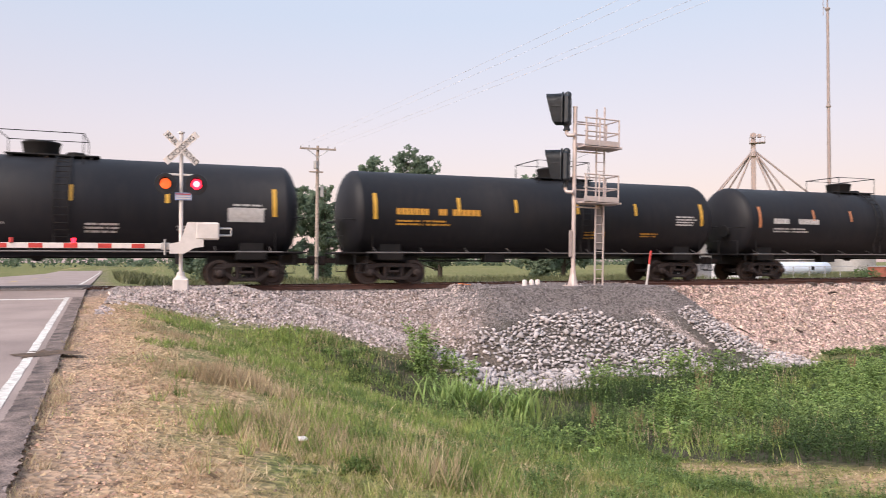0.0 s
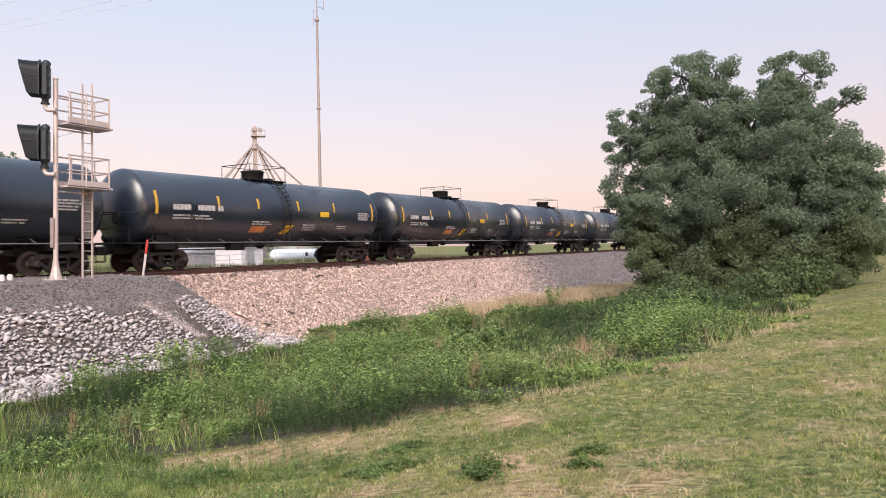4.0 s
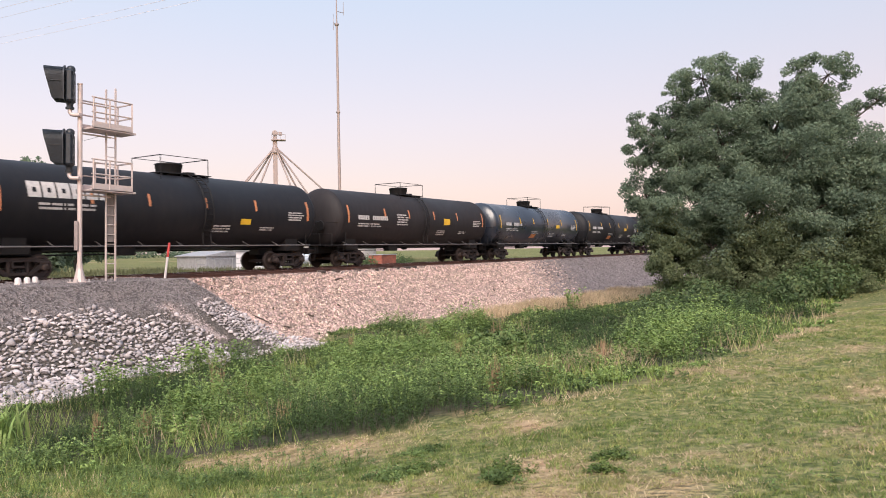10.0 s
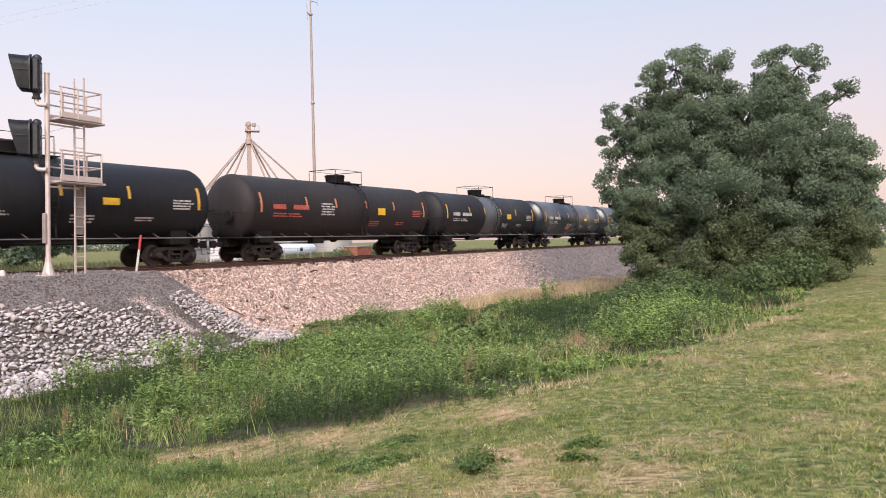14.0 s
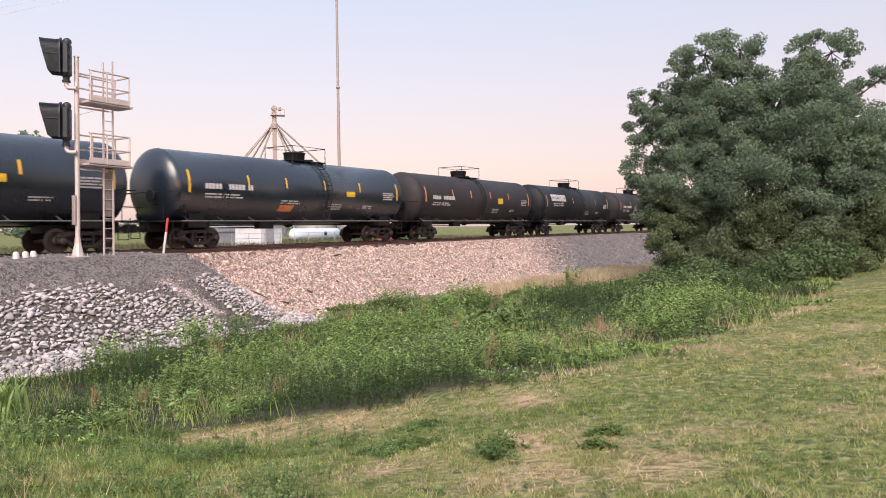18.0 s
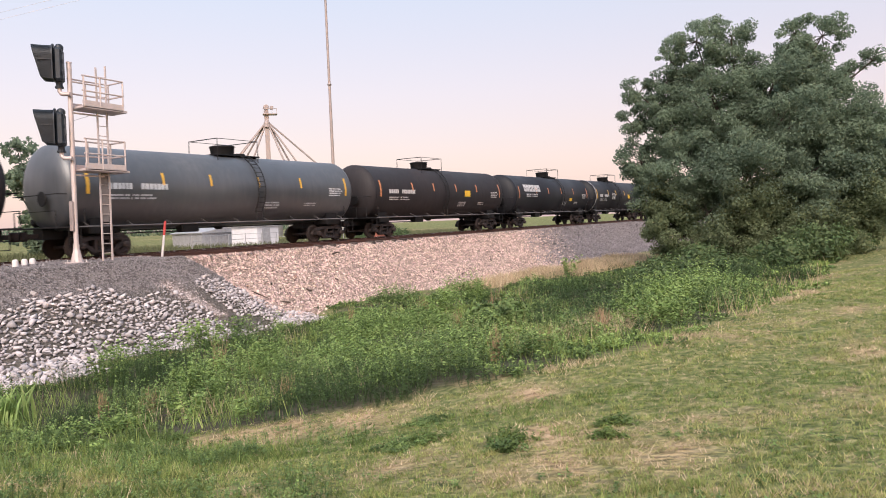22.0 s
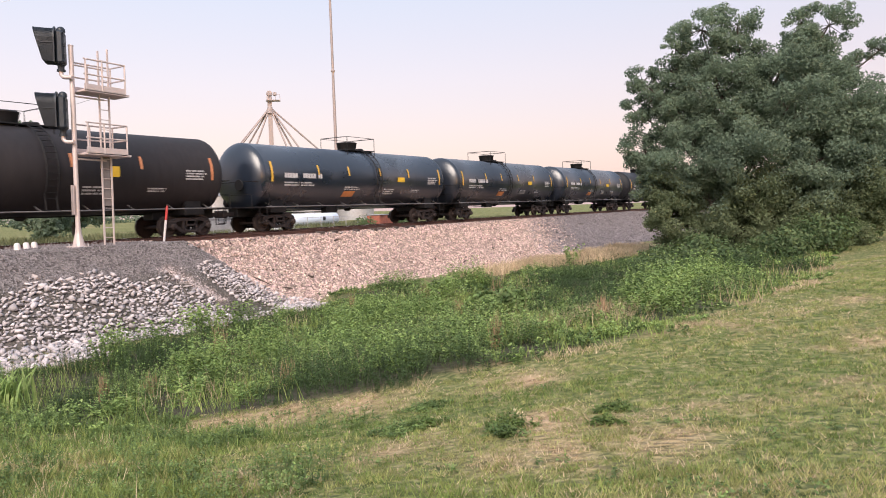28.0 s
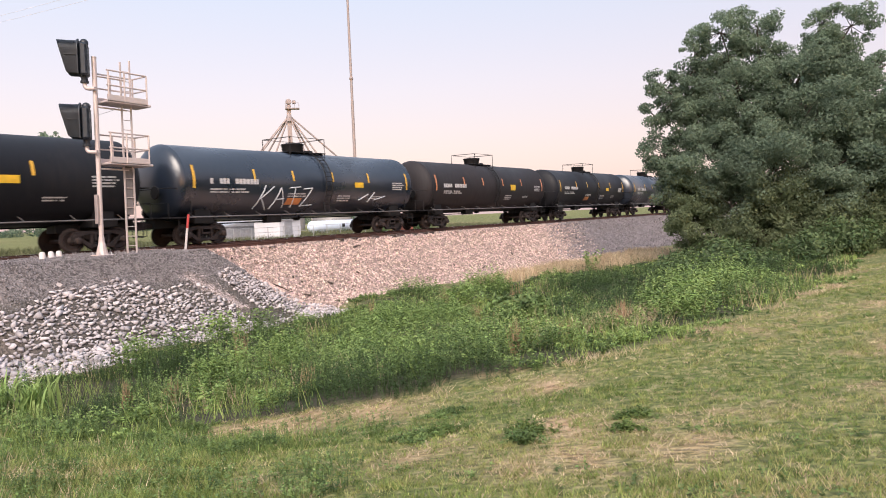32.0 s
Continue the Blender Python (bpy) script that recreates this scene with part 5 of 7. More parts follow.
L_TREE = leaf_mat("tree_leaf", (0.18, 0.25, 0.178), (0.245, 0.315, 0.215), 0.18, 0.5, 0.75, 0.52)
L_SKIRT = leaf_mat("understorey_leaf", (0.15, 0.20, 0.105), (0.22, 0.26, 0.14), 0.22, 0.5, 0.7, 0.5)
# dark weed green, deepened further to carry the shade within the masses
L_DARK = leaf_mat("dark_weed_leaf", (0.044, 0.080, 0.026), (0.078, 0.128, 0.043), 0.25, 2.2, through_light=0.16, vary=0.4)
L_SHRUB = leaf_mat("shrub_leaf", (0.085, 0.14, 0.055), (0.15, 0.205, 0.085))
L_WEED = leaf_mat("weed_leaf", (0.105, 0.18, 0.054), (0.195, 0.275, 0.09), 0.28, 2.2, through_light=0.16, vary=0.45)
L_BRIGHT = leaf_mat("bright_weed_leaf", (0.145, 0.245, 0.064), (0.245, 0.34, 0.105), 0.25, 2.2, through_light=0.16, vary=0.4)
L_PALE = leaf_mat("pale_leaf", (0.235, 0.36, 0.10), (0.36, 0.475, 0.165), 0.25, 0.9)
L_CLOVER = leaf_mat("clover_leaf", (0.11, 0.175, 0.046), (0.185, 0.25, 0.075), 0.3, 5.0)
L_GRASS = leaf_mat("grass_blade", (0.18, 0.255, 0.06), (0.29, 0.35, 0.105), 0.35, 5.0)
L_ROUGH = leaf_mat("rough_blade", (0.22, 0.32, 0.075), (0.36, 0.43, 0.14), 0.38, 3.0)
L_LAWN = leaf_mat("yellow_blade", (0.30, 0.315, 0.10), (0.44, 0.43, 0.175), 0.35, 5.0)
L_DRY = leaf_mat("dry_blade", (0.50, 0.385, 0.24), (0.68, 0.54, 0.36), 0.3)
L_MEADOW = leaf_mat("meadow_blade", (0.10, 0.115, 0.058), (0.17, 0.175, 0.085), 0.3, 0.4)
L_STALK = leaf_mat("dry_stalk", (0.40, 0.27, 0.155), (0.54, 0.38, 0.235), 0.3)
BARK = mat("bark", (0.07, 0.055, 0.045), 0.95, noise_scale=4, vary=0.35, bump=0.6)


def tree(name, label, m, height, spread, leaves, leaf, lobes, seed, trunk=0.3, skirt=0.0):
    """A tapered trunk with limbs to each lobe of the crown; each lobe is a heap of rounded leaf clumps on twigs, with gaps."""
    r = np.random.default_rng(seed)
    t = thing(name, label, "tree", m)
    bm = bmesh.new()
    top = np.array([0, 0, height * 0.45])
    rod(bm, (0, 0, -0.3), (0.1, 0, height * 0.2), trunk, 10, trunk * 0.8)
    rod(bm, (0.1, 0, height * 0.19), tuple(top), trunk * 0.8, 10, trunk * 0.5)
    cs, fs = [], []
    vol = sum(q[3] ** 2.1 for q in lobes)
    for cx, cy, cz, rad in lobes:
        airy = cz > 8.6 or (cx < -3.8 and cz > 7)
        per = int(leaves * rad ** 2.1 / vol * (0.62 if airy else 1.0))
        rod(bm, (0.1, 0, min(cz * 0.5, height * 0.4)), (cx, cy, cz), trunk * 0.35, 6, trunk * 0.08)
        nc = max(9, int(rad * rad * (13 if airy else 15)))
        d = r.normal(size=(nc, 3))
        d /= np.linalg.norm(d, axis=1)[:, None]
        off = d * rad * (0.25 + 0.72 * r.random((nc, 1)) ** 0.45)
        cl = np.array([cx, cy, cz]) + off
        size = (0.16 + 0.15 * rad) * r.uniform(0.55, 1.45, nc)
        for k in range(min(12, nc)):
            rod(bm, (cx, cy, cz), tuple(cl[k]), trunk * 0.06, 4, trunk * 0.02)
        w = size ** 2
        pick = r.choice(nc, per, p=w / w.sum())
        g = r.normal(size=(per, 3))
        g /= np.linalg.norm(g, axis=1)[:, None]
        shell = (0.35 + 0.75 * r.random((per, 1)) ** 0.6) * np.array([1.0, 1.0, 0.78])
        cs.append(cl[pick] + g * shell * size[pick][:, None])
        fs.append(0.35 * off[pick] / rad + 0.9 * g + np.array([0, 0, 0.25]))
    part("trunk", bm, BARK, t, "dark bark trunk and limbs")
    cs, fs = np.concatenate(cs), np.concatenate(fs)
    k = cs[:, 2] > 0.2
    cs, fs = cs[k], fs[k]
    low = cs[:, 2] < skirt + 0.8 * np.sin(cs[:, 0] * 1.3) + 0.5 * r.normal(size=len(cs))
    far_off = True
    part("crown", leaf_cloud("crown", cs[~low], leaf * r.uniform(0.55, 1.3, (~low).sum()), L_TREE, seed + 1, 0.5, None, fs[~low], 0.75, far_off), None, t, "dense dark green leaves in clumps")
    if low.any() and skirt:
        part("lower_crown", leaf_cloud("lower_crown", cs[low], leaf * 0.9 * r.uniform(0.55, 1.3, low.sum()), L_SKIRT, seed + 2, 0.55, None, fs[low], 0.75, far_off), None, t, "olive green leaves low on the tree")
    return t
rs = np.random.default_rng(5)


def tz(x, y):
    return float(land(x, y))


# crown lobes: sideways, deep, up, radius
BIG = [(-1.7, 0, 11.5, 1.45), (0.0, 0.6, 11.7, 1.2), (-3.0, 0, 10.8, 1.0), (-4.7, 0, 9.2, 1.05), (-5.1, 0.3, 7.7, 0.85), (-3.4, 0.4, 8.5, 1.4), (2.85, 0.2, 11.2, 1.1), (4.1, 0, 11.0, 1.2), (5.1, 0.2, 9.1, 1.1), (-0.8, 0, 8.5, 2.3), (2.6, -0.4, 7.8, 2.5), (4.6, 0, 6.7, 2.1), (-4.6, 0, 5.7, 1.35), (-3.8, -0.2, 4.2, 1.6), (-2.3, -0.5, 5.2, 2.3), (0.8, -1.0, 4.8, 2.6), (3.7, -0.8, 4.3, 2.4), (-2.6, -0.8, 1.8, 1.6), (-0.2, -1.4, 1.4, 1.8), (2.2, -1.4, 1.4, 1.9), (6.0, 0, 5.9, 1.8), (4.6, -1.2, 1.9, 1.8), (6.3, -0.8, 3.0, 1.5), (0.6, 0.5, 9.4, 1.3), (-2.0, 0.8, 9.6, 1.4), (3.6, 0.5, 9.6, 1.2), (6.2, 0, 9.6, 0.6), (-1.4, 0.2, 10.1, 1.3), (0.1, 0.3, 10.4, 1.0), (3.3, 0.1, 10.1, 1.15), (-4.2, 0.1, 8.3, 1.0), (-3.2, 0, 9.6, 0.95)]
BIG += [(-2.6, 0.3, 7.0, 1.7), (-0.6, 0.2, 6.6, 2.2), (-3.4, -0.6, 2.6, 1.5), (1.6, 0.2, 9.2, 1.5), (5.4, -0.6, 4.4, 1.7), (-4.4, 0.2, 4.9, 1.2), (-1.3, -1.1, 2.9, 1.6), (1.0, -1.3, 3.1, 1.7), (3.4, -1.3, 2.8, 1.6), (-3.2, 0.6, 3.4, 1.4)]
BIG = [(1.0 * a, b, 1.03 * c, d) for a, b, c, d in BIG]
tree("tree", "big dark green broadleaf tree at the edge of the mown field", pose(39.5, 7.0, tz(39.5, 7.0), 0, 0, -80.8), 12.6, 6, 420000, 0.074, BIG, 11, 0.35, 3.6)


def lobes_for(seed, h, w):
    r = random.Random(seed)
    out = [(0, 0, h * 0.62, w * 0.5)]
    for k in range(13):
        a = r.uniform(0, 6.28)
        q = r.uniform(0.25, 0.75)
        z = h * r.uniform(0.06, 0.92)
        f = 1.0 - 0.55 * abs(z / h - 0.45)
        out.append((math.cos(a) * w * q * f, math.sin(a) * w * q * f, z, w * r.uniform(0.2, 0.36)))
    return out


for i, (x, y, h, w, n) in enumerate(((49.5, 4.6, 12.6, 4.6, 60000), (60, 4.4, 11.5, 4.6, 36000), (73, 3.6, 11.0, 4.6, 20000), (90, 3.0, 11.0, 5.5, 16000), (112, 2.0, 12.0, 6.5, 14000))):
    tree("tree", "dark green broadleaf tree in the row along the field", pose(x, y, tz(x, y)), h, w, n, 0.11 + 0.03 * i, lobes_for(40 + i, h, w), 60 + i, 0.3)["group"] = "trees along the field"
for i, (x, y, h, w, n) in enumerate(((11, 72, 9.6, 3.6, 9000), (16.5, 78, 10.6, 4.2, 9000), (24.0, 76, 14.6, 5.4, 16000), (30.0, 78, 14.6, 5.4, 16000), (40.5, 74, 12.6, 4.6, 12000), (47, 79, 11.0, 4.6, 9000), (4.5, 84, 10.0, 4.5, 9000))):
    tree("tree", "green broadleaf tree across the railway", pose(x, y, -1.2), h, w, n, 0.24, lobes_for(80 + i, h, w), 90 + i, 0.3)["group"] = "trees across the railway"


rf = np.random.default_rng(88)
n = 16000
fx = rf.uniform(-220, 430, n)
fh = 5.0 + 1.6 * np.sin(fx * 0.11) + 1.2 * np.sin(fx * 0.37 + 1) + 0.8 * np.sin(fx * 0.9)
fp = np.stack([fx, 340 + rf.uniform(0, 14, n), -1.2 + np.maximum(fh, 2.5) * rf.random(n) ** 0.7], -1)
tagged(new("far_woods", leaf_cloud("far_woods", fp, rf.uniform(0.5, 1.1, n), L_TREE, 89, 0.6, None, None, 0.6, True)), "low dark line of distant woods beyond the fields", "woods", kind="stuff")


# bushes at the foot of the tree and along the ditch
def bush(x, y, w, h, n, leaf, seed, label):
    r = np.random.default_rng(seed)
    b = thing("bush", label, "bush", m=pose(x, y, tz(x, y)), group="bushes along the ditch" if y < 30 else "bushes across the railway")
    bm = bmesh.new()
    for k in range(9):
        a = r.uniform(0, 6.28)
        rod(bm, (0, 0, -0.05), (w * 0.6 * math.cos(a), w * 0.6 * math.sin(a), h * r.uniform(0.5, 0.95)), 0.014, 5, 0.004)
    part("stem", bm, BARK, b)
    nc = 60
    d = r.normal(size=(nc, 3))
    d /= np.linalg.norm(d, axis=1)[:, None]
    c = d * np.array([w, w, h * 0.55]) * r.uniform(0.5, 1.0, (nc, 1)) + [0, 0, h * 0.5]
    pick = r.integers(0, nc, n)
    g = r.normal(size=(n, 3))
    p = c[pick] + g * 0.13 * min(w, h)
    fc = d[pick] + 0.5 * g + np.array([0, 0, 0.5])
    fc, p = fc[p[:, 2] > 0.02], p[p[:, 2] > 0.02]
    part("foliage", leaf_cloud("foliage", p, leaf * r.uniform(0.6, 1.3, len(p)), L_SHRUB if x > 26 or y > 30 else L_WEED, seed + 1, 0.4, None, fc, 0.5), None, b)


BUSHES = [(17.0, 9.0, 0.9, 0.7, 3000), (27.0, 7.6, 1.3, 1.0, 3500), (30.0, 8.0, 1.5, 1.2, 3500), (33.0, 7.4, 1.6, 1.5, 4000), (30.5, 5.4, 1.1, 0.9, 3000), (34.0, 4.2, 1.3, 1.2, 3500), (36.5, 3.0, 1.5, 1.6, 3500), (40.0, 2.0, 1.5, 1.6, 3000), (34.5, 10.0, 1.4, 0.6, 2500), (37.5, 10.2, 1.4, 0.8, 3000)]
BUSHES += [(58.5, 46.5, 1.2, 1.4, 700), (65.5, 47.5, 1.3, 1.5, 700), (67.6, 48, 1.2, 1.2, 600)]
for i, (x, y, w, h, n) in enumerate(BUSHES):
    bush(x, y, w, h, n, 0.055 + 0.0012 * max(x, y), 200 + i, "leafy green weed bush growing in the ditch" if y < 30 else "low dark bush in the field across the railway")


def field_edge(x):
    """Where the mown grass meets the weeds."""
    return np.interp(x, [0, 2.5, 3.5, 4.5, 5.4, 6.6, 7.15, 8.0, 8.7, 10.2, 13.3, 16.4, 21.8, 33, 45, 120], [12, 9.6, 8.4, 7.6, 7.0, 6.0, 5.1, 4.6, 3.6, 2.8, 2.6, 2.0, 1.9, 2.4, 2.0, 0.5]) + 0.12 * np.sin(np.asarray(x) * 1.6)


def weed_mask(x, y):
    back = np.interp(x, [2, 4, 7, 9.5, 12, 15, 16, 19, 25, 27, 30, 36, 45], [19.6, 18.4, 16.2, 15.5, 16.0, 16.6, 16.4, 17.7, 17.6, 15.8, 14.8, 13.5, 12.5]) + 0.35 * np.sin(x * 1.9) + 0.5 * np.sin(x * 0.83 + 2) * (x > 16) + 0.25 * np.sin(x * 4.7)
    t = np.clip(((x - 5.72) * 0.93 - (y - 7.35) * 2.25) / 5.93, 0, 1)
    spot = np.hypot(x - 5.72 - 0.93 * t, y - 7.35 + 2.25 * t) < 0.58
    return ~spot & (y > field_edge(x)) & (y < back) & (x - road_x(y) > 5.6 + 0.7 * np.sin(y * 0.7) - 0.10 * np.clip(9 - y, 0, 4))


def low_far(x, y):
    """Weeds keep low near the ballast and far along the ditch."""
    return np.clip((y - field_edge(x)) / 1.2, 0.35, 1) * np.clip((toe(x) - y) / 3.0, 0.4, 1) * np.interp(x, [22, 30, 38], [1, 0.7, 0.55]) * np.clip((x - road_x(y) - 3.5) / 3.5, 0.45, 1)


# taller masses of weeds: x, y, reach, extra height, kind
MASS = [(8.7, 13.3, 0.8, 0.45, 0), (9.2, 12.3, 0.8, 0.45, 0), (9.4, 11.5, 0.7, 0.42, 0), (9.6, 13.6, 0.9, 0.45, 0), (10.4, 13.3, 0.9, 0.45, 0), (11.8, 13.3, 1.0, 0.5, 0), (8.5, 5.6, 0.55, 0.40, 1), (9.5, 4.9, 0.6, 0.34, 1), (9.4, 6.4, 0.8, 0.36, 1), (8.4, 6.6, 0.6, 0.44, 2), (8.1, 7.3, 0.55, 0.40, 0), (8.8, 8.0, 0.65, 0.42, 0), (9.2, 8.8, 0.6, 0.38, 0), (7.15, 7.0, 0.5, 0.42, 0), (7.35, 6.3, 0.55, 0.46, 0), (7.55, 5.65, 0.55, 0.46, 0), (7.9, 5.0, 0.45, 0.42, 0), (8.8, 8.2, 0.8, 0.35, 1), (8.6, 10.6, 0.6, 0.25, 2), (9.9, 10.8, 0.9, 0.35, 2), (12.8, 15.0, 0.7, 0.5, 1), (14.0, 15.2, 0.8, 0.45, 0), (22.8, 16.8, 1.0, 0.4, 1), (26.5, 16.2, 1.2, 0.3, 2), (15.6, 4.7, 1.3, 0.4, 1), (14.0, 4.2, 0.9, 0.35, 2), (20.5, 8.0, 1.6, 0.4, 0), (26, 9.5, 2.2, 0.45, 0), (31, 8.5, 2.2, 0.5, 1), (12.5, 7.6, 1.2, 0.25, 1), (24.4, 14.6, 1.0, 0.35, 2), (18, 13.5, 1.6, 0.2, 1), (17.0, 5.5, 1.3, 0.45, 0), (17.6, 4.0, 0.9, 0.55, 1), (19.0, 4.6, 1.2, 0.6, 2), (21.5, 5.4, 1.5, 0.6, 1), (24.5, 6.6, 1.7, 0.62, 1), (28, 6.0, 2.0, 0.6, 0), (26.5, 4.0, 1.4, 0.55, 0), (30, 9.0, 2.0, 0.6, 0), (9.6, 8.8, 0.8, 0.3, 1), (11.0, 9.6, 0.9, 0.3, 2), (13.6, 9.0, 1.1, 0.3, 1), (15.5, 11.5, 1.3, 0.3, 2)]
rm = random.Random(77)
strewn = []
for _ in range(60):
    mx, my = 4 + 30 * rm.random() ** 1.2, rm.uniform(3, 17)
    if weed_mask(mx, my):
        strewn.append((mx, my, rm.uniform(0.35, 0.7) + 0.02 * mx, rm.uniform(0.06, 0.28) * (1 if mx < 24 else 0.8), rm.choice((0, 1, 1, 2))))
MASS = strewn + MASS


def raised(x, y):
    """Extra height and the kind of the mass that a plant belongs to (-1: none)."""
    up, kd = np.zeros(len(x)), np.full(len(x), -1)
    for mx, my, mr, mh, mk in MASS:
        q = np.minimum(1.0, 1.8 * np.exp(-((x - mx) ** 2 + (y - my) ** 2) / (mr * mr)))
        up = np.maximum(up, mh * q)
        kd = np.where(q > 0.5, mk, kd)
    return up, kd


def plants(x, y, per, spread, seed):
    """Feet of the shoots of each plant, how far each stands out, and the plant's own random number."""
    r = np.random.default_rng(seed)
    n = len(x)
    a, q = r.uniform(0, 2 * np.pi, (n, per)), np.sqrt(r.random((n, per)))
    sp = np.broadcast_to(np.asarray(spread, float), (n,))[:, None]
    return (x[:, None] + np.cos(a) * q * sp).ravel(), (y[:, None] + np.sin(a) * q * sp).ravel(), a.ravel(), q.ravel(), np.repeat(r.random(n), per)


def shoots(name, label, x, y, az, out, h, per, length, width, material, seed, tip=None, tip_share=0.0, low=0.15, rise=(-15, 40), category="weeds"):
    """Upright leafy shoots: leaves stand out from each stem on all sides, shorter towards the top."""
    r = np.random.default_rng(seed)
    n = len(x)
    u = low + (1 - low) * r.random((n, per)) ** 0.75
    bend = (0.10 + 0.35 * out * r.random(n))[:, None] * h[:, None] * u ** 1.5
    p = np.stack([x[:, None] + np.cos(az)[:, None] * bend, y[:, None] + np.sin(az)[:, None] * bend, land(x, y)[:, None] + h[:, None] * u], -1)
    a = r.uniform(0, 2 * np.pi, (n, per))
    e = np.radians(r.uniform(rise[0], rise[1], (n, per)) + 22 * (u - 0.4))
    L = (np.asarray(length) * np.ones(n))[:, None] * (1.15 - 0.55 * u) * r.uniform(0.65, 1.25, (n, per))
    d = np.stack([np.cos(a) * np.cos(e), np.sin(a) * np.cos(e), np.sin(e)], -1)
    s = np.stack([-np.sin(a), np.cos(a), r.normal(size=(n, per)) * 0.5], -1)
    w = (np.asarray(width) * np.ones(n))[:, None, None] * r.uniform(0.75, 1.25, (n, per, 1))
    droop = np.zeros_like(d)
    droop[..., 2] = -0.22 * L
    mid = p + d * L[..., None] * 0.45
    v = np.stack([p, mid + s * w, p + d * L[..., None] + droop, mid - s * w], 2).reshape(-1, 4, 3)
    # top leaves take the paler tip material: bright, lit tops by colour
    toplit = ((u > 0.82) & (r.random((n, 1)) < tip_share)).ravel() if tip else np.zeros(n * per, bool)
    stem = np.stack([np.stack([x - 0.004, y, land(x, y)], -1), np.stack([x + 0.004, y, land(x, y)], -1), np.stack([x + np.cos(az) * bend.max(1), y + np.sin(az) * bend.max(1), land(x, y) + h], -1)], 1)
    quads = v[~toplit]
    verts = np.concatenate([quads.reshape(-1, 3), stem.reshape(-1, 3)])
    base = len(quads) * 4
    tri = np.concatenate([np.arange(base).reshape(-1, 4)[:, [0, 1, 2]], np.arange(base).reshape(-1, 4)[:, [0, 2, 3]], base + np.arange(3 * n).reshape(-1, 3)])
    tagged(new(name, soup(name, verts, tri, [material])), label, category, kind="stuff")
    if toplit.any():
        q = v[toplit].reshape(-1, 3)
        tagged(new("weed_tips", soup("weed_tips", q, np.arange(len(q)).reshape(-1, 4), [tip])), "pale leaves at the tips of the weeds, lit tops put into their colour", "weeds", kind="stuff")


def weed_height(x, y):
    return ((0.20 + 0.10 * wob(x, y, 1.9, 0.3) + 0.07 * wob(x, y, 0.7, 2.1)) * low_far(x, y) + 0.03 + raised(x, y)[0] * (1.15 + 0.45 * (y > 9.5)))


def weed_feet(n, x0, x1, seed):
    """Random places in the weeds between two distances along the line."""
    r = np.random.default_rng(seed)
    x, y = r.uniform(x0, x1, n), r.uniform(1.2, 19.0, n)
    k = weed_mask(x, y)
    return x[k], y[k], r


# leafy plants: fine-leaved dark shoots, broad-leaved plants, bright palmate ones, each in its own patches
WEED_KINDS = (
    (0, L_DARK, "dark_weeds", "dark green fine-leaved weeds massed in the ditch", 0.052, 0.0085, 19, 0.05, 21),
    (1, L_WEED, "weeds", "green leafy weeds filling the ditch", 0.090, 0.0125, 19, 0.7, 22),
    (2, L_BRIGHT, "bright_weeds", "bright yellow-green leafy weeds in the ditch", 0.115, 0.0165, 15, 0.7, 25),
)
for band, (x0, x1, dens, grow, cut) in enumerate(((2.5, 11, 7.0, 0.74, 1.15), (11, 19, 5.4, 0.90, 1.1), (19, 29, 4.0, 1.20, 1.0), (29, 46, 2.6, 1.65, 0.85))):
    fx, fy, r = weed_feet(int((x1 - x0) * 17.8 * dens), x0, x1, 400 + band)
    mood = wob(fx, fy, 0.75, 3.3) + 0.5 * wob(fx, fy, 2.1, 1.0) + 0.35 * r.normal(size=len(fx))
    kd = raised(fx, fy)[1]
    kd = np.where(kd >= 0, kd, np.digitize(mood, [-0.45, 0.75]))
    sparse = (wob(fx, fy, 1.3, 5.5) + 0.6 * wob(fx, fy, 3.1, 2.5) < -0.25) & (raised(fx, fy)[0] < 0.12)
    for kk, mt_, nm, lb, ln, wd, per, share, sd in WEED_KINDS:
        s_ = (kd == kk) & ~sparse
        sx, sy, az, out, own = plants(fx[s_], fy[s_], 15 if kk == 0 else 12, 0.25 * (1 + 0.18 * band), sd * 10 + band)
        hh = weed_height(sx, sy) * (0.5 + 0.85 * own) * (1.2 - 0.55 * out) * np.random.default_rng(sd + band).uniform(0.8, 1.2, len(sx)) * (1.0, 0.95, 1.05)[kk]
        shoots(nm, lb, sx, sy, az, out, np.maximum(hh, 0.07), max(6, int(per * cut)), ln * grow, wd * grow, mt_, sd * 7 + band, L_PALE, share)

# single taller broad-leaved plants that stand out of the mass: x, y, height
TALL = [(8.73, 11.3, 0.75), (8.95, 11.1, 0.6), (9.6, 14.6, 1.0), (9.1, 14.4, 0.85), (10.3, 14.5, 0.95), (11.4, 12.7, 0.75), (11.7, 12.3, 0.7), (12.3, 15.6, 1.0), (13.0, 15.9, 0.9), (13.7, 15.6, 0.95), (18.8, 11.6, 1.15), (18.5, 11.9, 0.95), (14.8, 4.9, 0.75), (15.5, 4.4, 0.8), (16.3, 4.2, 0.75), (17.2, 3.9, 0.8), (17.9, 4.6, 0.85), (33.0, 13.5, 1.3), (8.0, 9.9, 0.5), (7.2, 9.4, 0.4), (6.1, 18.5, 0.9), (6.35, 18.2, 0.75), (5.9, 17.7, 0.6), (6.5, 17.4, 0.6), (5.7, 16.9, 0.5), (6.9, 16.8, 0.6)]
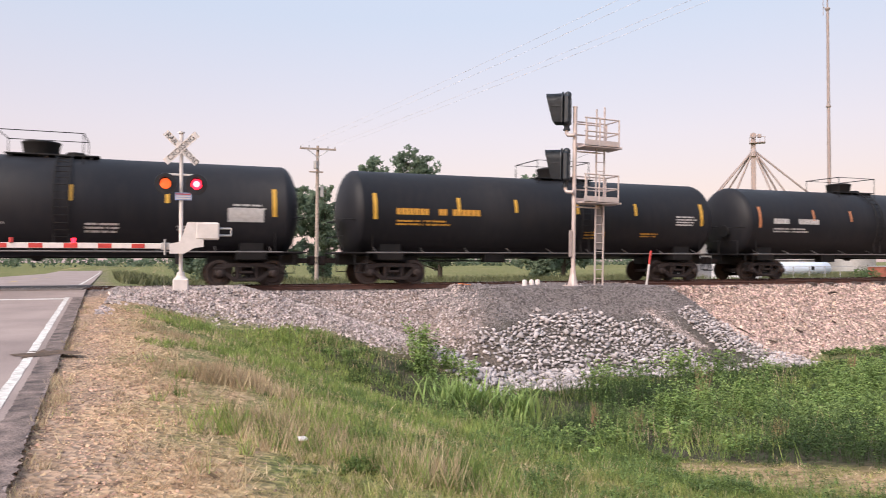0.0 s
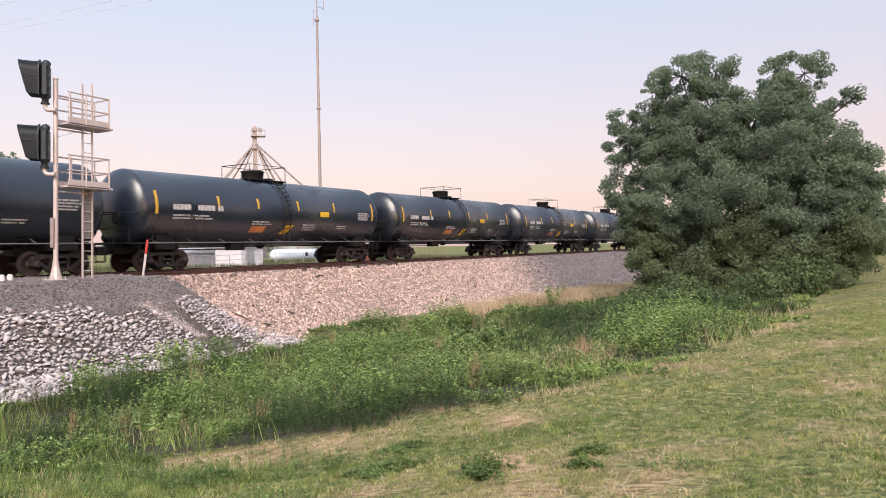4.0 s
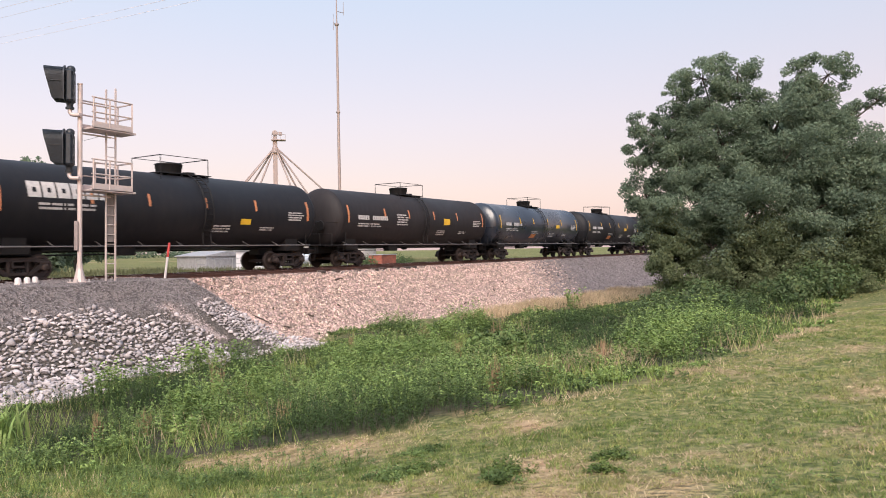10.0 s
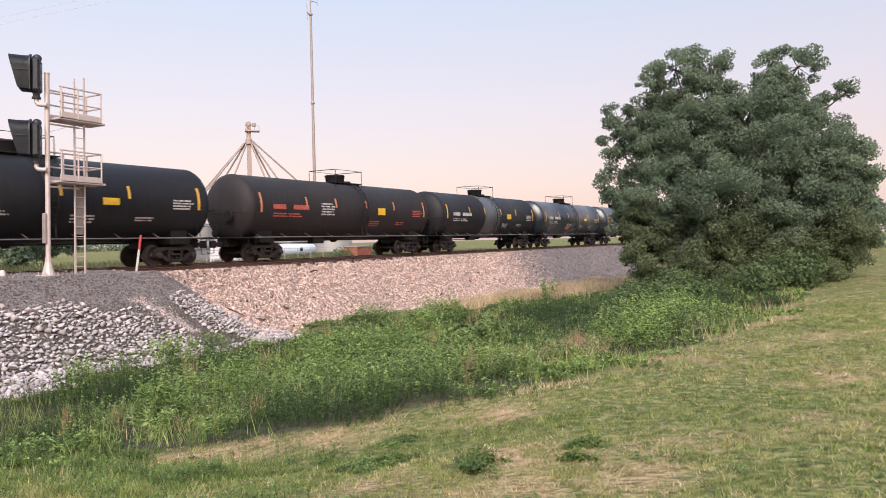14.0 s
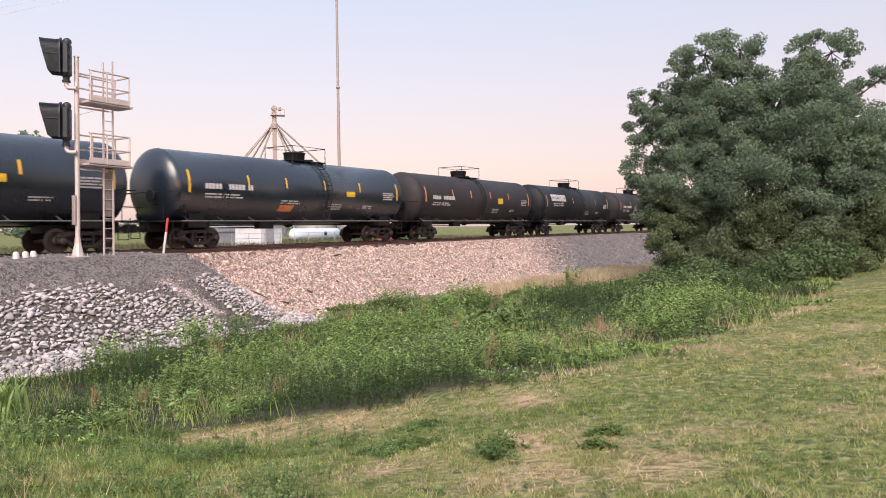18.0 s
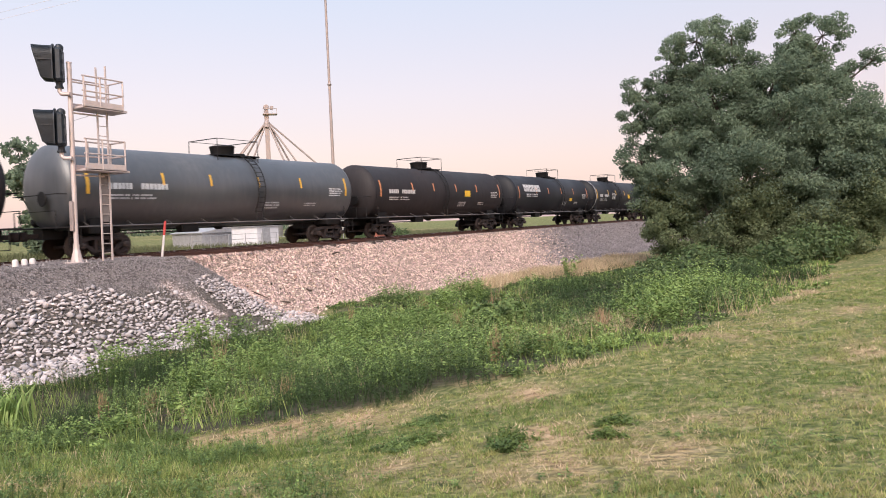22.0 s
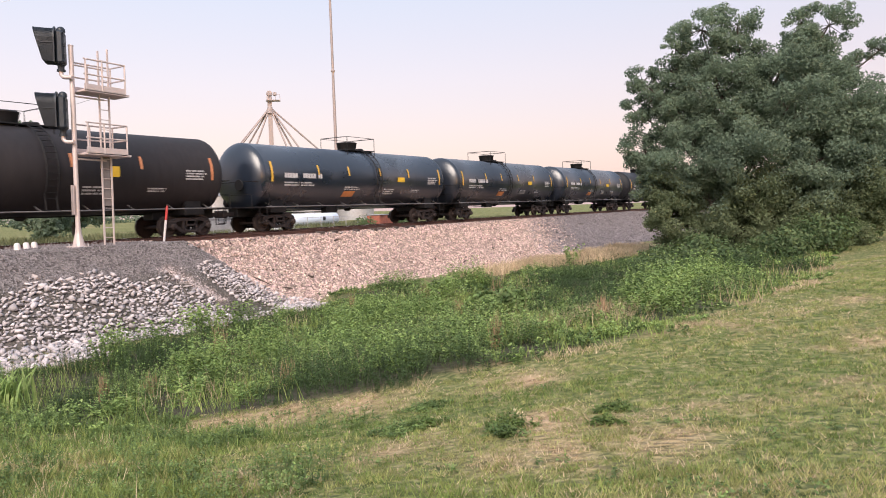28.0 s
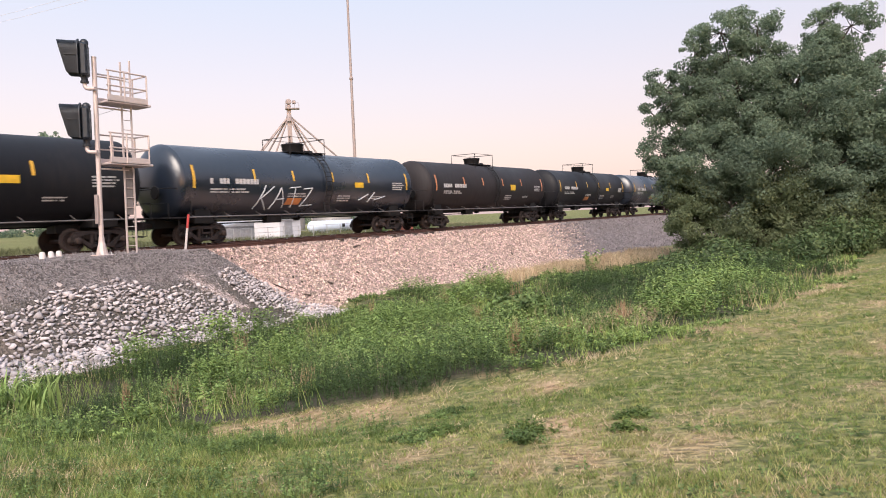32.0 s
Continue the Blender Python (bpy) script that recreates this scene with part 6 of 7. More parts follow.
for i, (x, y, hh) in enumerate(TALL):
    q = thing("leafy_plant", "tall bright green broad-leaved weed plant in the ditch", "plant", m=pose(0, 0, 0), group="tall weed plants")
    r = np.random.default_rng(700 + i)
    sx, sy, az, out, own = plants(np.full(1, x), np.full(1, y), 13, 0.22, 720 + i)
    far_ = 1 + 0.03 * max(0, math.hypot(x, y) - 12)
    stem_bm = bmesh.new()
    for a, b in zip(sx, sy):
        rod(stem_bm, (a, b, tz(a, b) - 0.03), (a, b, tz(a, b) + hh * 0.7), 0.006, 5, 0.003)
    part("stem", stem_bm, L_WEED, q)
    n0 = set(bpy.data.objects)
    shoots("foliage", "", sx, sy, az, out, hh * r.uniform(0.75, 1.05, len(sx)), 22, 0.115 * far_, 0.021 * far_, L_PALE if i % 3 else L_BRIGHT, 740 + i, low=0.25)
    for ob in set(bpy.data.objects) - n0:
        for key in ("label", "category", "kind"):
            if key in ob:
                del ob[key]
        ob.parent = q

# low leaves between the plants, and running out over the edge of the mown grass
m_ = 5200
wx, wy = 2.5 + 30 * rs.random(m_) ** 1.3, rs.uniform(1, 19, m_)
k = weed_mask(wx, wy - 0.35) & (wob(wx, wy, 1.7, 0.4) + 0.5 * rs.normal(size=m_) > -0.2)
wx, wy = wx[k], wy[k]
sx, sy, az, out, own = plants(wx, wy, 4, 0.16, 79)
# the dark leaf colour here stands in for shade in the gaps between plants
shoots("low_weeds", "low mat of weed leaves in the ditch", sx, sy, az, out, 0.05 + 0.08 * own, 7, 0.036 * (1 + 0.03 * sx), 0.008 * (1 + 0.03 * sx), L_DARK, 78)


def scatter(n, seed, near=0.3, far=45, a0=-25, a1=112, power=1.7):
    r = np.random.default_rng(seed)
    d = near + (far - near) * r.random(n) ** power
    a = np.radians(r.uniform(a0, a1, n))
    return d * np.sin(a), d * np.cos(a), r


# mown grass in tufts: dark, green, yellowing, and straw
def tufts(n, per, seed, power=1.8, a0=-25, far=45):
    """Blade feet gathered in small tufts."""
    x, y, r = scatter(n, seed, 0.3, far, a0, 112, power)
    s = 0.014 + 0.0020 * np.hypot(x, y)
    x2 = (x[:, None] + r.normal(size=(n, per)) * s[:, None]).ravel()
    y2 = (y[:, None] + r.normal(size=(n, per)) * s[:, None]).ravel()
    return x2, y2, np.repeat(r.random(n), per), r


px, py, tuft_r, r = tufts(125000, 8, 31, 1.5, 5, 30)
off = px - road_x(py)
dr = dry_at(px, py)
bare = wob(px, py, 4.1, 6.0) + 0.8 * wob(px, py, 9.7, 1.5) + 0.5 * wob(px, py, 1.3, 0.5)
k = (off > 0.9) & ~weed_mask(px, py) & (py < toe(px)) & (tuft_r > dr * (0.85 + 0.3 * wob(px, py, 13.0, 2.0))) & (bare > -0.95 + 0.3 * r.normal(size=len(px)))
px, py, tuft_r, bare = px[k], py[k], tuft_r[k], bare[k]
d = np.hypot(px, py)
clump = wob(px, py, 5.3, 1.1) + 0.6 * wob(px, py, 11.0, 4.0)
tall = 1 + 0.8 * sstep(0.3, 1.3, clump) + 0.6 * sstep(0.5, 1.2, wob(px, py, 1.1, 3.0)) * (py < 9)
lush = 1 + 0.8 * sstep(0.0, 0.9, wob(px, py, 0.6, 2.0) + 1.2 * (py - 0.8 * px)) * (d < 7)
hgt = r.uniform(0.014, 0.036, len(px)) * tall * lush * (0.55 + 1.1 * (tuft_r * 7.3 % 1.0))
shade = (tuft_r * 3.7 % 1.0) - 0.28 * np.exp(-((px - 5.8) ** 2 + (py - 3.4) ** 2) / 5.0) + 0.30 * wob(px, py, 0.8, 1.0) + 0.22 * wob(px, py, 2.7, 3.0)
sort = np.digitize(shade, [0.13, 0.42, 0.90])
for i, (mt_, nm, lb) in enumerate(((L_CLOVER, "dark_grass", "dark green clumps in the mown grass"), (L_GRASS, "grass", "short mown green grass"), (L_LAWN, "yellowing_grass", "yellowing tufts in the mown grass"), (L_DRY, "dry_tufts", "cut dry tufts in the mown grass"))):
    sel = sort == i
    tagged(new(nm, blades(nm, px[sel], py[sel], land(px[sel], py[sel]) - 0.01, hgt[sel] * (1.0, 1.1, 1.0, 0.75)[i], 0.0017 + 0.00048 * d[sel], 0.65, mt_, 32 + 100 * i)), lb, "grass", kind="stuff")
px, py, tuft_r, r = tufts(80000, 7, 33)
off = px - road_x(py)
k = (off > 0.9) & ~weed_mask(px, py) & (py < toe(px)) & (tuft_r < 0.10 + 0.75 * dry_at(px, py))
px, py = px[k], py[k]
d = np.hypot(px, py)
tagged(new("straw", blades("straw", px, py, land(px, py) - 0.005, r.uniform(0.02, 0.08, len(px)) * np.where((px < 3.0) & (r.random(len(px)) < 0.2), 1.6, 0.6), 0.0014 + 0.00045 * d, 1.4, L_DRY, 34)), "dry straw lying among the grass", "dry grass", kind="stuff")

# clover and broad-leaved clumps in the mown grass: single ones by place, the rest strewn
CLUMPS = [(5.4, 10.0, 0.5, 0.22), (5.1, 8.8, 0.5, 0.20), (4.85, 7.6, 0.5, 0.18), (4.75, 6.85, 0.45, 0.17), (4.6, 6.05, 0.42, 0.16), (4.6, 5.5, 0.38, 0.15), (5.05, 5.8, 0.35, 0.14), (5.55, 7.65, 0.45, 0.18), (5.7, 8.5, 0.5, 0.20), (5.0, 3.76, 0.30, 0.12), (5.3, 3.68, 0.26, 0.12), (5.15, 2.74, 0.24, 0.17), (4.88, 2.65, 0.2, 0.13), (5.4, 2.0, 0.16, 0.10), (5.95, 2.1, 0.2, 0.10), (6.3, 4.3, 0.3, 0.10), (1.0, 5.2, 0.2, 0.12), (1.4, 6.4, 0.3, 0.16)]
qx, qy, r = scatter(3600, 45, 2.6, 26, 5, 100, 1.5)
k = ~weed_mask(qx, qy) & (qx - road_x(qy) > 3.0) & (qy < 14) & (wob(qx, qy, 0.9, 1.2) + 0.5 * wob(qx, qy, 2.6, 0.2) > 0.15 - 0.9 * (qy > 0.9 * qx)) & (dry_at(qx, qy) < 0.45) & ((qy > 0.8 * qx) | (r.random(len(qx)) < 0.10))
sx, sy, az, out, own = plants(qx[k], qy[k], 7, 0.12, 47)
shoots("low_weeds", "low green broad-leaved clumps in the rough grass", sx, sy, az, out, 0.05 + 0.13 * own * (sy > 0.8 * sx), 8, 0.028 * (1 + 0.03 * sx), 0.006 * (1 + 0.03 * sx), L_WEED, 46, L_BRIGHT, 0.4)
for i, (x, y, rad_, hh) in enumerate(CLUMPS):
    r = np.random.default_rng(800 + i)
    q = thing("clover_clump", "rounded green clover clump in the cut grass", "plant", group="clover clumps")
    nn = int(190 * rad_ / 0.3)
    a, qq = r.uniform(0, 6.283, nn), np.sqrt(r.random(nn))
    lobe = 0.7 + 0.3 * np.sin(3 * a + i) + 0.2 * np.sin(7 * a + 2 * i)
    sx, sy = x + np.cos(a) * qq * rad_ * lobe, y + np.sin(a) * qq * rad_ * lobe
    n0 = set(bpy.data.objects)
    shoots("foliage", "", sx, sy, a, qq, hh * (1.1 - 0.8 * qq) * r.uniform(0.4, 1.2, nn), 9, 0.032, 0.008, L_CLOVER if i % 3 else L_WEED, 820 + i)
    for ob in set(bpy.data.objects) - n0:
        for key in ("label", "category", "kind"):
            if key in ob:
                del ob[key]
        ob.parent = q


# taller uncut grass in the foreground
px, py, tuft_r, r = tufts(9000, 10, 57, 1.0, 20, 6.5)
k = (np.abs(np.interp(px, [0.5, 2.0, 3.3, 4.0, 4.45, 5.0], [6.2, 5.0, 3.1, 1.7, 0.9, 0.2]) - 0.35 - py) < 0.30 + 0.3 * wob(px, py, 2.3, 1.0)) & (dry_at(px, py) < 0.5) & (px - road_x(py) > 2.2) & (px < 3.5 + 0.3 * r.normal(size=len(px)))
px, py = px[k], py[k]
tagged(new("tall_grass", blades("tall_grass", px, py, land(px, py) - 0.01, r.uniform(0.05, 0.15, len(px)), np.full(len(px), 0.0034), 0.5, L_GRASS, 58)), "taller uncut green grass in the mown field", "grass", kind="stuff")


# rough taller grass on the slope between road and ditch, in tufts
def slope_tufts(n, seed):
    x, y, r = scatter(n, seed, 0.6, 23, -14, 66, 1.05)
    s = 0.025 + 0.0026 * np.hypot(x, y)
    return (x[:, None] + r.normal(size=(n, 14)) * s[:, None]).ravel(), (y[:, None] + r.normal(size=(n, 14)) * s[:, None]).ravel(), np.repeat(r.random(n), 14), r


px, py, tr, r = slope_tufts(27000, 41)
off = px - road_x(py)
patchy = wob(px, py, 1.6, 0.7) + 0.6 * wob(px, py, 3.7, 2.2)
verge = (off > 0.28) & (off < 0.28 + 0.30 * tr) & (patchy > -0.3)
k = (((off > 1.15 + 0.9 * tr) & (patchy > -0.40 + 0.5 * (off < 2.4))) | verge) & (off < 5.2 + 2.2 * tr) & (py < bank_edge(px) + 0.3 * tr) & (py < toe(px)) & (py > field_edge(px) - 4.0 - 6 * (off < 4)) & (dry_at(px, py) < 0.6 + 0.6 * (off < 3.2)) & ((np.hypot(px, py) > 6.5 + tr) | (off < 3.0 + tr))
px, py, tr, off, patchy, verge = px[k], py[k], tr[k], off[k], patchy[k], verge[k]
stand = np.exp(-(((px - 0.55 - 0.12 * (9 - py)) / 0.55) ** 2 + ((py - 9.0) / 2.0) ** 2)) + 0.8 * np.exp(-(((px - 3.3) / 0.9) ** 2 + ((py - 18.3) / 0.8) ** 2)) + 0.8 * np.exp(-(((px - 1.6) / 0.5) ** 2 + ((py - 5.0) / 0.6) ** 2))
hgt = r.uniform(0.08, 0.26, len(px)) * np.interp(px * 0.75 + py * 0.45, [3.2, 5.5, 8.0], [0.9, 0.55, 0.85]) * (0.4 + 0.9 * (tr * 5.1 % 1.0)) * np.where(verge, 0.6, 1) * (1 + 0.7 * np.minimum(stand, 1))
tan_ = (tr * 9.7 % 1.0) < np.clip(0.80 - 0.22 * off + 0.45 * wob(px, py, 1.2, 5.0) + 0.8 * stand, 0.10, 0.95) + verge * 0.5
dark_ = ~tan_ & ((tr * 17.3 % 1.0) < 0.18 + 0.35 * wob(px, py, 1.0, 0.4))
for sel, mt_, nm, lb in ((~tan_ & ~dark_, L_ROUGH, "rough_grass", "rough uncut green grass on the roadside slope"), (dark_, L_CLOVER, "dark_grass", "dark green grass tufts on the roadside slope"), (tan_, L_DRY, "dry_tufts", "tan dry grass tufts along the road shoulder")):
    tagged(new(nm, blades(nm, px[sel], py[sel], land(px[sel], py[sel]) - 0.01, hgt[sel], 0.0016 + 0.00045 * np.hypot(px[sel], py[sel]), 0.45, mt_, 42)), lb, "grass", kind="stuff")

# tall blades and dry stems among the weeds
px, py = 3 + 44 * rs.random(60000) ** 1.3, rs.uniform(0, 20, 60000)
k = weed_mask(px, py) & (wob(px, py, 0.9, 5.0) + 0.5 * wob(px, py, 2.3, 1.0) + 0.3 * rs.normal(size=60000) > 0.0) & (raised(px, py)[0] < 0.25)
px, py = px[k], py[k]
tagged(new("tall_grass", blades("tall_grass", px, py, land(px, py), rs.uniform(0.18, 0.48, len(px)) * np.maximum(low_far(px, py), 0.6), 0.003 + 0.0004 * px, 0.4, L_ROUGH, 35)), "tall green grass among the weeds", "grass", kind="stuff")
px, py = 3 + 44 * rs.random(30000) ** 1.3, rs.uniform(0, 20, 30000)
k = weed_mask(px, py) & (wob(px, py, 0.9, 4.0) + 0.5 * wob(px, py, 2.9, 0.7) + 0.3 * rs.normal(size=30000) > 0.85)
px, py = px[k], py[k]
tagged(new("dry_stems", blades("dry_stems", px, py, land(px, py), rs.uniform(0.25, 0.62, len(px)), 0.003 + 0.0002 * px, 0.35, L_DRY, 36)), "pale dry stems among the weeds", "dry grass", kind="stuff")
# a patch of dry standing grass in the low weeds
px, py = 13.7 + 1.1 * rs.normal(size=1500), 4.95 + 0.45 * rs.normal(size=1500)
tagged(new("dry_patch", blades("dry_patch", px, py, land(px, py), rs.uniform(0.12, 0.42, 1500), np.full(1500, 0.006), 0.6, L_DRY, 39)), "patch of tan dry grass among the low weeds", "dry grass", kind="stuff")
# rough meadow across the railway
px, py = rs.uniform(-4, 110, 42000), 40 + 36 * rs.random(42000) ** 1.2
k = (px - road_x(py) > 1.5) & (wob(px, py, 0.5, 1.0) + 0.5 * wob(px, py, 1.7, 2.0) > -0.6)
px, py = px[k], py[k]
tagged(new("meadow_grass", blades("meadow_grass", px, py, land(px, py), rs.uniform(0.25, 0.8, len(px)), np.full(len(px), 0.06), 0.5, L_MEADOW, 40)), "rough olive meadow grass across the railway", "grass", kind="stuff")
# a fringe of low dry grass where the mower passes the weeds
px = 6.5 + 22 * rs.random(9000) ** 1.2
py = field_edge(px) + 0.12 + 0.25 * rs.normal(size=9000)
k = (wob(px, py, 1.9, 1.5) + 0.5 * wob(px, py, 5.0, 0.2) > 0.35)
px, py = px[k], py[k]
tagged(new("dry_fringe", blades("dry_fringe", px, py, land(px, py), rs.uniform(0.04, 0.12, len(px)), 0.0014 + 0.0003 * px, 0.8, L_DRY, 38)), "fringe of dry grass along the edge of the weeds", "dry grass", kind="stuff")
px, py = rs.uniform(27, 50, 40000), rs.uniform(12.0, 18.6, 40000)
k = (py < toe(px) + 0.2) & (py > np.interp(px, [27, 31, 37, 46], [17.4, 16.0, 14.0, 12.8])) & (wob(px, py, 0.9, 2.0) > -0.7) & (px > 28 + 2 * rs.random(40000)) & (py < 17.6)
px, py = px[k], py[k]
tagged(new("dry_strip", blades("dry_strip", px, py, land(px, py), rs.uniform(0.2, 0.55, len(px)), 0.016, 0.5, L_DRY, 37)), "strip of tall tan dry grass at the foot of the ballast", "dry grass", kind="stuff")
for i, (x, y, hh) in enumerate(((10.47, 12.45, 0.95), (10.6, 12.6, 0.8), (9.9, 5.4, 0.6), (19.3, 13.0, 0.85), (19.7, 10.6, 0.95), (10.9, 5.0, 0.4), (16.4, 10.0, 0.55), (12.3, 4.6, 0.45), (13.4, 4.9, 0.5), (14.2, 5.2, 0.5), (7.6, 10.9, 0.45), (7.2, 11.6, 0.5), (8.2, 8.2, 0.5), (17.6, 14.6, 0.7))):
    r2 = np.random.default_rng(300 + i)
    q = thing("dry_stalk_clump", "clump of upright tan dry weed stalks", "dry stalks", m=pose(x, y, tz(x, y)), group="dry stalk clumps")
    nn = 46
    part("tuft", blades("tuft", r2.normal(size=nn) * 0.055, r2.normal(size=nn) * 0.055, np.zeros(nn), r2.uniform(0.45, 1.0, nn) * hh * 1.15, np.full(nn, 0.007 + 0.0004 * math.hypot(x, y)), 0.16, L_STALK, 310 + i), None, q)


# ---------- stones ----------
def stone_forms(count, seed):
    """Angular stones: a cube's and an octahedron's corners pulled about."""
    r = np.random.default_rng(seed)
    out = []
    for _ in range(count):
        bm = bmesh.new()
        for _k in range(9):
            q = Vector(r.normal(size=3)).normalized() * r.uniform(0.85, 1.15)
            bm.verts.new((max(-0.8, min(0.8, q.x)), max(-0.8, min(0.8, q.y)), max(-0.8, min(0.8, q.z))))
        hull = bmesh.ops.convex_hull(bm, input=bm.verts[:])
        bmesh.ops.delete(bm, geom=[v for v in set(hull["geom_interior"] + hull["geom_unused"]) if isinstance(v, bmesh.types.BMVert)], context="VERTS")
        for v in bm.verts:
            v.co = Vector((v.co.x * 1.3, v.co.y * 0.92, v.co.z * 0.72))
        out.append(bm)
    return out


def pebbles(name, px, py, size, material, seed, parent=None, sink=0.3):
    """Many small stones in one mesh: uneven pyramids half sunk in the ground."""
    r = np.random.default_rng(seed)
    n = len(px)
    base = np.array([(1, 0, -0.5), (-1, 0, -0.5), (0, 1, -0.5), (0, -1, -0.5), (0, 0, 0.9)], float)
    v = base[None] * r.uniform(0.6, 1.25, (n, 5, 1)) + r.normal(size=(n, 5, 3)) * np.array([0.25, 0.25, 0.12])
    a = r.uniform(0, 2 * np.pi, n)
    t1, t2 = r.normal(size=n) * 0.5, r.normal(size=n) * 0.5
    cx, sx, z0 = np.cos(a), np.sin(a), np.zeros(n)
    rot = np.stack([cx, -sx, t1, sx, cx, t2, -t1, -t2, z0 + 1], -1).reshape(n, 3, 3)
    v = np.einsum("nij,nkj->nki", rot, v) * np.asarray(size)[:, None, None]
    pz = land(px, py) + np.asarray(size) * (0.5 - sink)
    v += np.stack([px, py, pz], -1)[:, None]
    f = np.array([(0, 2, 4), (2, 1, 4), (1, 3, 4), (3, 0, 4)])
    faces = (np.arange(n)[:, None, None] * 5 + f[None]).reshape(-1, 3)
    return soup(name, v.reshape(-1, 3), faces, [material])


S_PALE = mat("ballast_pale", (0.50, 0.365, 0.315), 0.9, noise_scale=2, vary=0.2, fine=25, island=True, random_tint=0.55)
S_GREY = mat("ballast_grey", (0.20, 0.172, 0.175), 0.9, noise_scale=2, vary=0.2, fine=25, island=True, random_tint=0.45)
S_PINK = mat("ballast_pink", (0.40, 0.335, 0.32), 0.9, noise_scale=2, vary=0.2, fine=25, island=True, random_tint=0.5)
S_TAN = mat("shoulder_stone", (0.46, 0.31, 0.21), 0.9, noise_scale=2, vary=0.2, fine=25, island=True, random_tint=0.45)
S_DARK = mat("gravel_dark", (0.205, 0.182, 0.184), 0.9, noise_scale=2, vary=0.2, fine=25, island=True, random_tint=0.5)
S_RIP = mat("riprap_stone", (0.44, 0.395, 0.40), 0.85, noise_scale=3, vary=0.2, fine=18, bump=0.4, random_tint=0.35)
S_RIP2 = mat("riprap_stone_joined", (0.44, 0.395, 0.40), 0.85, noise_scale=3, vary=0.2, fine=18, bump=0.4, island=True, random_tint=0.35)
n = 105000
px = -1.6 + 82 * rs.random(n) ** 1.4
py = rs.uniform(16.8, 25.4, n)
g_ = gravel_at(px, py) > rs.random(n)
mound = (px > 8.3 + 0.5 * rs.random(n) + 0.25 * (py - 19)) & (px < 17.2 + 0.3 * (22 - py)) & (py < 25.3)
pale = g_ & ~mound & (px > 16) & (px < 39 + 9 * rs.random(n) + 1.6 * (py - 18))
g_ &= ~((px > 7.5) & (px < 18.5) & (py < 19.3) & (py < 18.6 + 0.3 * (18.5 - px)))
pale &= g_
pink = g_ & ~mound & (px < 11)
grey = g_ & ~mound & ~pale & ~pink
ballast = tagged(new("ballast", pebbles("ballast", px[pale], py[pale], rs.uniform(0.028, 0.068, pale.sum()), S_PALE, 51)), "pale pinkish crushed-stone ballast on the bank", "ballast", kind="stuff")
tagged(new("ballast", pebbles("ballast", px[grey], py[grey], rs.uniform(0.03, 0.08, grey.sum()), S_GREY, 52)), "grey crushed-stone ballast on the bank", "ballast", kind="stuff")
tagged(new("ballast", pebbles("ballast", px[pink], py[pink], rs.uniform(0.022, 0.055, pink.sum()), S_PINK, 56)), "pinkish grey crushed stone beside the crossing", "ballast", kind="stuff")
n = 26000
px, py = 18.0 - 9.6 * rs.random(n) ** 1.2, rs.uniform(19.5, 25.3, n)
k = (np.abs(px - 15.15 - (20.3 - py) * 0.40) > 0.30 * rs.random(n) ** 0.5) | (py > 20.4)
px, py = px[k], py[k]
n = len(px)
tagged(new("fine_gravel", pebbles("fine_gravel", px, py, rs.uniform(0.011, 0.026, n), S_DARK, 53)), "dark fine gravel on the signal mound", "gravel", kind="stuff")
n = 1300
py = rs.uniform(18.6, 20.35, n)
px = 15.15 + (20.3 - py) * 0.40 + rs.normal(size=n) * (0.10 + 0.09 * (py - 18.6)) - 0.08 * np.sin(py * 2.3)
tagged(new("washed_gravel", pebbles("washed_gravel", px, py, rs.uniform(0.012, 0.030, n), S_PINK, 57)), "pale tan gravel washed down a narrow runnel", "gravel", kind="stuff")
n = 22000
px, py = rs.uniform(-10, 70, n), rs.uniform(TRACK - 2.2, TRACK + 2.4, n)
k = ~((px > -11.6) & (px < -2.3))
px, py = px[k], py[k]
tagged(new("track_ballast", pebbles("track_ballast", px, py, rs.uniform(0.03, 0.06, len(px)), S_GREY, 54)), "grey ballast between the ties", "ballast", kind="stuff")
n = 14000
py = 1 + 21 * rs.random(n) ** 1.4
px = road_x(py) + 0.28 + np.abs(rs.normal(size=n)) * 0.75
tagged(new("shoulder_gravel", pebbles("shoulder_gravel", px, py, rs.uniform(0.004, 0.017, n), S_TAN, 55)), "loose tan gravel on the road shoulder", "gravel", kind="stuff")

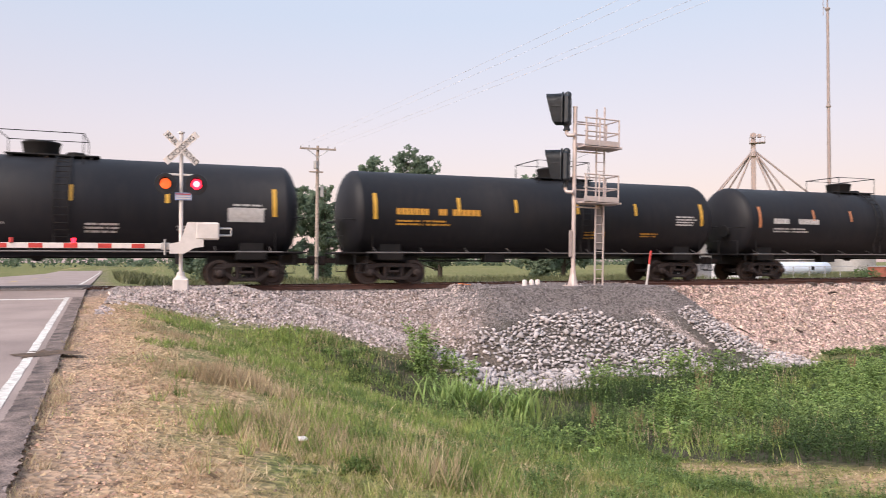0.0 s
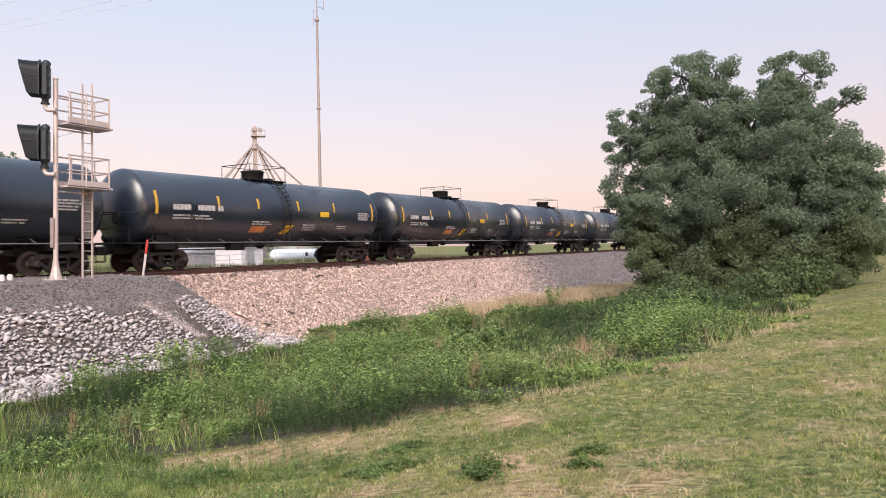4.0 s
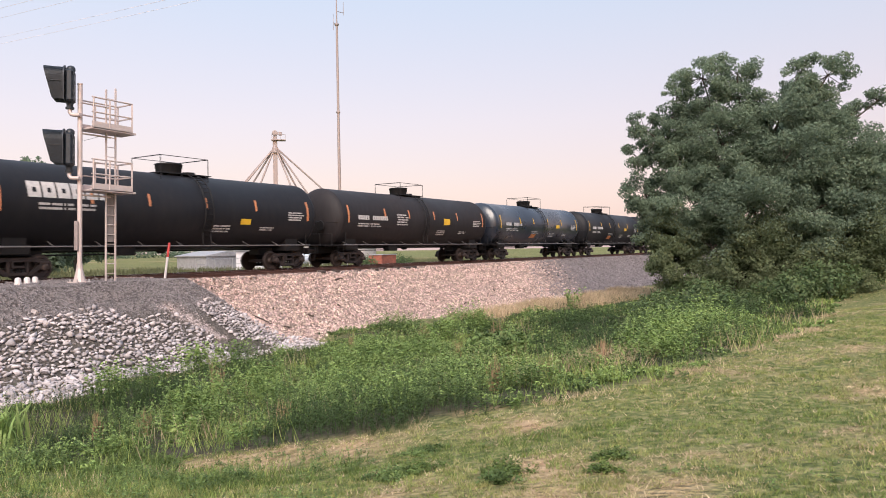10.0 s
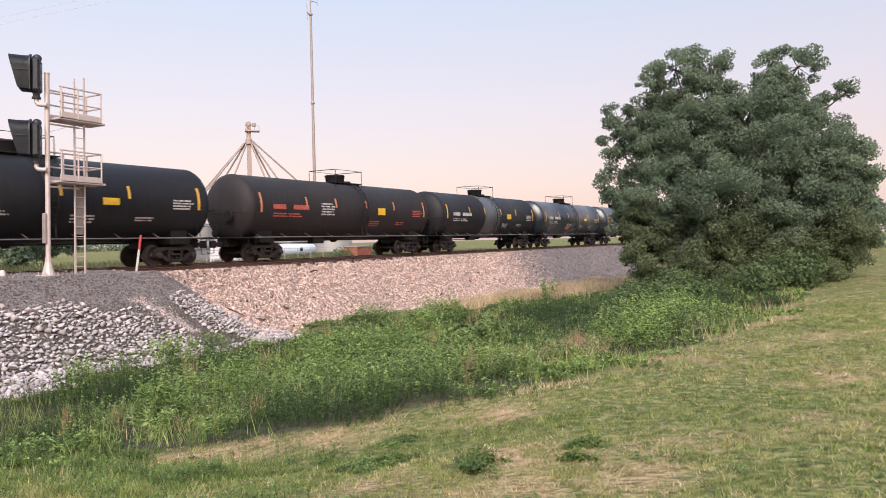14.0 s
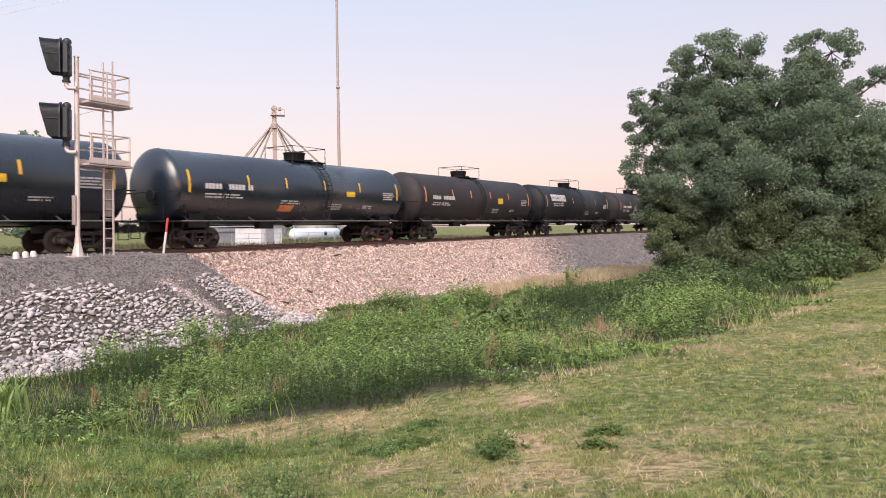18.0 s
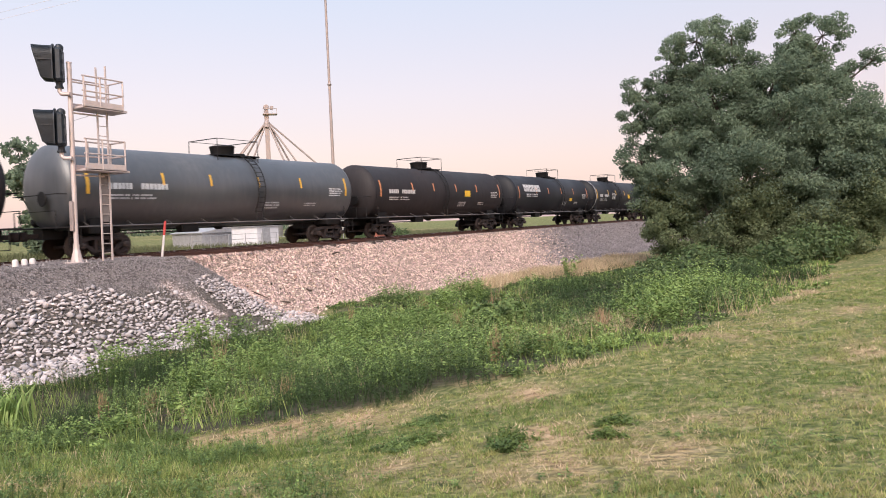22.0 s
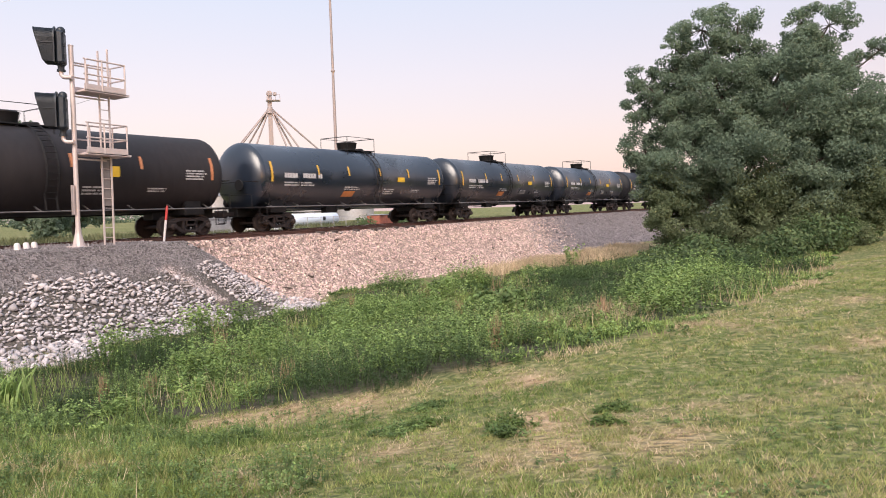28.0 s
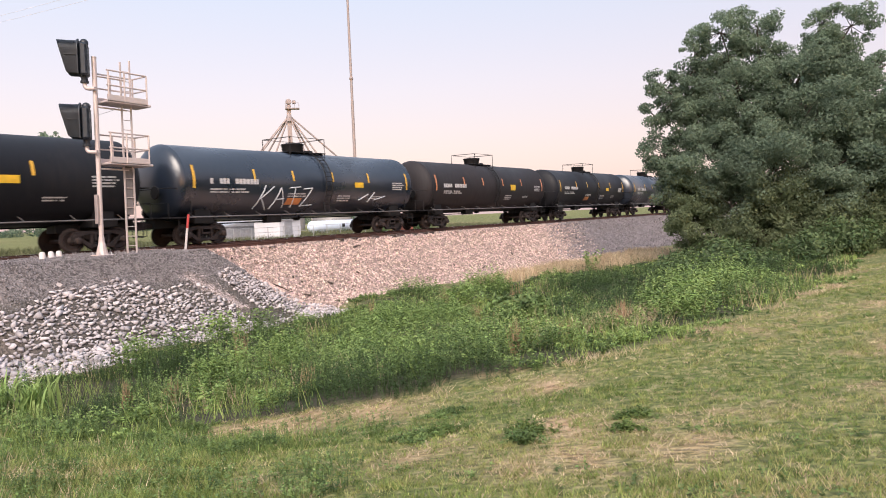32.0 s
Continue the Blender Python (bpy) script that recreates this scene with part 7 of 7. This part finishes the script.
# riprap on the front of the signal mound
rip = thing("riprap", "heap of pale angular riprap stones on the mound", "riprap", kind="structure")
forms = stone_forms(10, 71)
form_me = [mesh_of("stone", b, S_RIP) for b in forms]
cnt = 0
joined_v, joined_f = [], []
rr = random.Random(9)
grid = {}
for _ in range(42000):
    x, y = rr.uniform(6.6, 19.4), rr.uniform(15.9, 21.2)
    if y > 19.85 + 0.22 * math.sin(x * 1.1 + 1) + 0.18 * math.sin(x * 3.1) + 0.35 * rr.random() ** 2 - 0.12 * max(0, 9.5 - x):
        continue
    if -0.25 < x - 15.15 - (20.3 - y) * 0.40 < 0.85 - 0.15 * (20.3 - y) and y > 17.6:
        continue
    if x > 17.0 and y > 20.7 - 0.9 * (x - 17.0):
        continue
    if y < 17.1 and x > 10.2:
        continue
    thin = wob(x, y, 1.1, 2.0) + 0.6 * wob(x, y, 0.6, 4.0) + (0.5 if x < 9.5 else 0.0) + max(0, y - 19.5) * 0.6
    if thin > 0.75 and rr.random() < min(0.93, thin * 1.0):
        continue
    s = rr.choice((0.06, 0.07, 0.08, 0.09, 0.105, 0.12, 0.14)) * rr.uniform(0.85, 1.15) * (1.0 if x < 16.4 else 0.75)
    cell = (int(x / 0.3), int(y / 0.3))
    if any((x - u) ** 2 + (y - v) ** 2 < (0.60 * (s + q)) ** 2 for i in (-1, 0, 1) for j in (-1, 0, 1) for u, v, q in grid.get((cell[0] + i, cell[1] + j), ())):
        continue
    grid.setdefault(cell, []).append((x, y, s))
    mt = pose(x, y, tz(x, y) + s * rr.uniform(0.10, 0.45), 25 + rr.uniform(-35, 35), rr.uniform(-30, 30), rr.uniform(0, 360)) @ Matrix.Diagonal((s, s, s * rr.uniform(0.8, 1.1), 1))
    if cnt % 5 == 0 and cnt < 1500:
        part("stone", form_me[cnt // 5 % 10], None, rip, m=mt)
    else:
        me = form_me[rr.randrange(10)]
        base = sum(len(a) for a in joined_v)
        joined_v.append(np.array([mt @ v.co for v in me.vertices]))
        joined_f.append(np.array([p.vertices[:] for p in me.polygons]) + base)
    cnt += 1
rest = part("stone_fill", soup("stone_fill", np.concatenate(joined_v), np.concatenate(joined_f), [S_RIP2]), None, rip, "smaller riprap stones between the large ones")
rest["kind"] = "stuff"
# a spare rail laid beside the track and old tie ends under it
spare = thing("spare_rail", "rusty dark spare rail lying beside the track", "rail", m=pose(0, 24.95, tz(27, 24.95) + 0.20))
bm = bmesh.new()
prism(bm, RAIL, -36.0, -12.5)
bmesh.ops.rotate(bm, verts=bm.verts, cent=(0, 0, 0), matrix=Euler((0, 0, math.pi / 2)).to_matrix())
bmesh.ops.recalc_face_normals(bm, faces=bm.faces)
xs_ = [v.co.x for v in bm.verts]
if min(xs_) < 0:
    bmesh.ops.rotate(bm, verts=bm.verts, cent=(0, 0, 0), matrix=Euler((0, 0, math.pi)).to_matrix())
part("rail", bm, M["rail"], spare)
for i, x in enumerate((27.5, 28.6, 30.4, 31.8, 32.6, 34.0, 34.9, 35.6)):
    tie_end = thing("old_tie", "dark weathered tie end sticking out of the ballast", "railway tie", m=pose(x, 24.75 + 0.05 * (i % 3), tz(x, 24.75) + 0.02, 4, 0, 3 * (i % 4) - 4), group="old ties")
    part("timber", box(bmesh.new(), -0.12, 0.12, -0.28, 0.4, -0.10, 0.09, 0.015), M["tie"], tie_end)
# old ties and branches lying on the bank
DARKWOOD = mat("dead_wood", (0.07, 0.05, 0.04), 0.95, noise_scale=5, vary=0.3, bump=0.5)
for i, (x, y, ln, a) in enumerate(((27.6, 23.6, 1.3, 20), (22.2, 20.6, 0.8, 60), (20.0, 19.8, 0.7, 70), (18.9, 20.2, 1.2, -40), (31.5, 20.4, 0.6, 25), (33.5, 19.8, 0.6, 10), (38.5, 20.8, 1.4, 30), (41, 21.5, 1.0, 20), (24.5, 21.0, 0.5, 45))):
    b = thing("dead_branch", "dark dead branch lying on the ballast slope", "branch", m=pose(x, y, tz(x, y) + 0.05, 0, -math.degrees(math.atan2(tz(x + 0.3, y) - tz(x - 0.3, y), 0.6)), a), group="branches on the ballast")
    bm = bmesh.new()
    rod(bm, (-ln / 2, 0, 0), (0.05 * ln, 0.07, 0.03), 0.035, 6, 0.03)
    rod(bm, (0.05 * ln, 0.07, 0.03), (ln / 2, -0.02, 0), 0.03, 6, 0.012)
    rod(bm, (0, 0.05, 0.02), (0.2 * ln, 0.25 * ln, 0.05), 0.015, 5, 0.006)
    part("stem", bm, DARKWOOD, b)
# a clump of broad-bladed reed grass in the ditch
def reed(x, y, n, h, seed):
    r = np.random.default_rng(seed)
    q = thing("reed_clump", "clump of tall pale green broad-bladed grass in the ditch", "grass clump", m=pose(x, y, tz(x, y)), group="reed clumps")
    v, f = [], []
    for _ in range(n):
        a, l = r.uniform(0, 6.28), h * r.uniform(0.6, 1.1)
        bx, by, lean = r.normal() * 0.22, r.normal() * 0.22, r.uniform(0.15, 0.6)
        sx, sy = -math.sin(a) * 0.024, math.cos(a) * 0.024
        for s, wd in ((0, 0.6), (0.35, 1.0), (0.7, 0.8), (1.0, 0.1)):
            o = lean * l * s * s
            z = l * (s - 0.35 * lean * s ** 3)
            v += [(bx + math.cos(a) * o - sx * wd, by + math.sin(a) * o - sy * wd, z), (bx + math.cos(a) * o + sx * wd, by + math.sin(a) * o + sy * wd, z)]
        b = len(v) - 8
        f += [(b + i, b + i + 1, b + i + 3, b + i + 2) for i in (0, 2, 4)]
    part("blade_tuft", soup("blade_tuft", np.array(v), np.array(f), [L_PALE]), None, q)


for i, (x, y, n, h) in enumerate(((5.75, 13.5, 110, 0.95), (5.5, 14.3, 90, 0.9), (6.3, 13.0, 80, 0.75), (5.1, 13.8, 60, 0.7))):
    reed(x, y, n, h, 500 + i)
scrap = thing("paper_scrap", "crumpled white paper scrap lying in the grass", "litter", m=pose(0.66, 5.74, tz(0.66, 5.74) + 0.11, 20, 10, 30))
bm = bmesh.new()
bmesh.ops.create_icosphere(bm, subdivisions=2, radius=0.035)
rq = random.Random(4)
for v in bm.verts:
    v.co = Vector((v.co.x * 1.3, v.co.y, v.co.z * 0.5)) * rq.uniform(0.6, 1.25)
part("sheet", bm, M["white"], scrap)
motions()
